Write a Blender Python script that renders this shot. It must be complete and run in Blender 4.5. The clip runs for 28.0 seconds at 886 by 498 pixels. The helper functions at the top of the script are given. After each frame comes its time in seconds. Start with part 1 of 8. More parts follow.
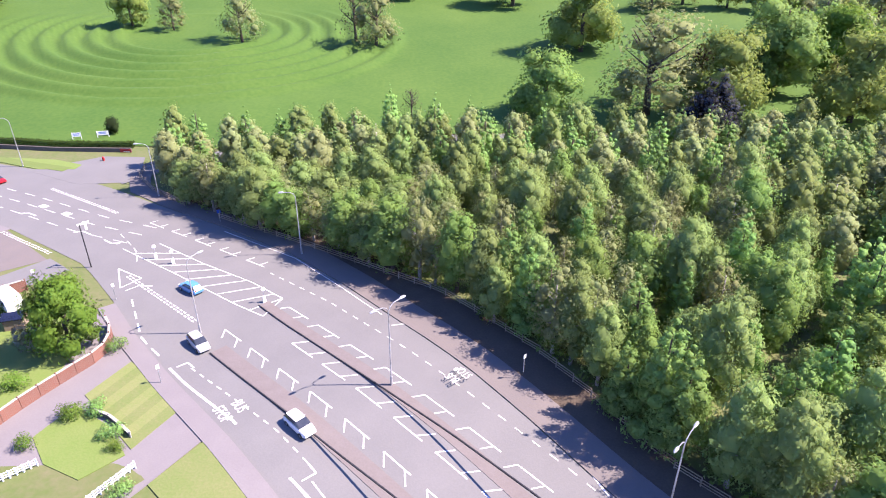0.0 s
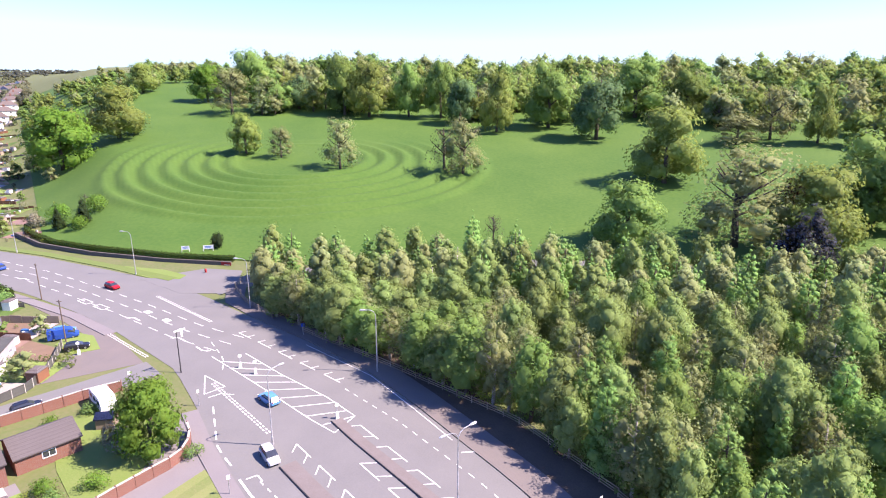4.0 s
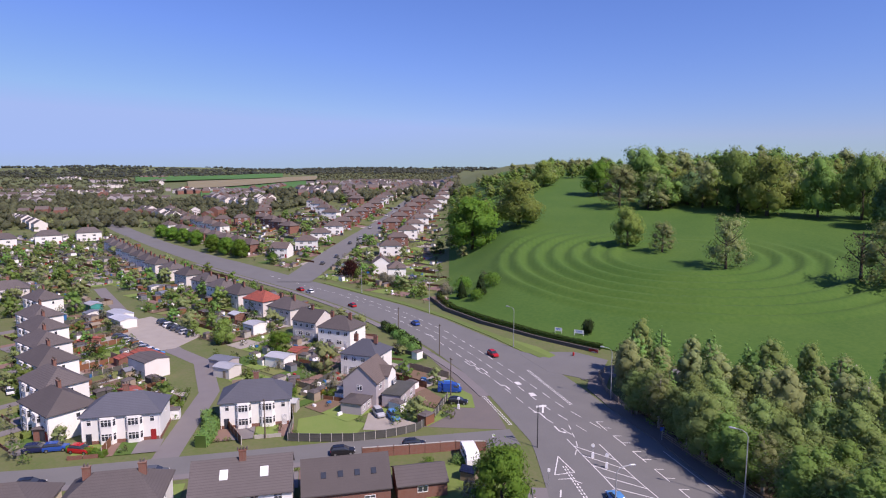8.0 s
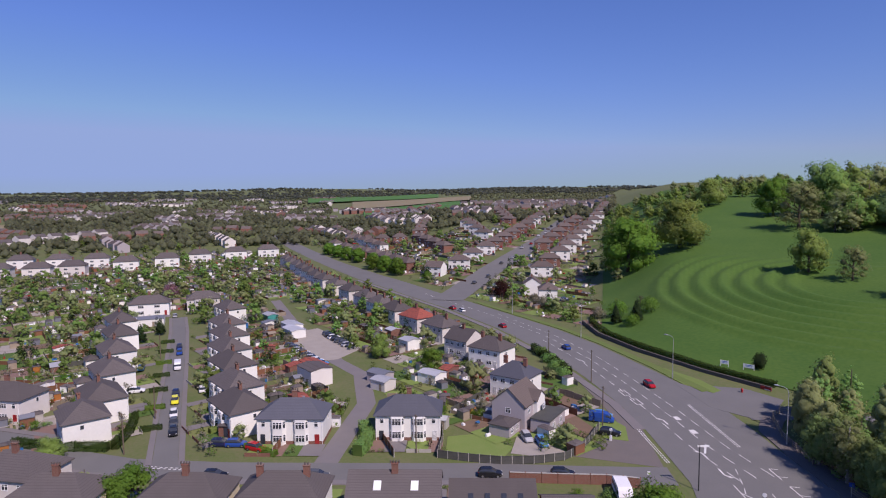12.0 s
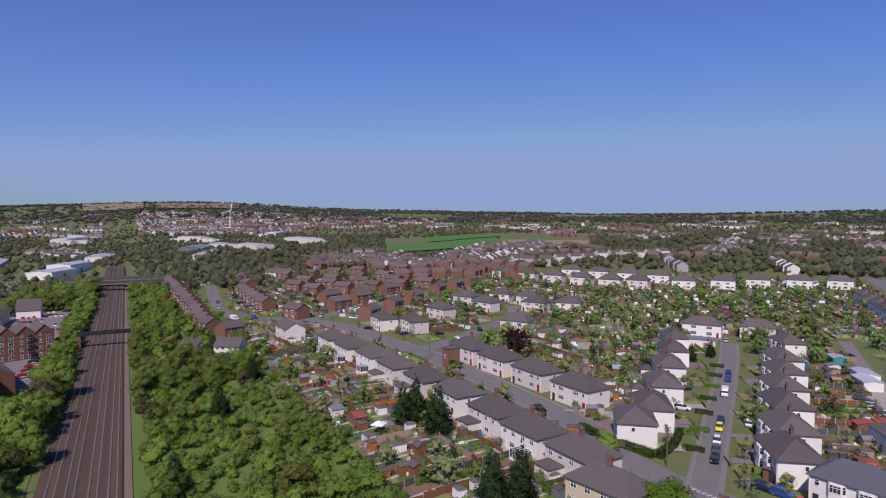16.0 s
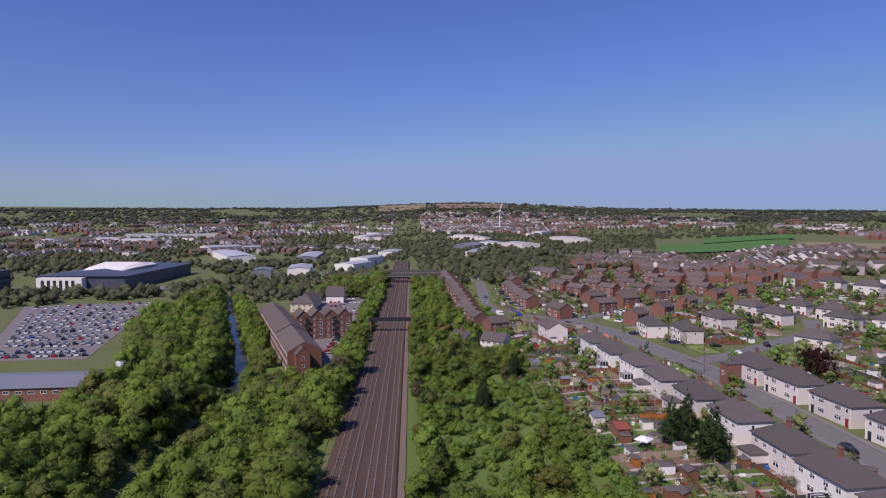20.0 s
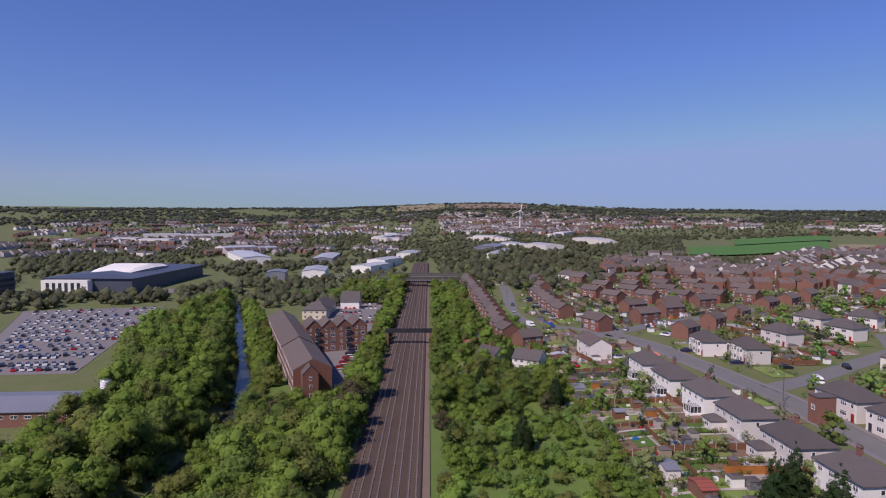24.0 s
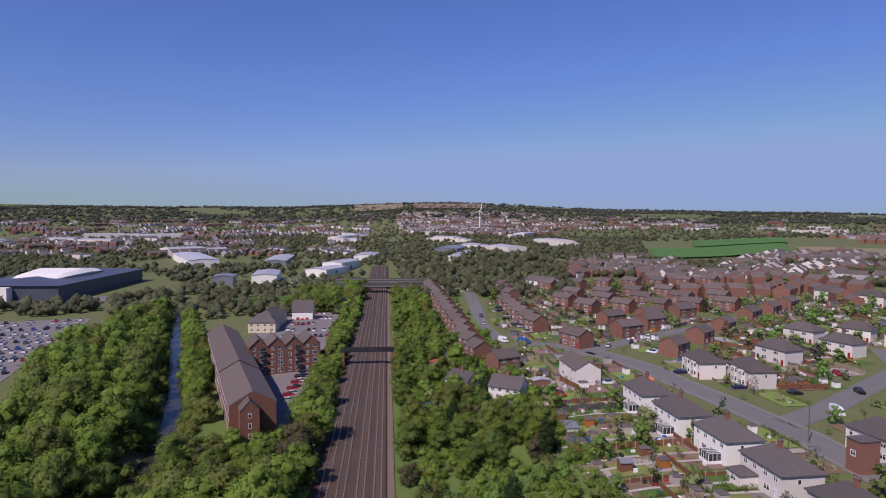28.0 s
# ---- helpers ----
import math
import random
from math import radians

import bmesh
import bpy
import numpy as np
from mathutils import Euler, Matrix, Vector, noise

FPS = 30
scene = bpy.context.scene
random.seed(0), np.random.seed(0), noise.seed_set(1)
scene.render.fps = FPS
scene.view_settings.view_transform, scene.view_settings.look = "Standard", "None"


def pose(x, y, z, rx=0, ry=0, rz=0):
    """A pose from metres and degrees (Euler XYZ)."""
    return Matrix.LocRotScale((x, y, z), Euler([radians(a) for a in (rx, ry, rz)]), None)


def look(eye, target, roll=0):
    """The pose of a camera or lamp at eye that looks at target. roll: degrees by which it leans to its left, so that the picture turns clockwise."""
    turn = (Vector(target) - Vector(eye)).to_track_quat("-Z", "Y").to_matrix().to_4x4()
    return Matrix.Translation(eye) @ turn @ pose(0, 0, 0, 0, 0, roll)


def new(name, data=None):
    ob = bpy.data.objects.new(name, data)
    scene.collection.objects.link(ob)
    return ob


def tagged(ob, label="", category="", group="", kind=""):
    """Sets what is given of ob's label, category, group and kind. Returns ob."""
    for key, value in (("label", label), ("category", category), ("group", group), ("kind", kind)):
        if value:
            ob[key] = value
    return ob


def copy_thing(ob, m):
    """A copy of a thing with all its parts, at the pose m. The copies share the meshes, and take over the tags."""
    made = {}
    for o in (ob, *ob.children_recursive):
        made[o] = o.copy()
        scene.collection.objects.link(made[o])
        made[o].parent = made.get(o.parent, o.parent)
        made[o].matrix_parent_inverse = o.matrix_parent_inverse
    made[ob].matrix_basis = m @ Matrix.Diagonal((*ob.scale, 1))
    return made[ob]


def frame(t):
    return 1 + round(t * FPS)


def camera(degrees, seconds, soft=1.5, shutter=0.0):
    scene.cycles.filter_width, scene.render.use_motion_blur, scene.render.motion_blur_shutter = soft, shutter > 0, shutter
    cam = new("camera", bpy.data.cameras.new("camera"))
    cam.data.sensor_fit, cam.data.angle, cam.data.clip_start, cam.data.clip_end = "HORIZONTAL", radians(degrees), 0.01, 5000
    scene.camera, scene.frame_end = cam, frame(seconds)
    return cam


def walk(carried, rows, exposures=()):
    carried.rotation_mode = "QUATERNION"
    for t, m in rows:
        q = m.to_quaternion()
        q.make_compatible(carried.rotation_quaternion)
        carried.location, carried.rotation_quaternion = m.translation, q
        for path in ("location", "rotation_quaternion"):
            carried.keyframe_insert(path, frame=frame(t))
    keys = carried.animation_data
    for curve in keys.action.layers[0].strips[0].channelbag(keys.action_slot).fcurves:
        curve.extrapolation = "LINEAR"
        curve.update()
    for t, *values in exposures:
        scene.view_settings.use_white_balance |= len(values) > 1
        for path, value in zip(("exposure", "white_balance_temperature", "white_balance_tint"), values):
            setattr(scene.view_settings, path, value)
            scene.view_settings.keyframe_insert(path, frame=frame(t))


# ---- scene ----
cam = camera(71.8, 28.0, soft=1.1)
PATH = [
    (0.0, (-0.01, 0.01, 47.29), (-4.24, 89.06, 1.98), 0.20),
    (0.5, (0.04, -0.07, 47.37), (-4.64, 89.68, 3.53), 0.12),
    (1.0, (0.12, -0.17, 47.47), (-4.87, 90.63, 5.87), -0.02),
    (1.5, (0.21, -0.29, 47.58), (-6.52, 91.28, 7.97), -0.09),
    (2.0, (0.32, -0.44, 47.71), (-7.95, 92.09, 10.70), -0.19),
    (2.5, (0.45, -0.59, 47.84), (-9.76, 92.81, 13.62), -0.25),
    (4.5, (0.59, -0.72, 47.97), (-18.88, 94.19, 23.19), -0.10),
    (5.0, (0.72, -0.81, 48.06), (-20.64, 94.31, 25.77), -0.24),
    (5.5, (0.83, -0.84, 48.11), (-28.18, 92.99, 29.30), -0.09),
    (6.0, (0.93, -0.83, 48.11), (-37.84, 89.90, 31.86), 0.07),
    (6.5, (1.02, -0.79, 48.08), (-48.45, 84.96, 33.96), 0.05),
    (7.0, (1.10, -0.74, 48.05), (-57.45, 79.28, 34.99), -0.03),
    (7.5, (1.16, -0.70, 48.01), (-64.40, 73.75, 35.41), -0.02),
    (8.0, (1.21, -0.67, 47.99), (-69.52, 68.95, 35.74), -0.00),
    (8.5, (1.24, -0.66, 47.98), (-72.98, 65.24, 35.77), -0.06),
    (9.0, (1.27, -0.65, 47.98), (-75.61, 62.11, 35.73), -0.10),
    (9.5, (1.28, -0.65, 48.01), (-78.08, 58.95, 35.73), -0.12),
    (10.0, (1.29, -0.65, 48.06), (-80.17, 56.04, 35.76), -0.11),
    (10.5, (1.30, -0.65, 48.16), (-81.81, 53.63, 36.01), -0.16),
    (11.0, (1.31, -0.64, 48.31), (-82.93, 52.11, 37.37), -0.27),
    (11.5, (1.33, -0.64, 48.50), (-83.87, 50.83, 38.85), -0.34),
    (13.5, (1.34, -0.63, 48.70), (-93.56, 30.22, 42.14), -0.47),
    (14.0, (1.33, -0.62, 48.89), (-97.75, 11.33, 42.57), -0.04),
    (14.5, (1.31, -0.59, 49.04), (-98.42, -4.82, 43.04), 0.09),
    (15.0, (1.27, -0.55, 49.15), (-97.43, -15.60, 43.53), 0.16),
    (15.5, (1.20, -0.49, 49.23), (-95.80, -24.16, 43.78), 0.13),
    (16.0, (1.09, -0.41, 49.30), (-93.48, -32.50, 44.07), 0.18),
    (16.5, (0.96, -0.33, 49.35), (-90.30, -40.90, 44.28), 0.14),
    (17.0, (0.78, -0.29, 49.40), (-86.34, -49.16, 44.65), 0.38),
    (17.5, (0.55, -0.31, 49.42), (-81.10, -57.82, 44.47), 0.28),
    (18.0, (0.22, -0.43, 49.41), (-75.47, -65.58, 44.31), 0.21),
    (18.5, (-0.26, -0.70, 49.37), (-74.40, -67.59, 44.10), 0.18),
    (19.0, (-0.83, -0.57, 49.27), (-74.30, -68.20, 43.90), 0.08),
    (19.5, (-1.67, -1.13, 49.18), (-74.77, -69.15, 43.79), 0.02),
    (20.0, (-2.91, -2.29, 49.10), (-75.66, -70.68, 43.71), 0.03),
    (20.5, (-4.52, -3.91, 49.04), (-77.00, -72.59, 43.62), 0.01),
    (21.0, (-6.42, -6.00, 48.99), (-78.69, -74.90, 43.55), 0.04),
    (21.5, (-8.50, -8.45, 48.96), (-80.71, -77.42, 43.49), 0.11),
    (23.5, (-18.94, -20.44, 48.98), (-89.49, -91.10, 43.60), 0.02),
    (24.0, (-21.69, -24.04, 49.17), (-92.40, -94.55, 43.80), 0.11),
    (24.5, (-24.34, -27.47, 49.38), (-95.94, -97.07, 44.06), 0.14),
    (25.0, (-26.78, -30.63, 49.61), (-101.22, -97.19, 44.30), 0.06),
    (25.5, (-29.31, -33.50, 49.84), (-103.93, -99.87, 44.48), 0.11),
    (26.0, (-31.79, -36.19, 50.08), (-106.53, -102.41, 44.76), 0.09),
    (26.5, (-34.12, -38.83, 50.31), (-108.99, -104.91, 44.96), 0.08),
    (27.0, (-36.40, -41.42, 50.52), (-111.45, -107.30, 45.20), 0.12),
    (27.5, (-38.70, -43.92, 50.71), (-114.02, -109.49, 45.36), 0.20),
    (28.0, (-41.04, -46.31, 50.89), (-116.42, -111.80, 45.45), 0.35),
]
walk(cam, [(t, look(eye, target, roll)) for t, eye, target, roll in PATH],
     exposures=[(0.0, 1.65, 6900, 29), (2.5, 1.65, 6900, 29), (5.0, 1.42, 7150, 32), (6.0, 1.2, 7200, 33), (6.6, 0.98, 7100, 33), (7.2, 0.75, 7000, 32), (8.0, 0.28, 6800, 28), (9.0, 0.08, 6750, 28),
                (11.0, 0.0, 6700, 29), (14.0, -0.2, 6700, 27), (28.0, -0.15, 6750, 28)])

# ---- light ----
SUN_EL, SUN_ROT = radians(48), radians(85)
world = bpy.data.worlds.new("sky")
scene.world = world
world.use_nodes = True
_n, _l = world.node_tree.nodes, world.node_tree.links
_sky = _n.new("ShaderNodeTexSky")
_sky.sky_type, _sky.sun_disc = "NISHITA", False
_sky.sun_elevation, _sky.sun_rotation = SUN_EL, SUN_ROT
_sky.air_density, _sky.dust_density, _sky.ozone_density, _sky.altitude = 1.38, 0.0, 10.0, 0
_haze = _n.new("ShaderNodeMix")
_haze.data_type, _haze.blend_type = "RGBA", "MULTIPLY"
_haze.inputs["Factor"].default_value = 1.0
_haze.inputs["B"].default_value = (0.75, 0.85, 1.25, 1)
_l.new(_sky.outputs[0], _haze.inputs["A"])
_veil = _n.new("ShaderNodeMix")
_veil.data_type, _veil.blend_type = "RGBA", "DARKEN"
_veil.inputs["Factor"].default_value = 1.0
_veil.inputs["B"].default_value = (3.05, 4.75, 8.0, 1)
_l.new(_haze.outputs["Result"], _veil.inputs["A"])
_l.new(_veil.outputs["Result"], _n["Background"].inputs[0])
_n["Background"].inputs[1].default_value = 0.09
_sun = bpy.data.lights.new("sun", "SUN")
_sun.energy, _sun.angle, _sun.color = 4.6, radians(0.55), (1.0, 0.95, 0.87)
sun = new("sun", _sun)
sun.matrix_world = look((0, 0, 300), (-math.sin(SUN_ROT) * 300, -math.cos(SUN_ROT) * 300, 300 - 300 * math.tan(SUN_EL)))


# ---- materials ----
def material(name, colour, rough=0.8, second=None, scale=0.5, fine=8.0, amount=0.5, bump=0.0, metal=0.0, vary=0.0,
             spec=0.3, through_light=0.0, island=0.0):
    """Two colours mixed by noise at two scales; vary: brightness by object; island: brightness by loose piece."""
    m = bpy.data.materials.new(name)
    m.use_nodes = True
    n, l = m.node_tree.nodes, m.node_tree.links
    b = n["Principled BSDF"]
    b.inputs["Roughness"].default_value, b.inputs["Metallic"].default_value = rough, metal
    b.inputs["Specular IOR Level"].default_value = spec
    tc = n.new("ShaderNodeNewGeometry")
    big, small = n.new("ShaderNodeTexNoise"), n.new("ShaderNodeTexNoise")
    big.inputs["Scale"].default_value, small.inputs["Scale"].default_value = scale, fine
    big.inputs["Detail"].default_value, small.inputs["Detail"].default_value = 4, 3
    for t in (big, small):
        l.new(tc.outputs["Position"], t.inputs["Vector"])
    add = n.new("ShaderNodeMath")
    add.operation = "ADD"
    l.new(big.outputs["Fac"], add.inputs[0])
    l.new(small.outputs["Fac"], add.inputs[1])
    ramp = n.new("ShaderNodeMapRange")
    ramp.inputs["From Min"].default_value, ramp.inputs["From Max"].default_value = 1 - 0.55 * amount, 1 + 0.55 * amount
    l.new(add.outputs[0], ramp.inputs["Value"])
    mix = n.new("ShaderNodeMix")
    mix.data_type = "RGBA"
    c2 = second or tuple(c * 0.6 for c in colour)
    mix.inputs["A"].default_value, mix.inputs["B"].default_value = (*colour, 1), (*c2, 1)
    l.new(ramp.outputs[0], mix.inputs["Factor"])
    out = mix.outputs["Result"]
    for amt, node, sock in ((vary, "ShaderNodeObjectInfo", "Random"), (island, "ShaderNodeNewGeometry", "Random Per Island")):
        if amt:
            info, mr, hsv = n.new(node), n.new("ShaderNodeMapRange"), n.new("ShaderNodeHueSaturation")
            mr.inputs["To Min"].default_value, mr.inputs["To Max"].default_value = 1 - amt, 1 + amt
            l.new(info.outputs[sock], mr.inputs["Value"])
            l.new(mr.outputs[0], hsv.inputs["Value"])
            l.new(out, hsv.inputs["Color"])
            out = hsv.outputs["Color"]
    l.new(out, b.inputs["Base Color"])
    if bump:
        bp = n.new("ShaderNodeBump")
        bp.inputs["Strength"].default_value, bp.inputs["Distance"].default_value = bump, 0.05
        l.new(small.outputs["Fac"], bp.inputs["Height"])
        l.new(bp.outputs[0], b.inputs["Normal"])
    if through_light:
        tr, ms = n.new("ShaderNodeBsdfTranslucent"), n.new("ShaderNodeMixShader")
        l.new(out, tr.inputs["Color"])
        ms.inputs[0].default_value = through_light
        l.new(b.outputs[0], ms.inputs[1])
        l.new(tr.outputs[0], ms.inputs[2])
        l.new(ms.outputs[0], n["Material Output"].inputs["Surface"])
    return m


LEAVES = set()


def leafy(name, a, b, scale=0.35):
    """Leaves: two greens by place and by tree, light passing through, shaded by the crown's rounded form."""
    m = bpy.data.materials.new(name)
    m.use_nodes = True
    LEAVES.add(name)
    n, l = m.node_tree.nodes, m.node_tree.links
    p = n["Principled BSDF"]
    p.inputs["Roughness"].default_value, p.inputs["Specular IOR Level"].default_value = 0.6, 0.12
    geo, big, info = n.new("ShaderNodeNewGeometry"), n.new("ShaderNodeTexNoise"), n.new("ShaderNodeObjectInfo")
    tint, soft_n = n.new("ShaderNodeAttribute"), n.new("ShaderNodeAttribute")
    tint.attribute_name, soft_n.attribute_name = "tint", "soft"
    big.inputs["Scale"].default_value, big.inputs["Detail"].default_value = scale, 4
    l.new(geo.outputs["Position"], big.inputs["Vector"])

    def chain(start, *terms):
        out = start
        for sock, k, c in terms:
            f = n.new("ShaderNodeMath")
            f.operation = "MULTIPLY_ADD"
            l.new(sock, f.inputs[0])
            f.inputs[1].default_value = k
            if out is None:
                f.inputs[2].default_value = c
            else:
                l.new(out, f.inputs[2])
            out = f.outputs[0]
        return out

    fac = chain(None, (big.outputs["Fac"], 2.4, -0.7), (tint.outputs["Fac"], 0.6, 0))
    mix, hsv = n.new("ShaderNodeMix"), n.new("ShaderNodeHueSaturation")
    mix.data_type = "RGBA"
    mix.inputs["A"].default_value, mix.inputs["B"].default_value = (*a, 1), (*b, 1)
    l.new(fac, mix.inputs["Factor"])
    val = chain(None, (info.outputs["Random"], 0.36, 0.74), (tint.outputs["Fac"], 0.18, 0), (geo.outputs["Random Per Island"], 0.16, 0))
    hue = chain(None, (info.outputs["Random"], 0.024, 0.49), (tint.outputs["Fac"], 0.012, 0))
    l.new(val, hsv.inputs["Value"])
    l.new(hue, hsv.inputs["Hue"])
    l.new(mix.outputs["Result"], hsv.inputs["Color"])
    out = hsv.outputs["Color"]
    l.new(out, p.inputs["Base Color"])
    turn, unit = n.new("ShaderNodeVectorTransform"), n.new("ShaderNodeVectorMath")
    turn.vector_type, turn.convert_from, turn.convert_to = "NORMAL", "OBJECT", "WORLD"
    unit.operation = "NORMALIZE"
    l.new(soft_n.outputs["Vector"], turn.inputs[0])
    l.new(turn.outputs[0], unit.inputs[0])
    l.new(unit.outputs[0], p.inputs["Normal"])
    tr, ms = n.new("ShaderNodeBsdfTranslucent"), n.new("ShaderNodeMixShader")
    l.new(out, tr.inputs["Color"])
    l.new(unit.outputs[0], tr.inputs["Normal"])
    ms.inputs[0].default_value = 0.55
    l.new(p.outputs[0], ms.inputs[1])
    l.new(tr.outputs[0], ms.inputs[2])
    # gaps between the leaves of a spray
    gap, ms2 = n.new("ShaderNodeBsdfTransparent"), n.new("ShaderNodeMixShader")
    ms2.inputs[0].default_value = 0.3
    l.new(ms.outputs[0], ms2.inputs[1])
    l.new(gap.outputs[0], ms2.inputs[2])
    l.new(ms2.outputs[0], n["Material Output"].inputs["Surface"])
    return m


def set_soft(me, arr, tint=None):
    """Store the rounded normals, and a shade a tree, on a mesh of leaves."""
    me.attributes.new("soft", "FLOAT_VECTOR", "POINT").data.foreach_set("vector", np.ascontiguousarray(arr, np.float32).ravel())
    if tint is not None:
        me.attributes.new("tint", "FLOAT", "POINT").data.foreach_set("value", np.ascontiguousarray(tint, np.float32))


M_GRASS = material("rough_grass", (0.085, 0.13, 0.03), 0.9, (0.15, 0.145, 0.07), 0.14, 1.3, 0.75, bump=0.6)
M_PARK = material("mown_grass", (0.036, 0.1, 0.012), 0.9, (0.072, 0.14, 0.021), 0.035, 0.9, 0.7, bump=0.4)
M_LAWN = material("lawn", (0.11, 0.18, 0.035), 0.9, (0.16, 0.2, 0.06), 0.3, 4.0, 0.9, bump=0.5, vary=0.3)
M_ASPHALT = material("asphalt", (0.135, 0.134, 0.13), 0.85, (0.17, 0.167, 0.16), 0.15, 6.0, 0.8, bump=0.2)
M_PAVE = material("pavement", (0.165, 0.15, 0.15), 0.85, (0.2, 0.185, 0.18), 0.3, 5.0, 0.9, bump=0.2)
M_MEDIAN = material("concrete_pavers", (0.175, 0.155, 0.145), 0.85, (0.14, 0.12, 0.11), 0.5, 5.0, 0.9, bump=0.3)
M_KERB = material("concrete_kerb", (0.4, 0.39, 0.37), 0.8, None, 0.6, 6.0, 0.5)
M_LINE = material("road_paint", (0.72, 0.71, 0.68), 0.7, (0.55, 0.54, 0.52), 1.2, 12.0, 0.5)
M_WHITE = material("white_render", (0.78, 0.77, 0.73), 0.8, (0.7, 0.69, 0.65), 0.25, 2.0, 0.8, vary=0.06)
M_CREAM = material("cream_render", (0.62, 0.54, 0.38), 0.8, (0.52, 0.46, 0.34), 0.25, 2.0, 0.8, vary=0.1)
M_PEBBLE = material("pebbledash", (0.68, 0.64, 0.6), 0.9, (0.58, 0.54, 0.5), 0.4, 9.0, 0.9, bump=0.5, vary=0.12)
M_GREYR = material("grey_render", (0.4, 0.36, 0.37), 0.85, (0.35, 0.32, 0.33), 0.4, 5.0, 0.8, vary=0.05)
M_TIMBER = material("brown_fence", (0.2, 0.085, 0.045), 0.8, (0.14, 0.07, 0.04), 0.6, 6.0, 0.8, vary=0.2)
M_TIMBERL = material("weathered_timber", (0.3, 0.25, 0.19), 0.8, (0.22, 0.17, 0.12), 0.6, 6.0, 0.8, vary=0.2)
M_DARKP = material("dark_fence_panel", (0.06, 0.062, 0.055), 0.7, (0.1, 0.1, 0.09), 0.6, 6.0, 0.8, vary=0.15)
M_CONC = material("concrete_post", (0.42, 0.4, 0.36), 0.85, (0.33, 0.31, 0.28), 0.6, 6.0, 0.6)
M_STEEL = material("galvanised_steel", (0.55, 0.56, 0.57), 0.45, None, 0.6, 6.0, 0.3, metal=0.5)
M_DARKM = material("dark_metal", (0.05, 0.05, 0.055), 0.5, None, 0.6, 6.0, 0.3, metal=0.3)
M_WOODPOLE = material("timber_pole", (0.17, 0.13, 0.1), 0.85, None, 0.6, 6.0, 0.6)
M_FRAME = material("white_window_frame", (0.8, 0.8, 0.8), 0.4, (0.74, 0.74, 0.74), 1, 8, 0.3)
M_DOORR = material("red_door_paint", (0.35, 0.03, 0.03), 0.45, None, 1, 8, 0.2)
M_DOORD = material("dark_door_paint", (0.04, 0.045, 0.06), 0.45, None, 1, 8, 0.2)
M_DOORW = material("white_door", (0.75, 0.75, 0.74), 0.45, None, 1, 8, 0.15)
M_BARK = material("bark", (0.11, 0.085, 0.065), 0.9, (0.07, 0.055, 0.045), 1.5, 8.0, 0.9, bump=0.5)
M_BIRCHB = material("birch_bark", (0.5, 0.47, 0.42), 0.8, (0.1, 0.09, 0.08), 1.5, 5.0, 0.9)
M_BANKD = leafy("bank_dark_leaves", (0.16, 0.25, 0.06), (0.2, 0.29, 0.07))
M_BANKG = leafy("bank_green_leaves", (0.2, 0.31, 0.06), (0.26, 0.35, 0.07))
M_BANKB = leafy("bank_olive_leaves", (0.26, 0.3, 0.08), (0.21, 0.26, 0.075))
M_BANKO = leafy("bank_brown_leaves", (0.17, 0.15, 0.085), (0.14, 0.13, 0.075))
M_HEDGE = leafy("hedge_leaves", (0.05, 0.095, 0.02), (0.075, 0.125, 0.03), 1.0)
M_LEAF = leafy("oak_leaves", (0.28, 0.43, 0.11), (0.23, 0.38, 0.1))
M_LEAFB = leafy("birch_leaves", (0.33, 0.45, 0.15), (0.28, 0.4, 0.13))
M_LEAFD = leafy("alder_leaves", (0.24, 0.45, 0.13), (0.3, 0.49, 0.14))
M_LEAFBL = leafy("blue_green_leaves", (0.15, 0.28, 0.12), (0.19, 0.33, 0.13))
M_LEAFG = leafy("fresh_leaves", (0.15, 0.31, 0.045), (0.21, 0.36, 0.055))
M_LEAFY = leafy("golden_leaves", (0.34, 0.45, 0.12), (0.29, 0.41, 0.1))
M_LEAFO = leafy("budding_leaves", (0.37, 0.42, 0.18), (0.32, 0.38, 0.16))
M_CONIF = leafy("conifer_needles", (0.05, 0.095, 0.035), (0.07, 0.12, 0.045), 1.0)
M_BLUEC = leafy("blue_conifer_needles", (0.05, 0.06, 0.07), (0.065, 0.075, 0.085), 1.0)
M_COPPER = leafy("copper_leaves", (0.075, 0.022, 0.025), (0.05, 0.018, 0.02), 1.0)
M_BLOSSOM = leafy("blossom", (0.42, 0.38, 0.3), (0.25, 0.27, 0.16), 1.0)
M_PINKB = leafy("pink_blossom", (0.45, 0.22, 0.3), (0.3, 0.18, 0.2), 1.0)
M_TWIG = leafy("bare_twigs", (0.15, 0.125, 0.1), (0.11, 0.09, 0.07), 1.0)
M_BALLAST = material("ballast", (0.06, 0.039, 0.03), 0.95, (0.095, 0.065, 0.05), 0.12, 4.0, 0.9, bump=0.6)
M_RUST = material("rusty_rail", (0.19, 0.13, 0.1), 0.5, (0.36, 0.31, 0.28), 2.0, 9.0, 0.6, metal=0.4)
M_SLEEPER = material("sleeper", (0.125, 0.09, 0.07), 0.9, (0.095, 0.07, 0.055), 1.0, 5.0, 0.8, vary=0.15)
M_SOIL = material("bare_soil", (0.2, 0.13, 0.085), 0.95, (0.14, 0.1, 0.07), 0.5, 5.0, 0.9, bump=0.5)
M_GRAVEL = material("gravel", (0.36, 0.33, 0.29), 0.95, (0.28, 0.25, 0.22), 0.4, 6.0, 0.9, bump=0.4)
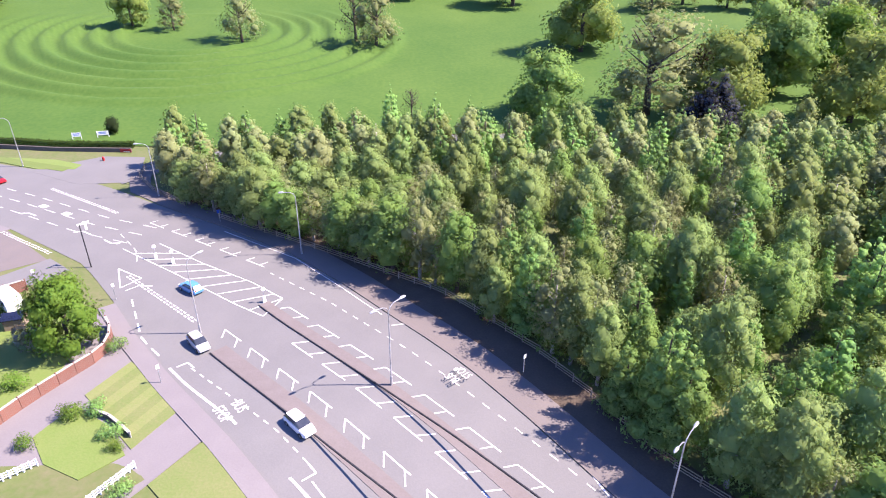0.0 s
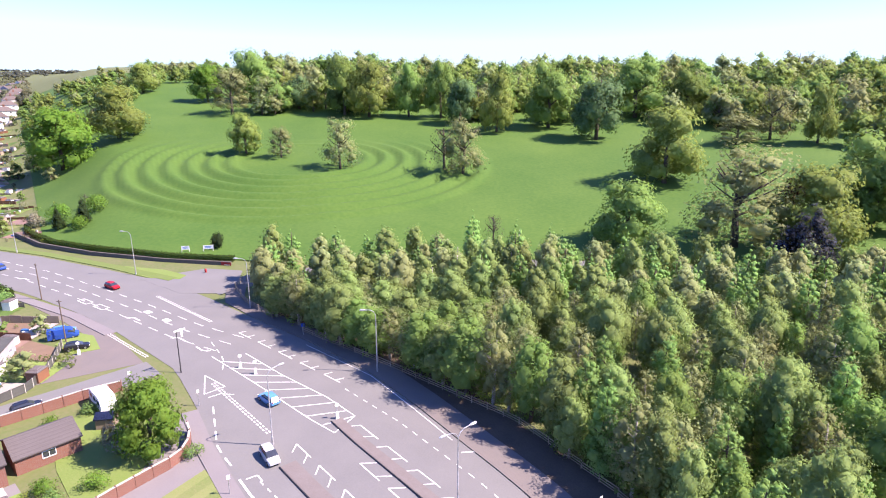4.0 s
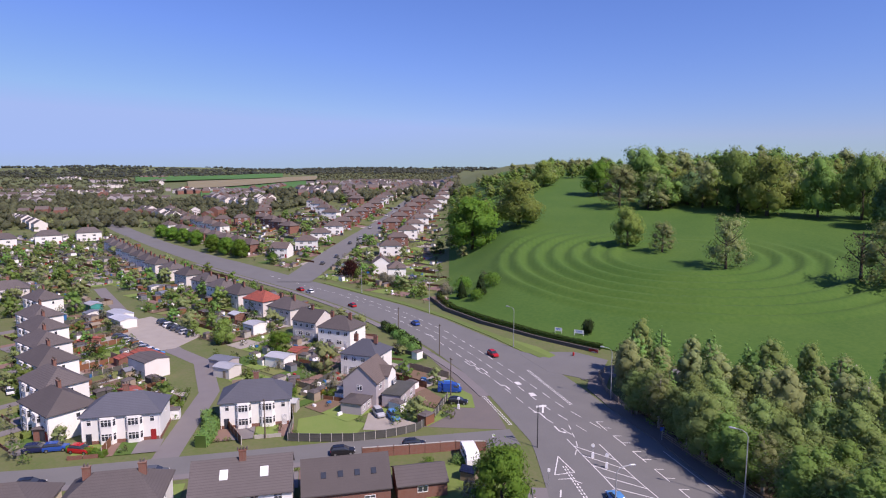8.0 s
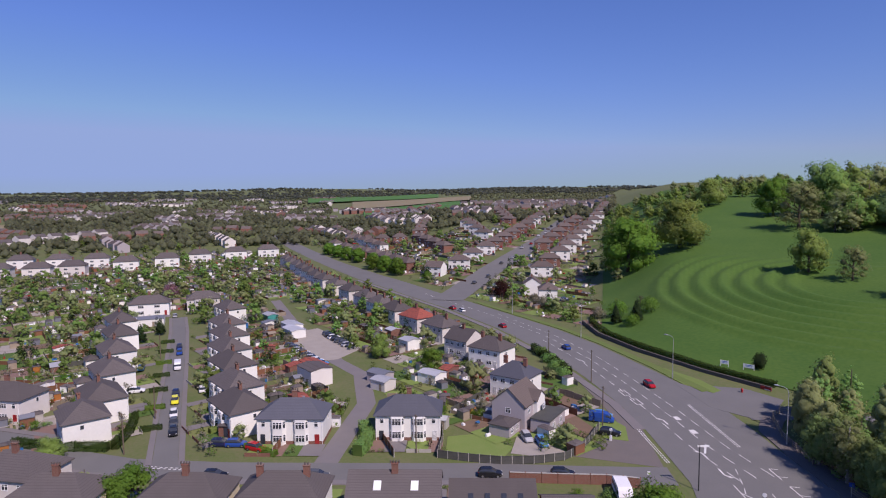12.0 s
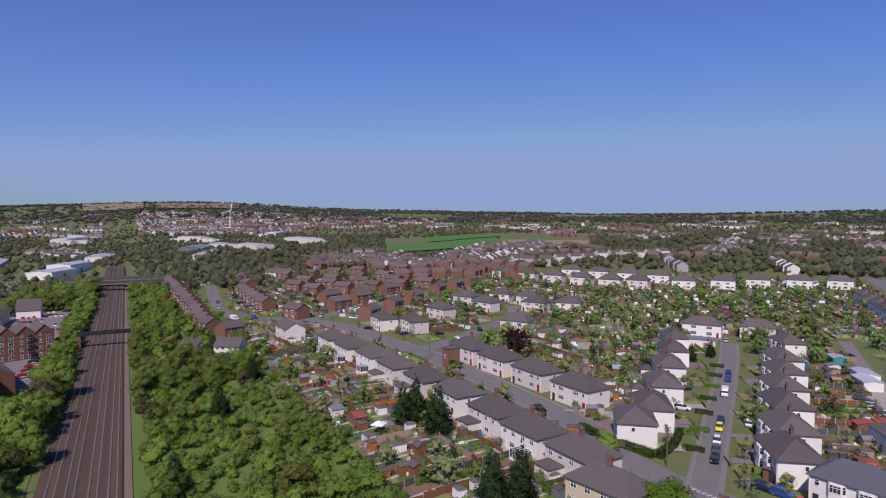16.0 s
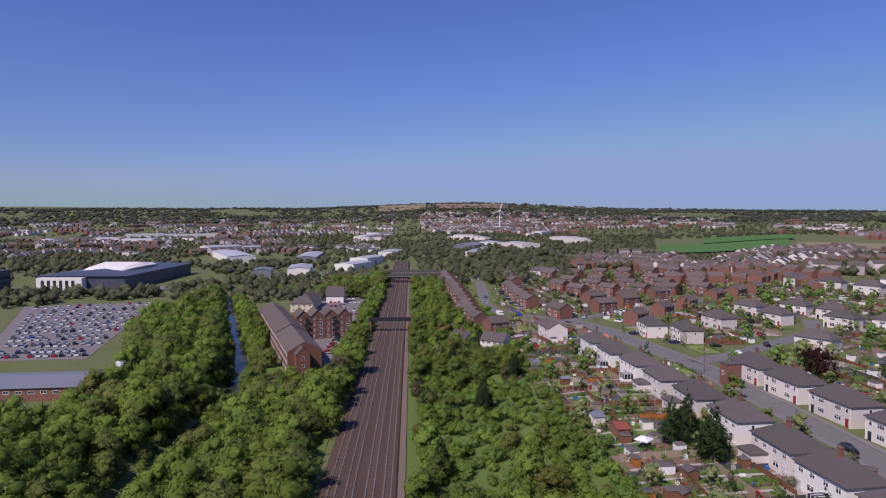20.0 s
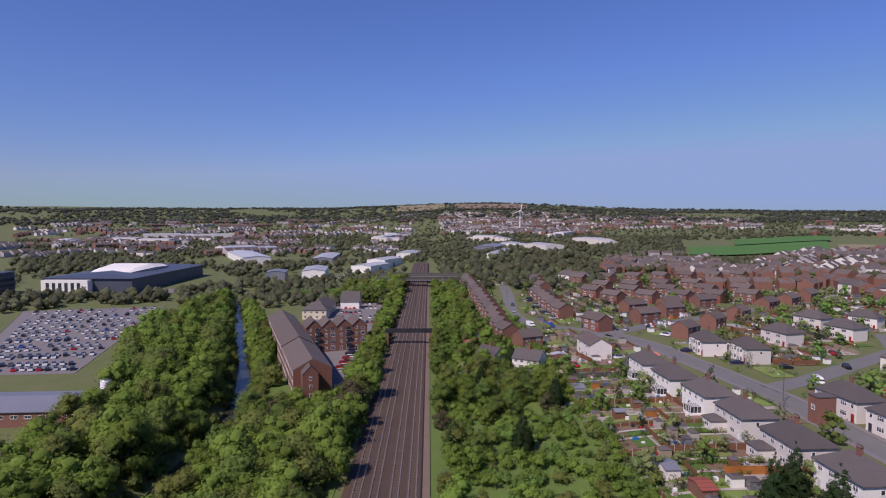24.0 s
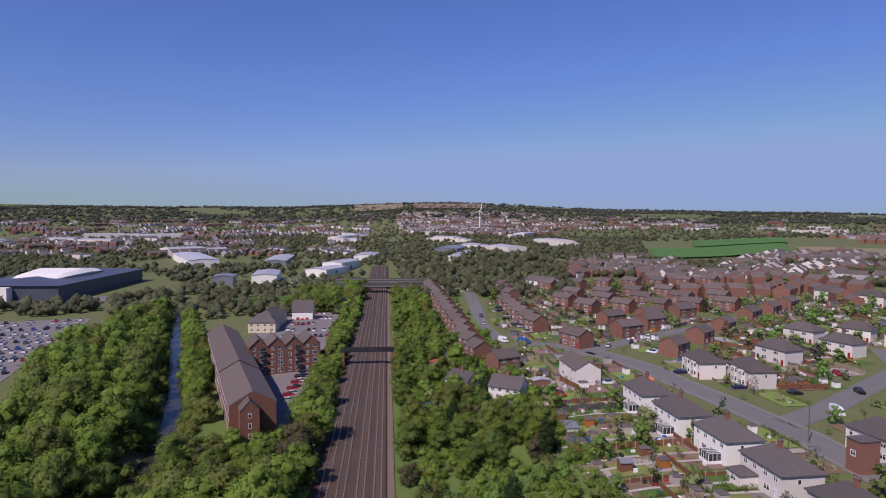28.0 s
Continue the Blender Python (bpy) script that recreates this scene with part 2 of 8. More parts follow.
M_WATER = material("river_water", (0.03, 0.032, 0.02), 0.2, (0.045, 0.042, 0.026), 0.2, 2.0, 0.6, bump=0.1, spec=0.18)
M_FIELD = material("green_crop", (0.055, 0.15, 0.03), 0.9, (0.07, 0.17, 0.035), 0.02, 0.2, 0.8)
M_STUBBLE = material("tan_field", (0.26, 0.21, 0.12), 0.9, (0.2, 0.18, 0.1), 0.02, 0.2, 0.8)
M_REDSOIL = material("red_field", (0.25, 0.16, 0.11), 0.9, (0.2, 0.16, 0.1), 0.01, 0.1, 0.8)
# far leaf greens are paler and greyer: distance haze put into the colour
M_FARWOOD = leafy("hazed_distant_woods", (0.17, 0.19, 0.115), (0.22, 0.24, 0.14), 0.02)
M_METALR = material("metal_sheet_roof", (0.46, 0.47, 0.49), 0.45, (0.38, 0.39, 0.41), 0.1, 2, 0.5, metal=0.1, vary=0.15)
M_GREYMETAL = material("blue_grey_sheet", (0.19, 0.2, 0.23), 0.45, (0.16, 0.17, 0.2), 0.1, 2, 0.5, vary=0.1)
M_TYRE = material("tyre_rubber", (0.02, 0.02, 0.02), 0.8)
M_RIM = material("alloy_rim", (0.5, 0.5, 0.52), 0.35, metal=0.8)
M_LAMPR = material("red_lamp_glass", (0.3, 0.01, 0.01), 0.25)
M_LAMPW = material("clear_lamp_glass", (0.7, 0.7, 0.7), 0.15)
M_YEL = material("hivis_yellow", (0.75, 0.72, 0.05), 0.5)
M_BLUE = material("blue_sheet", (0.03, 0.16, 0.4), 0.5)
M_TEAL = material("teal_paint", (0.05, 0.3, 0.27), 0.5)
M_RED = material("red_paint", (0.45, 0.03, 0.03), 0.5)
M_SIGNB = material("blue_sign", (0.03, 0.12, 0.5), 0.4)
M_ORANGE = material("orange_timber", (0.42, 0.16, 0.04), 0.7, None, 0.6, 6.0, 0.7, vary=0.15)
M_GLASS = material("window_glass", (0.03, 0.036, 0.045), 0.06, (0.045, 0.05, 0.06), 0.4, 3.0, 0.5, spec=0.7)
M_PANELS = material("solar_panel", (0.015, 0.02, 0.045), 0.15, None, 1, 5, 0.3, spec=0.6)


def tiled(name, colour, second, course, piece, mortar, rough=0.85, vary=0.1, bump=0.4, along=False):
    """Brick or roof-tile courses, laid by height and by the longer run of the wall."""
    m = material(name, colour, rough, second, 0.3, 6.0, 0.8, vary=vary)
    n, l = m.node_tree.nodes, m.node_tree.links
    b = n["Principled BSDF"]
    tex, geo, sep, comb, add = (n.new("ShaderNode" + k) for k in ("TexBrick", "TexCoord", "SeparateXYZ", "CombineXYZ", "Math"))
    add.operation = "ADD"
    l.new(geo.outputs["Object"], sep.inputs[0])
    l.new(sep.outputs["X"], add.inputs[0])
    l.new(sep.outputs["Y"], add.inputs[1])
    l.new(add.outputs[0], comb.inputs["X"])
    l.new(sep.outputs["Z"], comb.inputs["Y"])
    l.new(comb.outputs[0], tex.inputs["Vector"])
    tex.inputs["Scale"].default_value = 1.0
    tex.inputs["Brick Width"].default_value, tex.inputs["Row Height"].default_value = piece, course
    tex.inputs["Mortar Size"].default_value = 0.012 if course < 0.12 else 0.018
    old = b.inputs["Base Color"].links[0].from_socket
    for k in ("Color1", "Color2"):
        l.new(old, tex.inputs[k])
    tex.inputs["Mortar"].default_value = (*mortar, 1)
    l.new(tex.outputs["Color"], b.inputs["Base Color"])
    if bump:
        bp = n.new("ShaderNodeBump")
        bp.inputs["Strength"].default_value, bp.inputs["Distance"].default_value = bump, 0.02
        bp.invert = True
        l.new(tex.outputs["Fac"], bp.inputs["Height"])
        l.new(bp.outputs[0], b.inputs["Normal"])
    return m


M_BRICK = tiled("red_brick", (0.225, 0.09, 0.062), (0.17, 0.072, 0.052), 0.15, 0.45, (0.22, 0.15, 0.12))
M_MILL = tiled("mill_brick", (0.205, 0.082, 0.055), (0.16, 0.066, 0.046), 0.15, 0.45, (0.2, 0.125, 0.095))
M_SLATE = tiled("blue_grey_slate", (0.1, 0.103, 0.125), (0.08, 0.083, 0.1), 0.2, 0.5, (0.07, 0.073, 0.088), 0.6, 0.15, 0.3)
M_TILE = tiled("brown_grey_tile", (0.115, 0.1, 0.098), (0.088, 0.077, 0.075), 0.24, 0.33, (0.078, 0.067, 0.065), 0.85, 0.2, 0.3)
M_TILER = tiled("brown_clay_tile", (0.14, 0.112, 0.1), (0.112, 0.09, 0.082), 0.24, 0.33, (0.092, 0.073, 0.066), 0.85, 0.15)
M_TILERED = tiled("red_clay_tile", (0.36, 0.09, 0.06), (0.28, 0.08, 0.06), 0.24, 0.33, (0.14, 0.05, 0.04), 0.85, 0.1)


# ---- building helpers ----
class Mesh:
    """Collects corners and faces; one material index a face."""

    def __init__(self):
        self.v, self.f, self.m = [], [], []

    def face(self, pts, mat=0):
        k = len(self.v)
        self.v += [tuple(p) for p in pts]
        self.f.append(tuple(range(k, k + len(pts))))
        self.m.append(mat)
        return self

    def box(self, x, y, z, sx, sy, sz, mat=0, rz=0.0, taper=1.0):
        """Box on its base's centre (x, y, z)."""
        c, s = math.cos(radians(rz)), math.sin(radians(rz))
        k = len(self.v)
        for zz, q in ((0, 1.0), (sz, taper)):
            for a, b in ((-1, -1), (1, -1), (1, 1), (-1, 1)):
                u, w = a * sx / 2 * q, b * sy / 2 * q
                self.v.append((x + u * c - w * s, y + u * s + w * c, z + zz))
        for q in ((0, 3, 2, 1), (4, 5, 6, 7), (0, 1, 5, 4), (1, 2, 6, 5), (2, 3, 7, 6), (3, 0, 4, 7)):
            self.f.append(tuple(k + i for i in q))
            self.m.append(mat)
        return self

    def prism(self, outline, z0, z1, mat=0):
        """Upright prism over an outline that runs anticlockwise."""
        k, n = len(self.v), len(outline)
        self.v += [(x, y, z0) for x, y in outline] + [(x, y, z1) for x, y in outline]
        self.f += [tuple(range(k + n, k + 2 * n)), tuple(range(k + n - 1, k - 1, -1))]
        self.f += [(k + i, k + (i + 1) % n, k + n + (i + 1) % n, k + n + i) for i in range(n)]
        self.m += [mat] * (n + 2)
        return self

    def tube(self, pts, radii, sides=6, mat=0, cap=True):
        k = len(self.v)
        for i, p in enumerate(pts):
            a = Vector(pts[min(i + 1, len(pts) - 1)]) - Vector(pts[max(i - 1, 0)])
            q = a.to_track_quat("Z", "Y")
            r = radii[i] if isinstance(radii, (list, tuple)) else radii
            for j in range(sides):
                t = 2 * math.pi * j / sides
                self.v.append(tuple(Vector(p) + q @ Vector((r * math.cos(t), r * math.sin(t), 0))))
        for i in range(len(pts) - 1):
            for j in range(sides):
                a, b = k + i * sides + j, k + i * sides + (j + 1) % sides
                self.f.append((a, b, b + sides, a + sides))
                self.m.append(mat)
        if cap:
            self.f.append(tuple(k + j for j in reversed(range(sides))))
            self.f.append(tuple(k + (len(pts) - 1) * sides + j for j in range(sides)))
            self.m += [mat, mat]
        return self

    def data(self, name, mats, smooth=False):
        me = bpy.data.meshes.new(name)
        me.from_pydata(self.v, [], self.f)
        for m in mats if isinstance(mats, (list, tuple)) else [mats]:
            me.materials.append(m)
        me.polygons.foreach_set("material_index", self.m)
        if smooth:
            me.polygons.foreach_set("use_smooth", [True] * len(self.f))
        me.update()
        return me


def part(name, data, mats=None, parent=None, label="", m=None, smooth=False):
    """One mesh object under its thing."""
    ob = new(name, data.data(name, mats, smooth) if isinstance(data, Mesh) else data)
    ob.parent = parent
    if m is not None:
        ob.matrix_basis = m
    if label:
        ob["label"] = label
    return ob


def thing(name, label, category, m=None, group="", kind=""):
    """An Empty at a thing's base."""
    ob = new(name)
    ob.empty_display_size = 0.3
    if m is not None:
        ob.matrix_basis = m
    return tagged(ob, label, category, group, kind)


def setting(name, data, mats, label="", category="", smooth=False, kind="structure"):
    return tagged(part(name, data, mats, smooth=smooth), label, category, kind=kind)


def smooth_step(t):
    t = max(0.0, min(1.0, t))
    return t * t * (3 - 2 * t)


def soft(x, k):
    return x if x > 8 * k else k * math.log1p(math.exp(x / k))


RAIL0, RAIL_U, RAIL_L = (-131.1, -149.6), (-0.6920, -0.7216), (0.7216, -0.6920)


def rail_point(s, d):
    """The point s metres along the railway and d to its left."""
    return RAIL0[0] + s * RAIL_U[0] + d * RAIL_L[0], RAIL0[1] + s * RAIL_U[1] + d * RAIL_L[1]


def rail_coords(x, y):
    a, b = x - RAIL0[0], y - RAIL0[1]
    return a * RAIL_U[0] + b * RAIL_U[1], a * RAIL_L[0] + b * RAIL_L[1]


def bearing(x, y):
    """Degrees to the left of +y."""
    return math.degrees(math.atan2(-x, y))


def river_off(s):
    return 52 + 0.33 * soft(min(s, 260) - 35, 15)


def park_edge(az):
    """How far out the park's turf begins, by bearing."""
    return float(np.interp(az, (-60, -38, -21, 0, 22, 30, 36, 41, 44, 47), (235, 196, 172, 159, 153, 166, 175, 191, 208, 240)))


def height(x, y):
    d0, az = math.hypot(x, y), bearing(x, y)
    s, d = rail_coords(x, y)
    z = -6.0 * smooth_step((d + 62) / 50) - 4.5 * smooth_step((d - 11) / 14)
    z -= 3.0 * smooth_step(1 - (abs(d - river_off(s)) - 3.5) / 5.0)
    z *= smooth_step((s + 320) / 120)
    q = 0.14 * soft(d0 - park_edge(az) - 1.0, 6.0)
    park = q / (1 + (q / 62) ** 4) ** 0.25
    q = 0.088 * soft(d0 - 305, 12.0)
    hill = q / (1 + (q / 31) ** 4) ** 0.25
    q = 0.03 * soft(d0 - 430, 30.0)
    town = q / (1 + (q / 14) ** 4) ** 0.25
    w1, w2, w3 = smooth_step((az - 38) / 9), smooth_step((az - 54) / 16), smooth_step((az - 101.2) / 12)
    up = (park * (1 - w1) + hill * w1) * (1 - w2) + town * w2 * (1 - w3)
    up *= smooth_step((az + 95) / 45) if az < 60 else 1.0
    far = smooth_step((d0 - 1150) / 3300)
    crest = 72 + 62 * math.exp(-((az - 131.2) / 13.0) ** 2) + 26 * math.exp(-((az - 159.2) / 12.0) ** 2) + 14 * math.exp(-((az - 112.2) / 7.0) ** 2)
    if far > 0:
        wob = noise.noise((x * 0.0009, y * 0.0009, 3.1)) * 34 + noise.noise((x * 0.0028, y * 0.0028, 7.7)) * 9
        up = up * (1 - far) + (crest + wob * 0.8) * far
    if d0 > 320:
        up += noise.noise((x * 0.006, y * 0.006, 1.3)) * 2.2 * smooth_step((d0 - 320) / 300)
    return z * (1 - far) + up


def blend(a, b, t):
    return a + (b - a) * t


def strip(line, half, lift, mat_name, mats, label, category, sub=6.0, left=None, right=None, thick=0.0, name=None, terrain=True):
    """A ribbon of road along a centre line of (x, y)."""
    pts = []
    for (x0, y0), (x1, y1) in zip(line, line[1:]):
        n = max(1, int(math.hypot(x1 - x0, y1 - y0) / sub))
        pts += [(blend(x0, x1, i / n), blend(y0, y1, i / n)) for i in range(n)]
    pts.append(line[-1])
    me = Mesh()
    edge = []
    for i, (x, y) in enumerate(pts):
        a, b = pts[max(i - 1, 0)], pts[min(i + 1, len(pts) - 1)]
        u = Vector((b[0] - a[0], b[1] - a[1])).normalized()
        l, r = (half if left is None else left), (half if right is None else right)
        p, q = (x - u.y * l, y + u.x * l), (x + u.y * r, y - u.x * r)
        zp, zq = (height(*p), height(*q)) if terrain else (0, 0)
        edge.append((p + (zp + lift,), q + (zq + lift,)))
    for (p, q), (p2, q2) in zip(edge, edge[1:]):
        me.face((q, q2, p2, p))
        if thick:
            for a, b in ((p, p2), (q2, q)):
                me.face((a, b, (b[0], b[1], b[2] - thick), (a[0], a[1], a[2] - thick)))
    return setting(name or mat_name, me, mats, label, category)


# ---- ground ----
def make_ground():
    me = Mesh()
    rings = [0.0]
    while rings[-1] < 4900:
        r = rings[-1]
        rings.append(r + (4.0 if r < 330 else 4.0 + (r - 330) * 0.035))
    n = 300
    me.v.append((0, 0, height(0, 0)))
    for r in rings[1:]:
        for i in range(n):
            a = 2 * math.pi * i / n
            x, y = r * math.sin(a), r * math.cos(a)
            me.v.append((x, y, height(x, y)))
    for i in range(n):
        me.f.append((0, 1 + (i + 1) % n, 1 + i))
    for k in range(len(rings) - 2):
        for i in range(n):
            a, b = 1 + k * n + i, 1 + k * n + (i + 1) % n
            me.f.append((a, b, b + n, a + n))
    me.m = [0] * len(me.f)
    return setting("ground", me, M_GRASS, "rough grass ground rolling to far hills", "ground", smooth=True)


make_ground()


# ---- park ----
RING = (-106.0, 240.0)


def park_height(x, y):
    """The park's turf, with the low terraces of the old ring."""
    z = height(x, y) + 0.25
    dx, dy = x - RING[0], (y - RING[1]) * 1.12
    r = math.hypot(dx, dy)
    side = smooth_step((dx * 0.25 - dy + 45) / 40) * smooth_step((r - 20) / 12) * (1 - smooth_step((r - 74) / 8))
    step = (r / 8.2) % 1.0
    return z + side * (1.7 * smooth_step(step / 0.3) * (1 - smooth_step((step - 0.4) / 0.5)) - 0.15)


def make_park():
    me = Mesh()
    rs = [0.5 + i * 1.6 for i in range(118)]
    while rs[-1] < 480:
        rs.append(rs[-1] + 5.0)
    azs = [-56 + i * 0.42 for i in range(241)]
    for r in rs:
        for a in azs:
            rr = blend(park_edge(a) + r, 152 + r, smooth_step(r / 260))
            x, y = -rr * math.sin(radians(a)), rr * math.cos(radians(a))
            me.v.append((x, y, park_height(x, y)))
    n = len(azs)
    for i in range(len(rs) - 1):
        for j in range(n - 1):
            a = i * n + j
            me.f.append((a, a + 1, a + n + 1, a + n))
            me.m.append(0)
    setting("park_lawn", me, M_PARK, "bright green mown park grass with curved terraces", "lawn", smooth=True)


make_park()

# ---- roads ----
MAIN_R = [(60, 0), (32, 27), (15, 45), (8, 53), (0, 61.5), (-10, 71), (-19, 80), (-29, 89), (-44, 99), (-60, 108), (-75, 117), (-92, 125.5), (-114, 132),
          (-140, 139), (-164, 143), (-194, 145), (-228, 147), (-324, 149), (-420, 156), (-520, 166), (-640, 180)]
MAIN_L = [(37, -23), (4, 17), (-10, 33), (-17, 40.2), (-25.2, 47.9), (-35, 56.6), (-43.7, 65), (-50.5, 72.5), (-62, 84), (-83, 96.5), (-97, 103.5), (-118, 112),
          (-142, 119), (-176, 126), (-218, 130.5), (-320, 133), (-418, 141), (-520, 151), (-640, 165)]


def along(line, t):
    """The point at a share t of a line's length."""
    seg = [math.dist(a, b) for a, b in zip(line, line[1:])]
    want = t * sum(seg)
    for (a, b), d in zip(zip(line, line[1:]), seg):
        if want <= d:
            return blend(a[0], b[0], want / d), blend(a[1], b[1], want / d)
        want -= d
    return line[-1]


def length(line):
    return sum(math.dist(a, b) for a, b in zip(line, line[1:]))


def between(a_line, b_line, lift, name, mat, label, category, n=160):
    me = Mesh()
    for i in range(n + 1):
        p, q = along(a_line, i / n), along(b_line, i / n)
        for k in range(5):
            x, y = blend(p[0], q[0], k / 4), blend(p[1], q[1], k / 4)
            me.v.append((x, y, height(x, y) + lift))
    for i in range(n):
        for k in range(4):
            a = i * 5 + k
            me.f.append((a, a + 1, a + 6, a + 5))
            me.m.append(0)
    return setting(name, me, mat, label, category)


def shifted(line, d):
    """The line moved d metres to its left."""
    out = []
    for i, (x, y) in enumerate(line):
        a, b = line[max(i - 1, 0)], line[min(i + 1, len(line) - 1)]
        u = Vector((b[0] - a[0], b[1] - a[1])).normalized()
        out.append((x - u.y * d, y + u.x * d))
    return out


between(MAIN_R, MAIN_L, 0.06, "road_main", M_ASPHALT, "grey asphalt main road with white markings", "road")
STREET = [(-116, 9.5), (-150, 14.5), (-190, 20.5), (-232, 26.5), (-262, 30)]
CROSS = [(-66, 84), (-74, 72), (-84, 58), (-97, 37), (-109, 18), (-120, 3), (-131, -7), (-141, -12), (-153, -23), (-173, -43.6), (-203, -75), (-210, -85), (-220, -99), (-229, -113), (-240, -127), (-247, -143), (-250, -154)]
strip(CROSS, 3.4, 0.05, "road_cross", M_ASPHALT, "grey asphalt residential street", "road")
strip(STREET, 2.2, 0.045, "road_cul", M_ASPHALT, "grey asphalt residential street with parked cars", "road")
strip([(-236, 140), (-262, 168), (-288, 200), (-318, 242), (-356, 296), (-420, 372), (-505, 470), (-560, 530)], 7.5, 0.25, "road_hill", M_ASPHALT,
      "wide asphalt street climbing a hill", "road", sub=8)
strip([(-101, 34), (-128, 54), (-150, 62), (-166, 61), (-226, 66), (-280, 74)], 2.2, 0.04, "road_lane", M_PAVE, "pale worn back lane", "road")
strip([(-78, 122), (-72, 131), (-60, 138), (-40, 146), (0, 156), (60, 158), (120, 150)], 4.2, 0.1, "road_park", M_ASPHALT, "narrow asphalt park drive", "road")
strip([(-207.2, -80.4), (-230.5, -74.1), (-258.6, -69.6), (-297.2, -62.7), (-331.1, -72.3)], 3.6, 0.05, "road_rise", M_ASPHALT, "grey asphalt side street", "road")
strip([(-244.3, -151.3), (-251.6, -168.7), (-242.1, -189.5), (-271.2, -222.6), (-311.2, -256.5), (-359.9, -299.9)], 3.5, 0.05, "road_estate", M_ASPHALT, "grey asphalt estate street", "road")
strip([(-249.9, -154.3), (-282.7, -151.5), (-330, -141), (-387.2, -132.1), (-429.9, -118.8)], 3.5, 0.055, "road_close", M_ASPHALT, "grey asphalt estate street", "road")


# ---- houses ----
_panes = {}


def window_data(w, h, bars):
    """Frame and pane, sitting on a wall that faces -y; the origin is at the lower middle."""
    key = (round(w, 2), round(h, 2), bars)
    if key not in _panes:
        t, y0 = 0.08, -0.06
        xs = [-w / 2, -w / 2 + t]
        for i in range(1, bars):
            c = -w / 2 + w * i / bars
            xs += [c - 0.035, c + 0.035]
        xs += [w / 2 - t, w / 2]
        zs = [0, 0.1, h * 0.66, h * 0.66 + 0.06, h - t, h] if h > 1.0 else [0, 0.1, h - t, h]
        out = []
        for glazed in (False, True):
            g, nx = Mesh(), len(xs)
            for y in (y0, -0.012):
                g.v += [(x, y, z) for z in zs for x in xs]
            back = nx * len(zs)
            hole = lambda i, j: 0 <= i < nx - 1 and 0 <= j < len(zs) - 1 and i % 2 == 1 and j % 2 == 1
            solid = lambda i, j: 0 <= i < nx - 1 and 0 <= j < len(zs) - 1 and not hole(i, j)
            for j in range(len(zs) - 1):
                for i in range(nx - 1):
                    q = (j * nx + i, j * nx + i + 1, (j + 1) * nx + i + 1, (j + 1) * nx + i)
                    if hole(i, j):
                        if glazed:
                            g.f.append(tuple(k + back for k in q))
                            g.m.append(1)
                        continue
                    g.f.append(q)
                    g.m.append(0)
                    for (di, dj), (a, b) in (((0, -1), (0, 1)), ((1, 0), (1, 2)), ((0, 1), (2, 3)), ((-1, 0), (3, 0))):
                        if not solid(i + di, j + dj):
                            g.f.append((q[b], q[a], q[a] + back, q[b] + back))
                            g.m.append(0)
            out.append(g)
        p = Mesh().face([(-w / 2 + 0.05, -0.015, 0.05), (w / 2 - 0.05, -0.015, 0.05), (w / 2 - 0.05, -0.015, h - 0.05), (-w / 2 + 0.05, -0.015, h - 0.05)])
        _panes[key] = out[0].data("window", M_FRAME), p.data("pane", M_GLASS), out[1].data("window", [M_FRAME, M_GLASS])
    return _panes[key]


def window(parent, x, y, z, w, h, bars=2, turn=0.0, pane=True):
    f, p, one = window_data(w, h, bars)
    ob = part("window", f if pane else one, None, parent, m=pose(x, y, z, 0, 0, turn))
    if pane:
        part("pane", p, None, ob)
    return ob


_doors = {}


def door(parent, x, y, z, mat, turn=0.0):
    if mat.name not in _doors:
        d = Mesh()
        d.box(0, 0, 0, 0.92, 0.1, 2.05)
        for zz, hh in ((0.25, 0.7), (1.1, 0.75)):
            for xx in (-0.2, 0.2):
                d.box(xx, -0.055, zz, 0.26, 0.03, hh)
        d.box(0.34, -0.08, 1.0, 0.05, 0.06, 0.14)
        _doors[mat.name] = d.data("door", mat)
    return part("door", _doors[mat.name], None, parent, m=pose(x, y, z, 0, 0, turn))


def hip_roof(w, d, z, rise, over=0.4, short=None):
    """A hipped roof with eaves; short: length of the ridge."""
    r = Mesh()
    a, b = w / 2 + over, d / 2 + over
    g = (max(w - d * 0.9, 1.0) if short is None else short) / 2
    e = [(-a, -b, z), (a, -b, z), (a, b, z), (-a, b, z)]
    r.v = e + [(x, y, z - 0.16) for x, y, _ in e] + [(-g, 0, z + rise), (g, 0, z + rise)]
    r.f = [(0, 1, 9, 8), (1, 2, 9), (2, 3, 8, 9), (3, 0, 8), (7, 6, 5, 4)] + [(4 + i, 4 + (i + 1) % 4, (i + 1) % 4, i) for i in range(4)]
    r.m = [0] * len(r.f)
    return r


def gable_roof(w, d, z, rise, over=0.35, side=0.2):
    """A pitched roof of even thickness, folded over the ridge."""
    r = Mesh()
    a, b, t = w / 2 + side, d / 2 + over, 0.17
    k = over * rise / (d / 2)
    prof = [(-b, z - k), (0, z + rise), (b, z - k), (b, z - k + t), (0, z + rise + t), (-b, z - k + t)]
    r.v = [(-a, y, q) for y, q in prof] + [(a, y, q) for y, q in prof]
    r.f = [(0, 1, 4, 5), (1, 2, 3, 4), (11, 10, 7, 6), (10, 9, 8, 7)] + [((i + 1) % 6, i, i + 6, (i + 1) % 6 + 6) for i in range(6)]
    r.m = [0] * len(r.f)
    return r


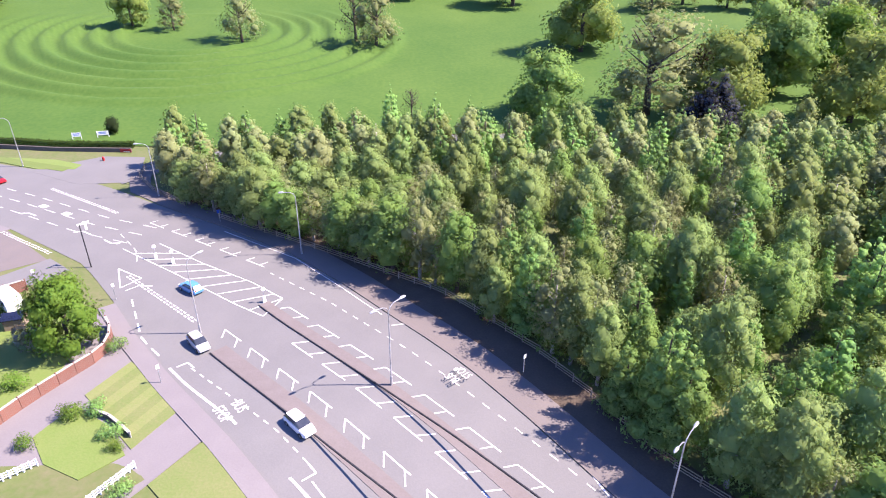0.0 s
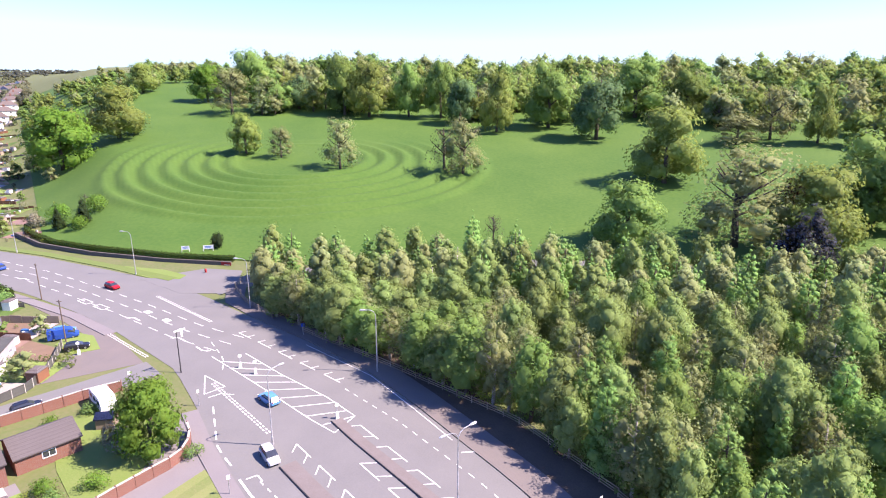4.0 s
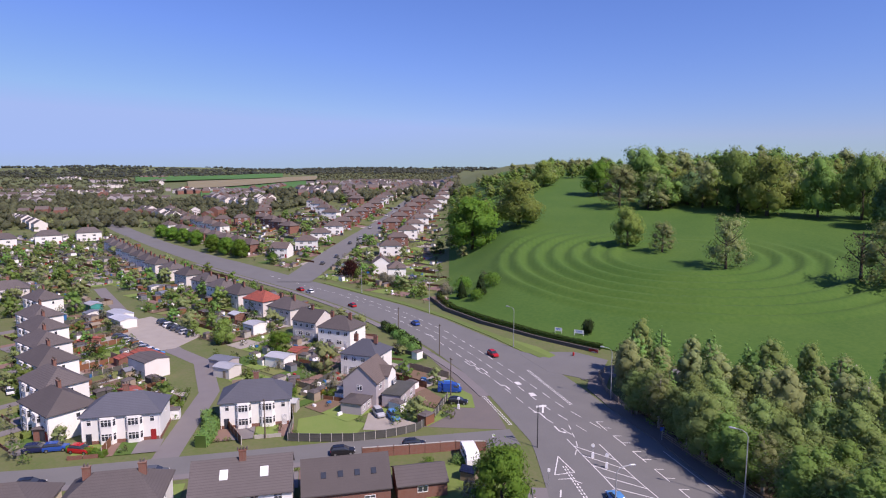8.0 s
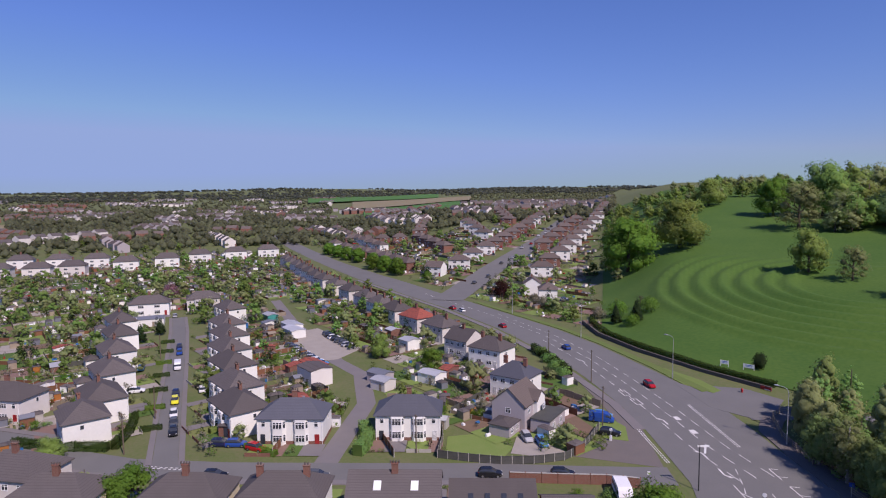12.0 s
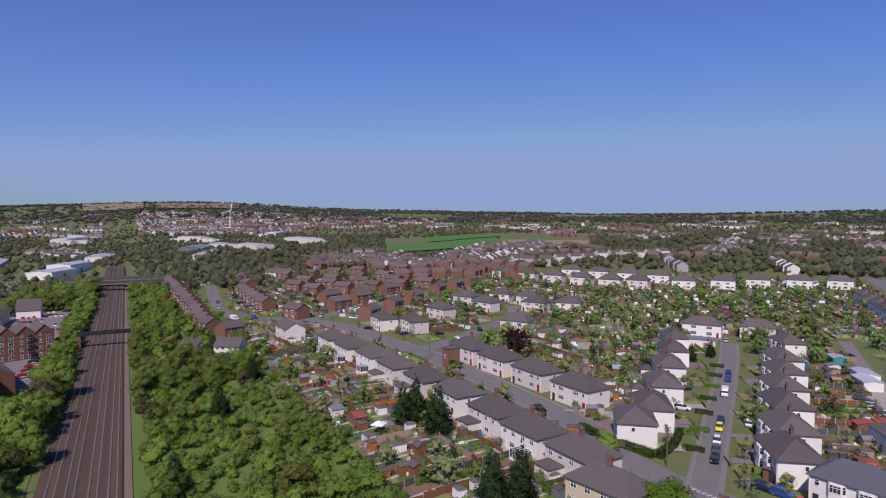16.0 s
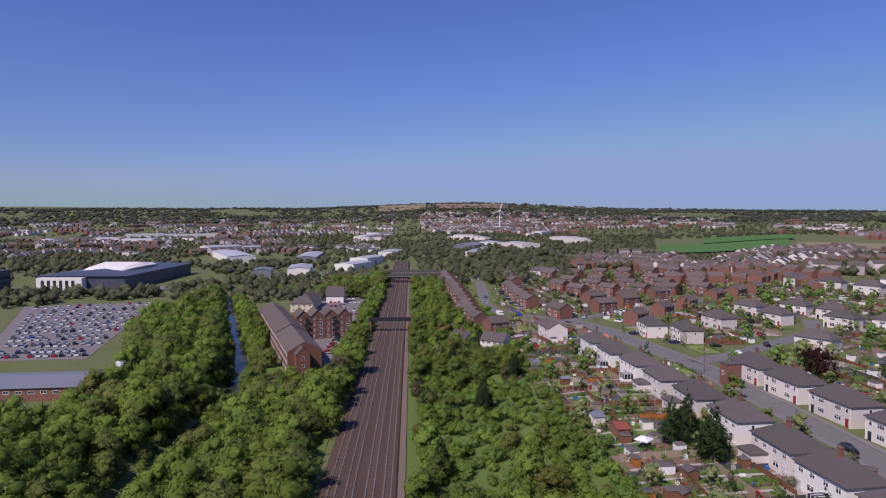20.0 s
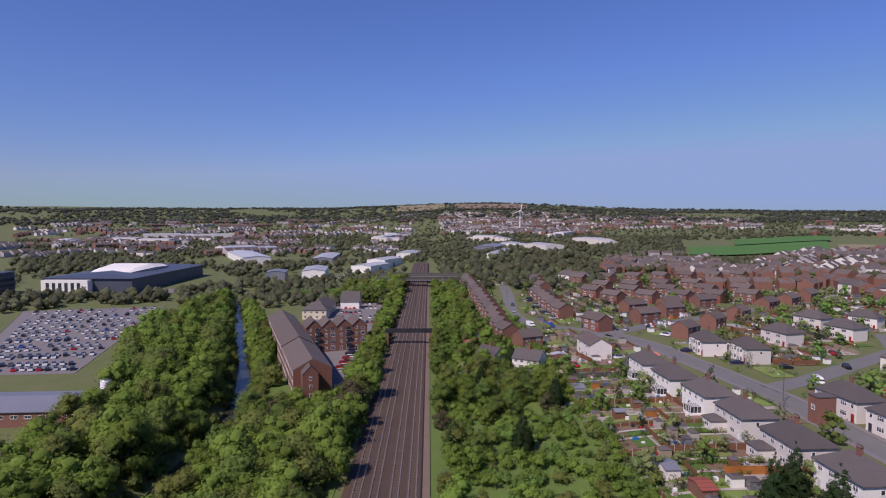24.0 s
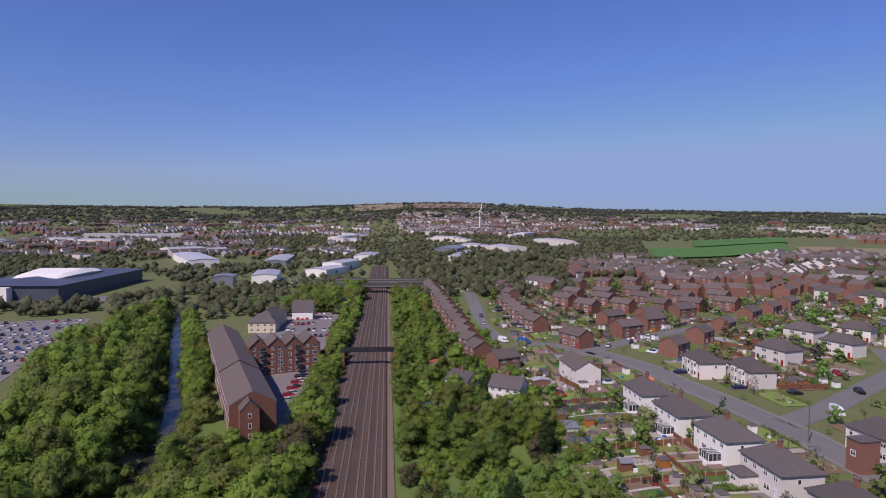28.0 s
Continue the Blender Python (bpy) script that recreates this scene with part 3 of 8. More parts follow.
def walls(w, d, h, rise=0.0, base=-0.4):
    """Four walls; rise: height of the gables over the ends."""
    m = Mesh()
    a, b = w / 2, d / 2
    m.face([(-a, -b, base), (a, -b, base), (a, -b, h), (-a, -b, h)]).face([(a, b, base), (-a, b, base), (-a, b, h), (a, b, h)])
    if rise:
        m.face([(a, -b, base), (a, b, base), (a, b, h), (a, 0, h + rise), (a, -b, h)])
        m.face([(-a, b, base), (-a, -b, base), (-a, -b, h), (-a, 0, h + rise), (-a, b, h)])
    else:
        m.face([(a, -b, base), (a, b, base), (a, b, h), (a, -b, h)]).face([(-a, b, base), (-a, -b, base), (-a, -b, h), (-a, b, h)])
        m.face([(-a, -b, h), (a, -b, h), (a, b, h), (-a, b, h)])
    return m


HOUSES = []


def chimney(parent, x, y, z, h=1.7, mat=None, pots=2, joined=False):
    c = Mesh().box(x, y, z, 0.95, 0.6, h).box(x, y, z + h, 1.08, 0.73, 0.14)
    if joined:
        for i in range(pots):
            c.box(x + (i - (pots - 1) / 2) * 0.3, y, z + h + 0.1, 0.2, 0.2, 0.4)
        pots = 0
    ob = part("chimney", c, mat or M_BRICK, parent, "brick chimney stack")
    for i in range(pots):
        px = x + (i - (pots - 1) / 2) * 0.42
        part("chimney_pot", Mesh().tube([(px, y, z + h + 0.1), (px, y, z + h + 0.55)], [0.13, 0.1], 7), M_TILER, ob)


def bay(parent, x, y, w, z0, z1, wall, roof=None):
    """A canted bay window on the front, from z0 to z1."""
    o = [(x - w / 2, y), (x - w / 2 + 0.5, y - 0.75), (x + w / 2 - 0.5, y - 0.75), (x + w / 2, y)]
    ob = part("bay_window", Mesh().prism(o, z0, z1), wall, parent)
    storeys = (0.75, 3.35) if z1 > 4 else (0.75,)
    for z in storeys:
        window(ob, x, y - 0.76, z, w - 1.1, 1.4, 3, pane=False)
        if z1 > 4:
            for s in (-1, 1):
                window(ob, x + s * (w / 2 - 0.25), y - 0.385, z, 0.7, 1.4, 1, s * 56.3, pane=False)
    if roof:
        top = [(px * 1.0 + (px - x) * 0.1, py - 0.12) for px, py in o]
        part("bay_roof", Mesh().prism(top, z1, z1 + 0.14), roof, ob)
    return ob


def semi(m, label, wall, roof, w=12.8, d=8.2, eaves=5.2, rise=2.9, kind="hip", bays=True, doors=None, plinth=None, full=True, extension=None,
         group="houses", stack="mid", far=False, note=True):
    """A pair of semi-detached houses; the front faces -y."""
    h = thing("house", label, "house", m, group)
    h["span"], h["deep"] = w, d
    if note:
        HOUSES.append((m, w, d))
    gable = rise if kind == "gable" else 0.0
    part("wall", walls(w, d, eaves, gable), wall, h)
    part("roof", hip_roof(w, d, eaves, rise) if kind == "hip" else gable_roof(w, d, eaves, rise), roof, h)
    if plinth:
        part("plinth", Mesh().box(0, 0, -0.4, w + 0.08, d + 0.08, 1.1), plinth, h)
    f, b = -d / 2, d / 2
    doors = doors or (M_DOORD, M_DOORR)
    if far:
        for sd in (-1, 1):
            for z, hh in ((0.8, 1.4), (3.35, 1.2)):
                if z + hh < eaves:
                    window(h, sd * w * 0.2, f, z, 2.1, hh, 3, pane=False)
                    window(h, sd * w * 0.26, b, z, 1.6, hh, 2, 180, pane=False)
            door(h, sd * w * 0.41, f - 0.02, 0.0, doors[0 if sd < 0 else 1])
        if stack != "none":
            chimney(h, 0, 0.3, eaves + rise - 0.5, pots=4, joined=True)
        return h
    if bays:
        for s in (-1, 1):
            bay(h, s * w * 0.17, f, 2.9, -0.3, 5.0 if kind == "hip" else 2.7, wall, None if kind == "hip" else roof)
            if kind != "hip":
                window(h, s * w * 0.17, f, 3.3, 1.9, 1.25, 3, pane=full)
            window(h, s * w * 0.4, f, 3.5, 0.8, 1.1, 1, pane=full)
    else:
        for s in (-1, 1):
            window(h, s * w * 0.2, f, 0.9, 2.1, 1.25, 3, pane=full)
            window(h, s * w * 0.2, f, min(3.35, eaves - 1.4), 1.9, 1.15, 3, pane=full)
            window(h, s * w * 0.4, f, min(3.35, eaves - 1.4), 0.9, 1.15, 1, pane=full)
    for s, dm in zip((-1, 1), doors):
        door(h, s * w * 0.41, f - 0.02, 0.0, dm)
    for s in (-1, 1):
        window(h, s * w * 0.16, b, 0.9, 1.7, 1.15, 2, 180, pane=full)
        window(h, s * w * 0.36, b, min(3.4, eaves - 1.35), 1.2, 1.1, 2, 180, pane=full)
        window(h, s * w * 0.13, b, min(3.4, eaves - 1.35), 1.2, 1.1, 2, 180, pane=full)
        door(h, s * w * 0.36, b + 0.02, 0.0, M_DOORW, 180)
        window(h, s * w / 2, 0.8, 3.4, 0.8, 1.0, 1, 90 * s, pane=full)
    top = eaves + rise
    if stack == "mid":
        chimney(h, 0, 0.3, top - 0.5, pots=4)
    elif stack == "ends":
        for s in (-1, 1):
            chimney(h, s * w * 0.28, 0.2, top - 0.9)
    elif stack == "side":
        chimney(h, w / 2 - 0.4, 0, eaves, 3.0)
    for s in (-1, 1):
        part("downpipe", Mesh().tube([(s * (w / 2 - 0.15), f - 0.09, 0), (s * (w / 2 - 0.15), f - 0.09, eaves - 0.1)], 0.05, 5), M_FRAME, h)
    if extension == "conservatory":
        g = part("conservatory", walls(3.4, 3.0, 0.7), M_FRAME, h, "white framed glass conservatory", m=pose(-w * 0.22, b + 1.5, 0))
        part("pane", Mesh().box(0, 0, 0.7, 3.3, 2.9, 1.5), M_GLASS, g)
        fr = Mesh()
        for i in range(5):
            fr.box(-1.66 + i * 0.83, 1.48, 0.7, 0.07, 0.07, 1.5).box(-1.66 + i * 0.83, 0, 2.25, 0.07, 3.0, 0.07)
        for i in range(4):
            fr.box(-1.66, -1.4 + i * 0.93, 0.7, 0.07, 0.07, 1.5).box(1.66, -1.4 + i * 0.93, 0.7, 0.07, 0.07, 1.5)
        part("glazing_bar", fr, M_FRAME, g)
    elif extension == "rear":
        g = part("extension", walls(4.2, 3.6, 2.6), wall, h, m=pose(w * 0.22, b + 1.8, 0))
        part("extension_roof", hip_roof(4.2, 3.6, 2.6, 1.0, 0.25, 1.2), roof, g)
        window(g, 0, 1.8, 0.9, 1.6, 1.1, 2, 180, pane=False)
    return h


def at(x, y, facing, lift=0.0):
    """A pose on the ground with the front (-y) turned to the compass heading `facing` (degrees to the left of +y)."""
    return pose(x, y, height(x, y) + lift, 0, 0, facing + 180)


def row(proto, p0, p1, n, facing, first=False, wob=0.4):
    """Copies of a house between two points."""
    for i in range(n):
        t = i / max(n - 1, 1)
        x, y = blend(p0[0], p1[0], t) + random.uniform(-wob, wob), blend(p0[1], p1[1], t) + random.uniform(-wob, wob)
        m = at(x, y, facing + random.uniform(-1.5, 1.5))
        copy_thing(proto, m)
        HOUSES.append((m, proto["span"], proto["deep"]))


# cross street, far side: two white pairs with slate roofs
F1 = -122.0
semi(at(-117.5, 34, F1), "white rendered semi-detached pair with blue-grey slate hipped roof", M_WHITE, M_SLATE, w=13, plinth=M_BRICK,
     doors=(M_DOORD, M_DOORR), group="white pairs")
semi(at(-107, 54.5, F1), "white rendered semi-detached pair with dark slate hipped roof and bays", M_WHITE, M_SLATE, w=12.8, plinth=M_BRICK,
     doors=(M_DOORD, M_DOORW), group="white pairs", extension="rear")
# cross street, near side
N1 = semi(at(-93.5, 10.5, F1 + 180), "cream rendered pair with dark tiled hipped roof beside the street", M_CREAM, M_TILE, w=12.5, eaves=5.0, group="near pairs", full=False)
semi(at(-86.5, 23, F1 + 180), "white rendered pair with dark tiled hipped roof beside the street", M_WHITE, M_TILE, w=12.5, eaves=5.0, group="near pairs", stack="ends")
_h = semi(at(-77.5, 37, F1 + 180), "white rendered gabled pair with dark tiled roof and rooflights", M_WHITE, M_TILE, w=13.5, d=9.0, eaves=4.8, rise=3.2, kind="gable", bays=False,
     group="near pairs", extension="rear")
for _x in (-3.0, 2.4):
    part("rooflight", Mesh().box(0, 0, 0, 1.1, 1.5, 0.1), M_FRAME, _h, "pale glass rooflight", m=pose(_x, 2.1, 6.68, -35.4))
HOUSES.append((copy_thing(N1, at(-103.5, -6, F1 + 180)).matrix_basis.copy(), 12.5, 8.2))
# the street with parked cars
SR = semi(at(-129, 25.5, 189), "cream rendered pair with dark hipped roof on a residential street", M_WHITE, M_TILE, w=12.6, d=8.4, group="street pairs", full=False)
row(SR, (-145, 28), (-217, 40), 5, 189)
semi(at(-246, 47, 189), "white rendered pair with dark hipped roof", M_WHITE, M_TILE, w=12, group="street pairs", full=False)
SL = semi(at(-152, 0.5, 8), "white rendered pair with dark hipped roof facing the street", M_WHITE, M_TILE, w=12.6, group="street pairs", full=False, extension="rear")
semi(at(-139, -3, 8), "white house with brick chimney at the corner hedge", M_WHITE, M_TILE, w=9.5, group="street pairs", stack="side", bays=False)
row(SL, (-173, 3), (-243, 9), 4, 8)
C1 = semi(at(-276, 21, 260), "long white rendered pair at the end of the street", M_WHITE, M_TILE, w=15, bays=False, group="street pairs", far=True)
semi(at(-276, 42, 260), "pebbledashed pair at the end of the street", M_PEBBLE, M_TILE, w=13, group="street pairs", full=False)
# main road, near side
semi(at(-115.5, 88, 25), "white house with slate hipped roof beside the main road", M_WHITE, M_SLATE, w=9.5, d=8.5, group="main road houses", bays=False, stack="ends")
R1 = semi(at(-140, 98, 22), "white rendered pair with brown tiled hipped roof", M_WHITE, M_TILE, w=10.5, group="main road houses", full=False, stack="ends")
semi(at(-153, 97, 15), "pebbledashed gabled house with a dormer", M_PEBBLE, M_TILE, w=9, kind="gable", group="main road houses", full=False, bays=False)
R2 = semi(at(-174, 101, 10), "pebbledashed pair with brown hipped roof by the main road", M_PEBBLE, M_TILE, w=11, group="main road houses", full=False, stack="ends")
semi(at(-191, 101, 8), "rendered house with bright red tiled roof", M_PEBBLE, M_TILERED, w=11, group="main road houses", full=False)
copy_thing(R2, at(-208, 101, 5))
copy_thing(R1, at(-224, 102, 4))
row(R2, (-241, 103), (-305, 107), 4, 4)
row(R1, (-322, 109), (-410, 118), 6, 4)
# hill road
H1 = semi(at(-229, 184, -38), "white gabled house with red-brown tiled roof on the hill road", M_WHITE, M_TILER, w=10, kind="gable", group="hill road houses", far=True, stack="ends")
semi(at(-213, 180, -38), "white house with brown hipped roof beside a blossoming bush", M_WHITE, M_TILER, w=9.5, group="hill road houses", far=True)
H2 = semi(at(-262, 217, 52), "white rendered pair with red-brown hipped roof on the hill road", M_WHITE, M_TILER, w=12, group="hill road houses", far=True, stack="ends")
H3 = semi(at(-278, 236, 52), "brick and render pair with red-brown hipped roof on the hill road", M_BRICK, M_TILER, w=12, group="hill road houses", far=True, stack="ends")
row(H2, (-292, 256), (-366, 350), 6, 52)
row(H3, (-322, 268), (-404, 372), 6, 52)
row(H2, (-380, 370), (-470, 474), 5, 52)
row(H2, (-308, 192), (-336, 230), 3, 232)
row(H3, (-347, 245), (-404, 318), 5, 232)
row(H2, (-416, 330), (-530, 462), 8, 232)
row(H3, (-330, 168), (-415, 178), 5, 185)
row(H3, (-368, 216), (-440, 236), 4, 10)
row(H2, (-388, 264), (-470, 302), 4, 28)
row(H3, (-446, 330), (-556, 398), 5, 30)
row(H2, (-432, 178), (-500, 186), 3, 185)
semi(at(-300, 171, 215), "white gabled corner house by the junction", M_WHITE, M_TILER, w=10, kind="gable", group="hill road houses", far=True)
row(H3, (-467, 231), (-530, 213), 4, 250)
row(H3, (-482, 258), (-600, 330), 6, 240)
row(H2, (-440, 200), (-640, 240), 8, 190)
# white row beyond the gardens
B1 = semi(at(-452, 47, 260), "white rendered pair with dark roof beyond the gardens", M_WHITE, M_TILE, w=15, eaves=6.0, rise=3.4, group="garden row", far=True, bays=False)
row(B1, (-446, 22), (-446, 23), 1, 262)
row(B1, (-476, 6), (-500, -60), 4, 262)
row(B1, (-463, 70), (-470, 120), 3, 260)
B2 = semi(at(-441, -8, 255), "pebbledashed pair with dark roof beyond the gardens", M_PEBBLE, M_TILE, w=15, eaves=6.0, rise=3.4, group="garden row", far=True, bays=False)
row(B2, (-440, -26), (-470, -110), 5, 255)
# terrace above the railway
T1 = semi(at(-116, -11.9, 49.2), "pebbledashed pair with dark brown hipped roof above the railway gardens", M_PEBBLE, M_TILE, w=12, d=8.4, group="terrace pairs", full=False, extension="rear")
T2 = semi(at(-125.3, -23, 51.2), "white rendered pair with dark hipped roof above the railway gardens", M_WHITE, M_TILE, w=12, d=8.4, group="terrace pairs", full=False, extension="conservatory")
row(T1, (-135.3, -33.3), (-135.8, -33.4), 1, 49.2)
row(T2, (-146.9, -46.3), (-147.9, -46.5), 1, 49.2)
row(T1, (-157, -59.1), (-168, -72), 2, 49.2)
row(T2, (-178.1, -84.8), (-198.2, -110.4), 3, 49.2)
U1 = semi(at(-162.7, -17.5, 231.2), "grey pebbledashed pair with dark hipped roof facing the street", M_PEBBLE, M_TILE, w=13.5, group="upper terrace", full=False, bays=False)
row(U1, (-175.6, -31.7), (-199.7, -58), 3, 231.2)
P1 = semi(at(-244.5, -111, 225), "pebbledashed pair with dark hipped roof at the corner", M_PEBBLE, M_TILE, w=12.5, group="corner pairs", full=False)
row(P1, (-243.5, -96), (-243.6, -96), 1, 225)
P2 = semi(at(-258, -54.3, 259.2), "white and grey pair with dark hipped roof", M_PEBBLE, M_TILE, w=12.5, group="corner pairs", far=True)
for _x, _y, _f in ((-281, -97, 240), (-310, -82, 245), (-318, -57, 255), (-328, -98, 250), (-346, -82, 260), (-341, -65, 262), (-322, -40, 265)):
    copy_thing(P2, at(_x, _y, _f))
# brick estate
E1 = semi(at(-256.5, -163.5, 249.2), "red brick pair with brown tiled gabled roof on the estate", M_BRICK, M_TILER, w=12, d=7.6, eaves=5.0, rise=2.2, kind="gable", bays=False,
          group="estate houses", far=True, stack="none")
E2 = semi(at(-210.5, -166.1, 159.2), "red brick end house with brown gabled roof", M_BRICK, M_TILER, w=9, d=7.6, eaves=5.0, rise=2.2, kind="gable", bays=False,
          group="estate houses", far=True, stack="none")
E3 = semi(at(-212, -138, 49.2), "white boarded pair with brown gabled roof", M_PEBBLE, M_TILER, w=15, d=7.8, eaves=5.0, rise=2.3, kind="gable", bays=False,
          group="estate houses", far=True, stack="none")
row(E1, (-288.8, -157.6), (-314.3, -156.7), 2, 159.2)
row(E2, (-266.2, -128.6), (-326.9, -129.3), 3, 174.2)
row(E1, (-369.5, -129.2), (-421.1, -123.4), 3, 174.2)
row(E2, (-220.6, -185), (-303.6, -272.4), 9, 64.2)
row(E2, (-308.7, -278.3), (-372.6, -346.5), 7, 64.2)
row(E2, (-273, -192.5), (-318.9, -240.5), 6, 244.2)
row(E1, (-335.5, -200.6), (-396.8, -147.8), 5, 259.2)
row(E1, (-348.3, -222), (-423.2, -160.2), 5, 259.2)
row(E1, (-309.5, -174.1), (-354.8, -157.2), 3, 159.2)
row(E1, (-376.1, -231.6), (-462.2, -169.6), 6, 259.2)
row(E1, (-405.8, -266.8), (-509.1, -192.4), 7, 259.2)
row(E2, (-346.6, -257.2), (-382, -288.3), 3, 244.2)
semi(at(-186.2, -146.9, 104.2), "pale rendered cottage with dark gabled roof above the railway", M_PEBBLE, M_TILE, w=9.5, d=7.4, kind="gable", rise=2.6, eaves=4.2, bays=False, group="cottages", full=False)
semi(at(-188.3, -165.5, 89.2), "pale rendered cottage with gabled roof beside the cutting", M_PEBBLE, M_TILE, w=8.5, d=7.4, kind="gable", rise=2.6, eaves=4.2, bays=False, group="cottages", full=False)
semi(at(-412, -275, 259.2), "large white house with pitched roof", M_WHITE, M_TILE, w=24, d=10, kind="gable", bays=False, group="estate houses", far=True)
import functools


# ---- trees ----
@functools.lru_cache(None)
def core_ball(small=False):
    if small:
        v = np.array([(1, 0, 0), (0, 1, 0), (-1, 0, 0), (0, -1, 0), (0, 0, 1), (0, 0, -1)], float)
        return v, np.array([(0, 1, 4), (1, 2, 4), (2, 3, 4), (3, 0, 4), (1, 0, 5), (2, 1, 5), (3, 2, 5), (0, 3, 5)])
    b = bmesh.new()
    bmesh.ops.create_icosphere(b, subdivisions=1, radius=1.0)
    v = np.array([tuple(p.co) for p in b.verts])
    f = np.array([[p.index for p in q.verts] for q in b.faces])
    b.free()
    return v, f


def crown_mesh(name, lobes, count, leaf, mat, seed, hang=0.0, core=0.0):
    """A crown of small leaf sprays spread over uneven lobes (x, y, z, rx, rz)."""
    rng = np.random.default_rng(seed)
    lob = np.array(lobes, float)
    share = lob[:, 3] ** 2
    pick = rng.choice(len(lob), count, p=share / share.sum())
    d = rng.normal(size=(count, 3))
    d /= np.linalg.norm(d, axis=1)[:, None]
    d[:, 2] = np.where((d[:, 2] < -0.35) & (rng.random(count) < 0.6), -d[:, 2], d[:, 2])
    r = rng.random(count) ** 0.5 * 0.42 + 0.66 + rng.normal(size=count) * 0.11
    L = lob[pick]
    c = L[:, :3] + d * r[:, None] * np.stack([L[:, 3], L[:, 3], L[:, 4]], 1)
    nrm = d + rng.normal(size=(count, 3)) * 0.5 + np.array([0, 0, 0.3])
    nrm /= np.linalg.norm(nrm, axis=1)[:, None]
    a = np.cross(nrm, rng.normal(size=(count, 3)))
    a /= np.linalg.norm(a, axis=1)[:, None]
    b = np.cross(nrm, a)
    if hang:
        b[:, 2] -= hang
    s = leaf * (0.6 + 0.8 * rng.random(count))[:, None]
    k = rng.uniform(0.55, 0.95, (count, 1))
    v = np.stack([c - a * s * k, c + a * s * k + nrm * s * 0.2, c + b * s * 1.5 - nrm * s * 0.15], 1).reshape(-1, 3)
    mid, ext = (lob[:, :3].min(0) + lob[:, :3].max(0)) / 2, np.ptp(lob[:, :3], axis=0) / 2 + lob[:, 3].mean()
    mid[2] -= ext[2] * 0.25

    def rounded(p, dirs, rough):
        o = (p - mid) / ext
        o /= np.linalg.norm(o, axis=1)[:, None] + 1e-6
        return 0.55 * o + 0.6 * dirs + rng.normal(size=p.shape) * rough + np.array([0, 0, 0.1])

    sn = np.repeat(rounded(c, d, 0.22), 3, axis=0)
    li, ls = np.arange(count * 3), np.arange(count) * 3
    if core:
        # dense inner foliage behind the outer leaves
        cv, cf = core_ball(count < 700)
        cs, cn = [], []
        for k, q in enumerate(lob):
            w = cv * (1 + rng.normal(size=(len(cv), 1)) * 0.09) * core
            cs.append(q[:3] + w * np.array([q[3], q[3], q[4]]))
            cn.append(rounded(cs[-1], cv, 0.1))
            li = np.concatenate([li, (cf + len(v) + k * len(cv)).ravel()])
        ls = np.concatenate([ls, count * 3 + np.arange(len(lob) * len(cf)) * 3])
        v, sn = np.concatenate([v] + cs), np.concatenate([sn] + cn)
    me = bpy.data.meshes.new(name)
    me.vertices.add(len(v))
    me.vertices.foreach_set("co", v.ravel())
    me.loops.add(len(li))
    me.loops.foreach_set("vertex_index", li)
    me.polygons.add(len(ls))
    me.polygons.foreach_set("loop_start", ls)
    me.materials.append(mat)
    me.update(calc_edges=True)
    set_soft(me, sn)
    return me


def trunk_mesh(name, h, r, limbs, seed, mat, spread=0.5):
    rng = random.Random(seed)
    t = Mesh()
    lean = [(0, 0, -0.3)]
    x = y = 0.0
    for i in range(1, 6):
        x, y = x + rng.uniform(-1, 1) * h * 0.015, y + rng.uniform(-1, 1) * h * 0.015
        lean.append((x, y, h * i / 5))
    t.tube(lean, [r * (1.15 - 0.18 * i) for i in range(6)], 7)
    for i in range(limbs):
        z = h * rng.uniform(0.35, 0.85)
        a, l = rng.uniform(0, 6.283), h * spread * rng.uniform(0.6, 1.0) * (1.15 - z / h * 0.6)
        p = (x * z / h, y * z / h, z)
        q = (p[0] + math.cos(a) * l * 0.5, p[1] + math.sin(a) * l * 0.5, z + l * 0.3)
        w = (p[0] + math.cos(a + 0.2) * l, p[1] + math.sin(a + 0.2) * l, z + l * 0.75)
        t.tube([p, q, w], [r * 0.42, r * 0.27, r * 0.08], 5, cap=False)
    return t.data(name, mat, True)


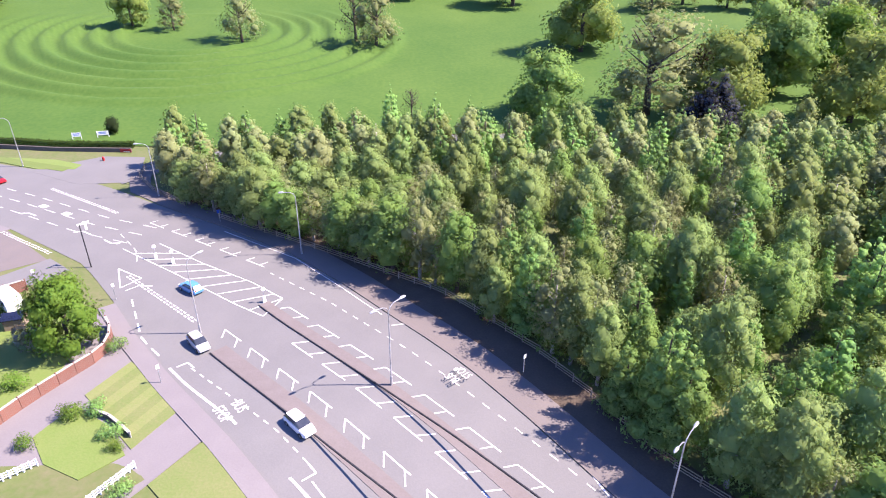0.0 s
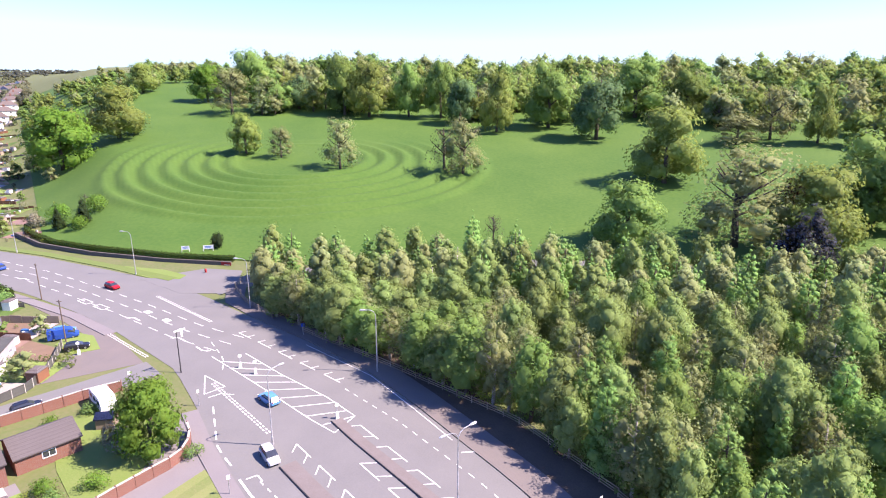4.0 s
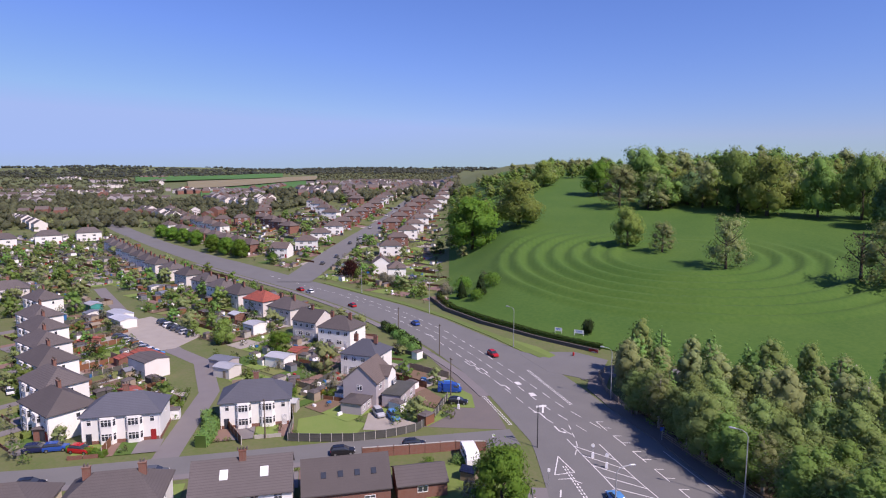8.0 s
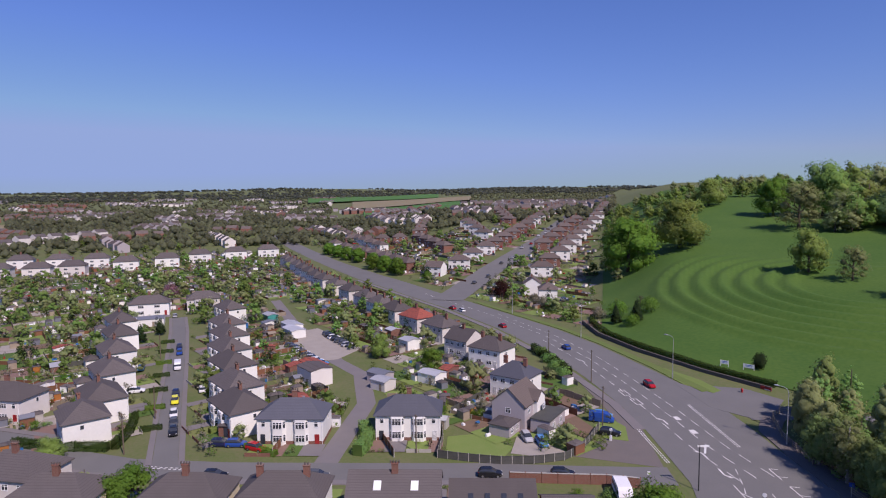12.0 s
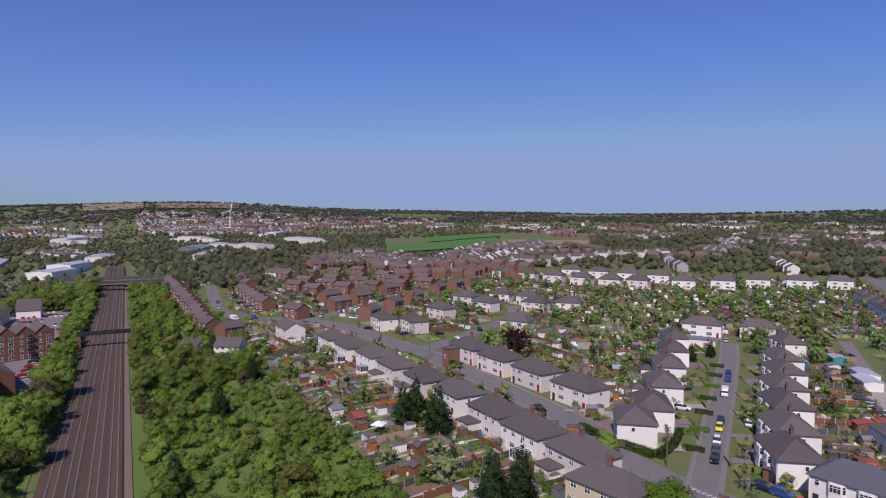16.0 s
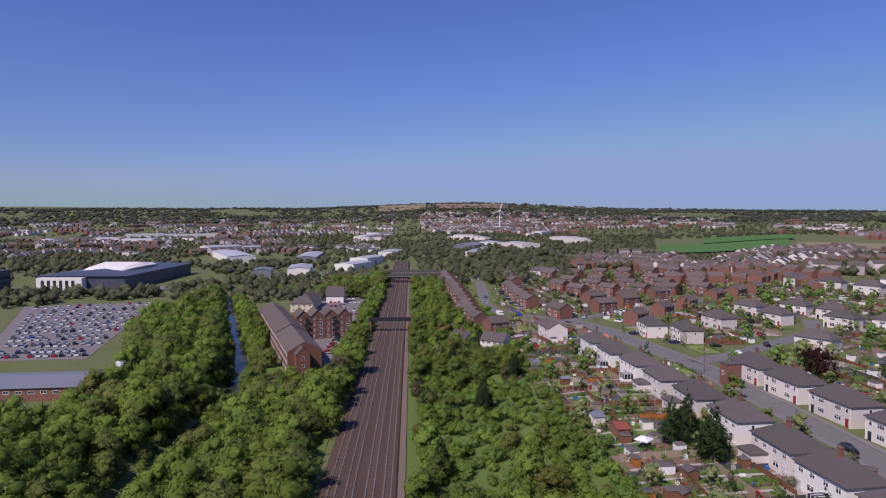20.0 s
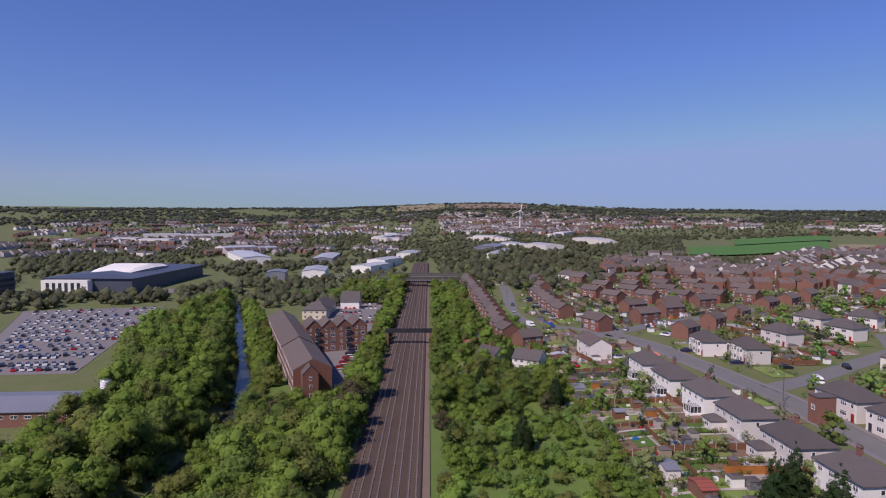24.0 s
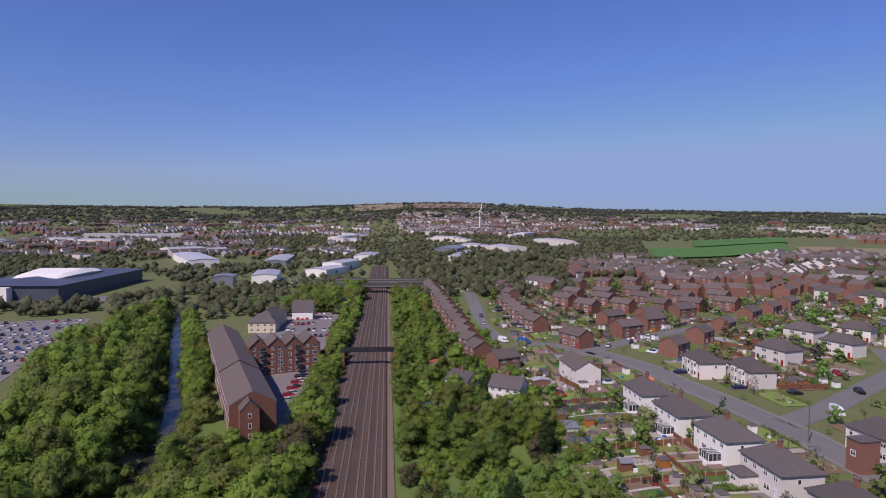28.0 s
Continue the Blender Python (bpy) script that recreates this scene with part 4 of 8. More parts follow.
def lobes_for(shape, h, rad, seed):
    rng = random.Random(seed)
    out = []
    if shape == "round":
        base = h * 0.06
        for i in range(14):
            a, q = i * 2.4 + rng.uniform(-0.4, 0.4), math.sqrt((i + 0.5) / 14) * rad * rng.uniform(0.62, 0.8)
            z = base + (h - base) * (rng.uniform(0.55, 0.88) if i < 5 else rng.uniform(0.17, 0.68))
            s = rad * rng.uniform(0.34, 0.48) * (1.1 - 0.4 * abs((z - base) / (h - base) - 0.45))
            out.append((math.cos(a) * q, math.sin(a) * q, z, s, s * 0.85))
        out.append((0, 0, h * 0.62, rad * 0.6, h * 0.26))
        for i in range(5):
            a = i * 1.257 + rng.uniform(-0.4, 0.4)
            s = rad * rng.uniform(0.3, 0.4)
            out.append((math.cos(a) * rad * 0.56, math.sin(a) * rad * 0.56, h * rng.uniform(0.15, 0.24), s, s * 0.75))
    elif shape == "tall":
        for i in range(17):
            f = i / 16
            a = i * 2.4 + rng.uniform(-0.5, 0.5)
            env = rad * math.sin(math.pi * (0.16 + 0.71 * f) ** 0.8) ** 0.7
            s = env * rng.uniform(0.42, 0.6) + 0.25
            q = max(env - s, 0) * rng.uniform(0.8, 1.3)
            out.append((math.cos(a) * q, math.sin(a) * q, h * (0.22 + 0.72 * f), s, s * 1.2))
        out.append((0, 0, h * 0.52, rad * 0.42, h * 0.3))
    elif shape == "larch":
        for i in range(11):
            f = i / 10
            env = rad * (1 - f) ** 0.8 + 0.3
            for j in range(4 if f < 0.6 else (3 if f < 0.9 else 1)):
                a = i * 1.1 + j * 1.571 + rng.uniform(-0.4, 0.4)
                s = env * rng.uniform(0.36, 0.5) + 0.12
                q = (env - s * 0.7) * rng.uniform(0.7, 1.1) if f < 0.95 else 0
                out.append((math.cos(a) * q, math.sin(a) * q, h * (0.16 + 0.8 * f) - q * 0.12, s, s * 0.62 + 0.25))
        out.append((0, 0, h * 0.42, rad * 0.35, h * 0.3))
    elif shape == "clump":
        for i in range(3):
            a, q = rng.uniform(0, 6.283), rng.random() * rad * 0.6
            s = rad * rng.uniform(0.45, 0.65)
            out.append((math.cos(a) * q, math.sin(a) * q, h * rng.uniform(0.35, 0.6), s, h * 0.38))
    elif shape == "cone":
        for i in range(9):
            f = i / 8
            out.append((rng.uniform(-1, 1) * 0.1 * rad, rng.uniform(-1, 1) * 0.1 * rad, h * (0.1 + 0.82 * f), rad * (1 - f * 0.88) * rng.uniform(0.8, 1.05), h * 0.15))
    else:
        for i in range(8):
            a, q = rng.uniform(0, 6.283), rng.random() * rad * 0.7
            s = rad * rng.uniform(0.35, 0.6)
            out.append((math.cos(a) * q, math.sin(a) * q, h * rng.uniform(0.3, 0.6), s, h * 0.4))
    return out


PROTO = {}


def tree_proto(key, label, shape, h, rad, leaf, count, mat, bark=None, limbs=7, name="tree", hang=0.0, variants=2, category="tree", core=0.0):
    PROTO[key] = []
    for k in range(variants):
        seed = sum(ord(c) for c in key) * 7 + k
        crown = crown_mesh("crown", lobes_for(shape, h, rad, seed), count, leaf, mat, seed, hang, core)
        trunk = trunk_mesh("trunk", h * (0.86 if shape in ("round", "tall") else 0.8), rad * 0.055 + 0.06, limbs, seed, bark or M_BARK,
                           0.5 if shape == "round" else 0.25)
        PROTO[key].append((name, label, category, trunk, crown))


def plant(key, x, y, scale=1.0, group="", label="", sink=0.0, z=None, tall=None):
    name, lab, cat, trunk, crown = random.choice(PROTO[key])
    if name == "bush":
        t = tagged(new(name, crown), label or lab, cat, group)
        t.matrix_basis = Matrix.LocRotScale((x, y, (height(x, y) if z is None else z) - 0.15), Euler((0, 0, random.uniform(0, 6.28))), (scale, scale, scale * random.uniform(0.8, 1.1)))
        return t
    t = thing(name, label or lab, cat, None, group)
    sz = tall or scale * random.uniform(0.92, 1.1)
    t.matrix_basis = Matrix.LocRotScale((x, y, (height(x, y) if z is None else z) - sink), Euler((0, 0, random.uniform(0, 6.28))), (scale, scale, sz))
    part("trunk", trunk, None, t)
    part("crown", crown, None, t)
    return t


tree_proto("oak", "broad oak in fresh yellow-green leaf on the grass", "round", 13, 6.8, 0.3, 4200, M_LEAF, core=0.68)
tree_proto("budding", "broad tree just breaking into bronze-green leaf", "round", 14, 6.0, 0.24, 3000, M_LEAFO, limbs=14, core=0.44)
tree_proto("fresh", "rounded tree in bright fresh green leaf", "round", 11, 5.6, 0.28, 4000, M_LEAFG, core=0.69)
tree_proto("golden", "rounded tree in golden green spring leaf", "round", 12, 6.0, 0.28, 4000, M_LEAFY, core=0.69)
tree_proto("bluish", "rounded tree in dense blue-green leaf", "round", 12, 5.6, 0.28, 4000, M_LEAFBL, core=0.70)
tree_proto("birch", "slender birch with pale trunk and light green leaves", "tall", 13, 3.9, 0.17, 3600, M_LEAFB, M_BIRCHB, hang=0.6, core=0.62, variants=3)
tree_proto("larch", "tall feathery larch in fresh green needle", "larch", 15, 3.4, 0.19, 3800, M_LEAFD, hang=0.35, core=0.64, variants=3)
tree_proto("alder", "rounded dark green tree in dense woodland", "tall", 13, 4.2, 0.2, 3400, M_LEAF, core=0.66)
tree_proto("sallow", "pale budding woodland tree with a light trunk", "tall", 12, 3.7, 0.15, 2600, M_LEAFO, M_BIRCHB, limbs=10, core=0.40)
tree_proto("conifer", "tall dark green garden conifer", "larch", 12, 3.1, 0.24, 3200, M_CONIF, name="conifer", core=0.69, limbs=0)
tree_proto("yew", "small dark rounded yew", "bush", 4.6, 2.4, 0.26, 1200, M_CONIF, variants=1, core=0.72)
tree_proto("blue", "large dark blue-grey conifer", "larch", 13, 5.5, 0.3, 4200, M_BLUEC, name="conifer", variants=1, core=0.69, limbs=0)
tree_proto("copper", "small dark copper-leaved garden tree", "round", 7, 4.2, 0.35, 1600, M_COPPER, variants=1)
tree_proto("blossom", "bush covered in pale blossom", "bush", 5, 3.2, 0.3, 1100, M_BLOSSOM, name="bush", variants=1, category="bush")
tree_proto("pink", "pink blossoming cherry tree", "round", 7, 4, 0.35, 1300, M_PINKB, variants=1)
tree_proto("bush", "rounded green garden bush", "bush", 2.6, 1.9, 0.16, 900, M_LEAFD, name="bush", category="bush")
tree_proto("shrub", "loose light green shrub", "bush", 3.6, 2.6, 0.18, 1100, M_LEAFG, name="bush", category="bush")
tree_proto("bare", "small bare twiggy tree", "round", 8, 3.2, 0.2, 420, M_TWIG, limbs=16)

for _k, _x, _y, _s, _t in (("fresh", -215, 234, 2.89, 2.62), ("golden", -204, 258, 2.43, 2.14), ("golden", -270, 370, 1.94, 1.59), ("budding", -180, 321, 2.08, 1.84), ("golden", -132, 244, 1.2, 1.5),
                           ("budding", -115, 242, 0.98, 0.97), ("budding", -85, 231, 1.34, 1.46), ("bare", -44, 237, 2.22, 2.5), ("budding", -36, 233, 1.55, 1.62), ("oak", -119, 334, 1.79, 2.6),
                           ("golden", -104, 332, 2.18, 2.6), ("fresh", -213, 352, 1.97, 2.16), ("oak", -190, 362, 1.97, 2.4), ("budding", -167, 337, 1.35, 1.38), ("bluish", -150, 344, 1.75, 1.63),
                           ("oak", -83, 338, 1.29, 2.3), ("oak", -65, 339, 1.51, 2.4), ("bluish", -52, 325, 1.64, 2.26), ("golden", -31, 310, 1.66, 2.6), ("oak", -6, 324, 2.02, 2.58), ("bluish", 17, 300, 2.31, 2.7),
                           ("oak", 40, 354, 2.6, 2.42), ("golden", 39, 235, 2.48, 2.42), ("budding", 78, 294, 1.86, 0.98), ("budding", 94, 303, 1.64, 1.76), ("golden", 111, 295, 1.28, 2.19),
                           ("bluish", 84, 339, 2.21, 1.29), ("oak", 20, 175, 1.58, 1.42), ("budding", 50, 177, 2.61, 2.05), ("golden", 70, 176, 2.14, 2.04), ("blue", 58, 150, 1.73, 1.58), ("bare", -17, 170, 0.99, 1.2),
                           ("oak", 66, 355, 1.84, 1.96), ("oak", 92, 196, 2.1, 2.1), ("golden", 104, 172, 2.0, 2.1), ("fresh", 118, 212, 2.0, 2.0), ("copper", 76, 213, 1.3, 1.3), ("golden", -319, 437, 1.1, 1.1)):
    plant(_k, _x, _y, _s, "park trees", tall=_t)
plant("yew", -93, 152, 1.0, "park trees", "small dark rounded yew beside the park signs")


# joined woods
def grove(name, label, spots, keys, category="wood"):
    """Many trees joined into one mesh a kind: (x, y, scale) a spot."""
    rng = np.random.default_rng(len(spots))
    by = {}
    for i, (x, y, s) in enumerate(spots):
        by.setdefault(keys[rng.integers(len(keys))], []).append((x, y, s))
    for key, sp in by.items():
        for kind in (4,) if key.startswith(("far", "bankbush")) and key not in ("fartree", "fartreeg") else (4, 3):
            src = PROTO[key][0][kind]
            n, ln, pn = len(src.vertices), len(src.loops), len(src.polygons)
            co, li = np.empty(n * 3), np.empty(ln, int)
            src.vertices.foreach_get("co", co)
            src.loops.foreach_get("vertex_index", li)
            ls = np.empty(pn, int)
            src.polygons.foreach_get("loop_start", ls)
            sn = np.zeros(n * 3, np.float32)
            if "soft" in src.attributes:
                src.attributes["soft"].data.foreach_get("vector", sn)
            sn = sn.reshape(-1, 3)
            co = co.reshape(-1, 3)
            V, L, S, NS, TI = [], [], [], [], []
            for i, (x, y, s) in enumerate(sp):
                a = rng.random() * 6.283
                R = np.array([[math.cos(a), -math.sin(a), 0], [math.sin(a), math.cos(a), 0], [0, 0, rng.uniform(0.85, 1.15)]])
                V.append(co @ R.T * s + (x, y, height(x, y)))
                R[2, 2] = 1.0
                NS.append(sn @ R.T)
                TI.append(np.full(n, rng.uniform(-1, 1)))
                L.append(li + i * n)
                S.append(ls + i * ln)
            me = bpy.data.meshes.new(name)
            me.vertices.add(n * len(sp))
            me.vertices.foreach_set("co", np.concatenate(V).ravel())
            me.loops.add(ln * len(sp))
            me.loops.foreach_set("vertex_index", np.concatenate(L))
            me.polygons.add(pn * len(sp))
            me.polygons.foreach_set("loop_start", np.concatenate(S))
            me.materials.append(src.materials[0])
            me.update(calc_edges=True)
            if kind == 4:
                set_soft(me, np.concatenate(NS), np.concatenate(TI))
            tagged(new(name, me), label, category, kind="stuff")


WOOD_EDGE = [(60, 12), (40, 32), (22, 50), (9, 66), (-4, 79), (-27, 93), (-47, 104), (-62, 113), (-72, 124)]


def in_wood(x, y):
    """Between the road's fence and the park drive."""
    best = min(range(len(WOOD_EDGE) - 1), key=lambda i: math.dist(((WOOD_EDGE[i][0] + WOOD_EDGE[i + 1][0]) / 2, (WOOD_EDGE[i][1] + WOOD_EDGE[i + 1][1]) / 2), (x, y)))
    (ax, ay), (bx, by) = WOOD_EDGE[best], WOOD_EDGE[best + 1]
    cross = (bx - ax) * (y - ay) - (by - ay) * (x - ax)
    if cross / math.dist((ax, ay), (bx, by)) > -2.0:
        return False
    return y < 150 - 0.06 * x and x < 150 and y < 128 + 0.35 * (x + 78)


_near, _rest = [], []
_rng = random.Random(5)
for _i in range(-80, 160, 6):
    for _j in range(10, 165, 5):
        _x, _y = _i + _rng.uniform(-2.2, 2.2), _j + _rng.uniform(-2.2, 2.2)
        if in_wood(_x, _y):
            (_near if _x < 52 and _y < 112 else _rest).append((_x, _y, _rng.uniform(0.72, 1.1)))
_edge = [(60, 12), (40, 32), (22, 50), (9, 66), (-4, 79), (-27, 93), (-47, 104), (-60, 112)]
_tot = sum(math.dist(a, b) for a, b in zip(_edge, _edge[1:]))
for _i in range(int(_tot / 4.2)):
    _x, _y = along(_edge, (_i + 0.5) * 4.2 / _tot)
    _near.append((_x + 0.2 + _rng.uniform(-0.5, 1.5), _y + 0.2 + _rng.uniform(-0.5, 1.5), _rng.uniform(0.85, 1.15)))
for _x, _y, _s in _near:
    plant(_rng.choice(("birch", "birch", "birch", "alder", "sallow", "sallow") if _x < 4 or _y > 88 else ("larch", "larch", "birch", "birch", "alder", "sallow")), _x, _y, _s * (1.12 if _x < -8 else 1.0) * _rng.uniform(0.85, 1.08),
          "woodland trees", tall=_s * _rng.uniform(0.76, 0.94) if _x < -8 else None)
tree_proto("bank", "leafy dark green tree on the railway bank", "round", 9, 4.4, 0.24, 2200, M_BANKD, core=0.69)
tree_proto("bankg", "fresh green tree on the river bank", "round", 9.5, 4.6, 0.24, 2200, M_BANKG, core=0.69)
tree_proto("banky", "olive budding tree on the bank", "round", 9, 4.2, 0.24, 2200, M_BANKB, core=0.69)
tree_proto("banko", "brownish budding tree on the bank", "round", 8, 3.8, 0.22, 1500, M_BANKO, core=0.64)
tree_proto("woodb", "slender woodland tree", "tall", 13, 3.9, 0.29, 760, M_LEAFB, M_BIRCHB, variants=1, limbs=2, core=0.64)
tree_proto("wooda", "pointed woodland tree", "larch", 14, 3.6, 0.29, 760, M_LEAFD, variants=1, limbs=2, core=0.64)
tree_proto("woodo", "slender woodland tree", "tall", 12, 3.9, 0.29, 760, M_LEAFO, variants=1, limbs=2, core=0.64)
tree_proto("midtree", "leafy tree", "round", 9, 4.6, 0.36, 900, M_BANKD, variants=1, limbs=2, core=0.72)
tree_proto("midtreeg", "leafy tree", "round", 9.5, 4.6, 0.36, 900, M_BANKG, variants=1, limbs=2, core=0.72)
tree_proto("midtreey", "leafy tree", "round", 9, 4.4, 0.36, 900, M_BANKB, variants=1, limbs=2, core=0.72)
tree_proto("hilltree", "leafy hilltop tree", "round", 9.5, 4.8, 0.42, 420, M_LEAF, variants=1, limbs=3, core=0.70)
tree_proto("hilltreeg", "leafy hilltop tree", "round", 9.5, 4.6, 0.42, 420, M_LEAFY, variants=1, limbs=3, core=0.70)
tree_proto("hilltreeo", "budding hilltop tree", "round", 9, 4.4, 0.42, 420, M_LEAFO, variants=1, limbs=3, core=0.70)
tree_proto("fartree", "garden tree", "round", 6.5, 3.2, 0.3, 150, M_LEAFO, variants=1, limbs=1, core=0.72)
tree_proto("fartreeg", "garden tree", "round", 6.5, 3.0, 0.3, 150, M_LEAF, variants=1, limbs=1, core=0.72)
tree_proto("farshrub", "garden shrub", "bush", 2.6, 1.8, 0.28, 64, M_BANKG, variants=1, limbs=1)
tree_proto("farshrubd", "garden shrub", "bush", 2.4, 1.7, 0.28, 64, M_BANKD, variants=1, limbs=1)
tree_proto("farshrubo", "garden shrub", "bush", 2.6, 1.8, 0.28, 64, M_BANKO, variants=1, limbs=1)
tree_proto("bankbush", "green bank bush", "bush", 3.4, 2.7, 0.22, 300, M_BANKG, variants=1, limbs=1, core=0.72)
tree_proto("bankbushd", "green bank bush", "bush", 3.0, 2.5, 0.22, 300, M_BANKD, variants=1, limbs=1, core=0.72)
tree_proto("bankbusho", "budding bank bush", "bush", 3.2, 2.4, 0.2, 260, M_BANKB, variants=1, limbs=1, core=0.6)
tree_proto("farcon", "garden conifer", "cone", 8, 1.9, 0.45, 120, M_CONIF, variants=1, limbs=1)
tree_proto("farblos", "garden blossom", "bush", 4, 2.2, 0.34, 80, M_BLOSSOM, variants=1, limbs=1)
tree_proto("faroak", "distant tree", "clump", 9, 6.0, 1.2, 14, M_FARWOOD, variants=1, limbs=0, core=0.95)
# hill trees also carry haze in their leaf colour, lightened and cooled
M_HILLWOOD = leafy("hazed_hill_woods", (0.115, 0.135, 0.11), (0.15, 0.165, 0.125), 0.01)
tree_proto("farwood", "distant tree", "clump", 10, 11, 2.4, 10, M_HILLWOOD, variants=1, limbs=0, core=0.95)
grove("woodland", "dense mixed spring woodland", _rest, ["woodb", "wooda", "woodo"])


# ---- railway ----
def make_railway():
    me = Mesh()
    bed = [(-7.2, -0.3), (-6.2, 0.5), (8.0, 0.5), (10.2, -0.3)]
    n = 90
    for i in range(n + 1):
        s = -170 + i * 720 / n
        for d, dz in bed:
            x, y = rail_point(s, d)
            me.v.append((x, y, -6.0 + dz))
    for i in range(n):
        for k in range(3):
            a = i * 4 + k
            me.f.append((a, a + 4, a + 5, a + 1))
            me.m.append(0)
    setting("railway_bed", me, M_BALLAST, "brown stone ballast bed of a four-track railway", "railway")
    for c in (-4.6, -1.1, 2.9, 6.4):
        t = thing("railway_track", "rusty steel rails on concrete sleepers", "railway track", None, "tracks")
        for e in (-0.75, 0.75):
            r = Mesh()
            pts = [rail_point(-170 + 720 * i / 40, c + e) + (-5.34,) for i in range(41)]
            for h, w in ((0.0, 0.16), (0.1, 0.07)):
                for (x0, y0, z0), (x1, y1, z1) in zip(pts, pts[1:]):
                    ox, oy = RAIL_L[0] * w, RAIL_L[1] * w
                    r.face([(x0 - ox, y0 - oy, z0 + h), (x1 - ox, y1 - oy, z1 + h), (x1 + ox, y1 + oy, z1 + h), (x0 + ox, y0 + oy, z0 + h)])
            part("rail", r, M_RUST, t)
        sl = Mesh()
        a = math.degrees(math.atan2(RAIL_U[1], RAIL_U[0]))
        for i in range(620):
            x, y = rail_point(-150 + i * 0.75, c)
            sl.box(x, y, -5.56, 0.26, 2.5, 0.17, 0, a)
        tagged(part("sleeper", sl, M_SLEEPER, t), kind="stuff")


make_railway()


def bank_sheet(s0, s1, d0, d1, lift, name, mat, label, category, step=5.0):
    """A strip of ground along the railway that follows the slope."""
    me = Mesh()
    ns, nd = int((s1 - s0) / step), max(1, int((d1 - d0) / (step * 0.6)))
    for i in range(ns + 1):
        for j in range(nd + 1):
            x, y = rail_point(blend(s0, s1, i / ns), blend(d0, d1, j / nd))
            me.v.append((x, y, height(x, y) + lift))
    for i in range(ns):
        for j in range(nd):
            a = i * (nd + 1) + j
            me.f.append((a, a + nd + 1, a + nd + 2, a + 1))
            me.m.append(0)
    setting(name, me, mat, label, category, smooth=True)


M_MEADOW = material("long_meadow_grass", (0.075, 0.145, 0.026), 0.9, (0.125, 0.165, 0.045), 0.12, 2.5, 0.9, bump=0.8)
bank_sheet(-170, 300, -50, -8.1, 0.14, "bank_grass", M_MEADOW, "long green grass on the railway bank", "grass")
bank_sheet(-170, 250, 11, 47, 0.14, "bank_grass", M_MEADOW, "long green grass between the railway and the river", "grass")
bank_sheet(-170, 36, 61, 100, 0.14, "bank_grass", M_MEADOW, "long green grass beyond the river", "grass")
M_CESS = material("cess_gravel", (0.2, 0.15, 0.115), 0.95, (0.15, 0.11, 0.085), 0.3, 5.0, 0.9, bump=0.4)
bank_sheet(-170, 330, -8.1, -6.6, 0.4, "cess_path", M_CESS, "sandy brown gravel path beside the tracks", "path")


def make_river():
    me = Mesh()
    for i in range(110):
        s = -170 + i * 5
        for k in (-2.6, 2.6):
            me.v.append(rail_point(s, river_off(s) + k) + (-12.6,))
    for i in range(109):
        me.f.append((2 * i, 2 * i + 1, 2 * i + 3, 2 * i + 2))
        me.m.append(0)
    setting("water", me, M_WATER, "dark narrow river between wooded banks", "river")


make_river()



# ---- main road details ----
ROAD = bpy.data.objects["road_main"]


def mark(pts, w=0.14, z=0.085, parent=ROAD):
    """A painted line along (x, y) points."""
    me = Mesh()
    for (x0, y0), (x1, y1) in zip(pts, pts[1:]):
        u = Vector((x1 - x0, y1 - y0)).normalized() * (w / 2)
        me.face([(x0 - u.y * -1, y0 - u.x, height(x0, y0) + z), (x1 + u.y, y1 - u.x, height(x1, y1) + z), (x1 - u.y, y1 + u.x, height(x1, y1) + z), (x0 - u.y, y0 + u.x, height(x0, y0) + z)])
    return part("road_marking", me, M_LINE, parent)


def dashes(line, on, off, w=0.14, z=0.085, stop=None):
    total = length(line)
    t = 0.0
    while t < (stop or total) - on:
        mark([along(line, t / total), along(line, min(1, (t + on) / total))], w, z)
        t += on + off


def raised(line, w_left, w_right, top, name, mat, label):
    """A low raised strip with upright sides."""
    me = Mesh()
    a, b = shifted(line, w_left), shifted(line, -w_right)
    n = max(8, int(length(line) / 3))
    pa, pb = [along(a, i / n) for i in range(n + 1)], [along(b, i / n) for i in range(n + 1)]
    zz = lambda p, h: (*p, height(*p) + h)
    for i in range(n):
        me.face([zz(pb[i], top), zz(pb[i + 1], top), zz(pa[i + 1], top), zz(pa[i], top)])
        me.face([zz(pa[i], top), zz(pa[i + 1], top), zz(pa[i + 1], 0), zz(pa[i], 0)])
        me.face([zz(pb[i + 1], top), zz(pb[i], top), zz(pb[i], 0), zz(pb[i + 1], 0)])
    for i in (0, n):
        q = [zz(pa[i], top), zz(pb[i], top), zz(pb[i], 0), zz(pa[i], 0)]
        me.face(q if i == 0 else q[::-1])
    return setting(name, me, mat, label, "pavement")


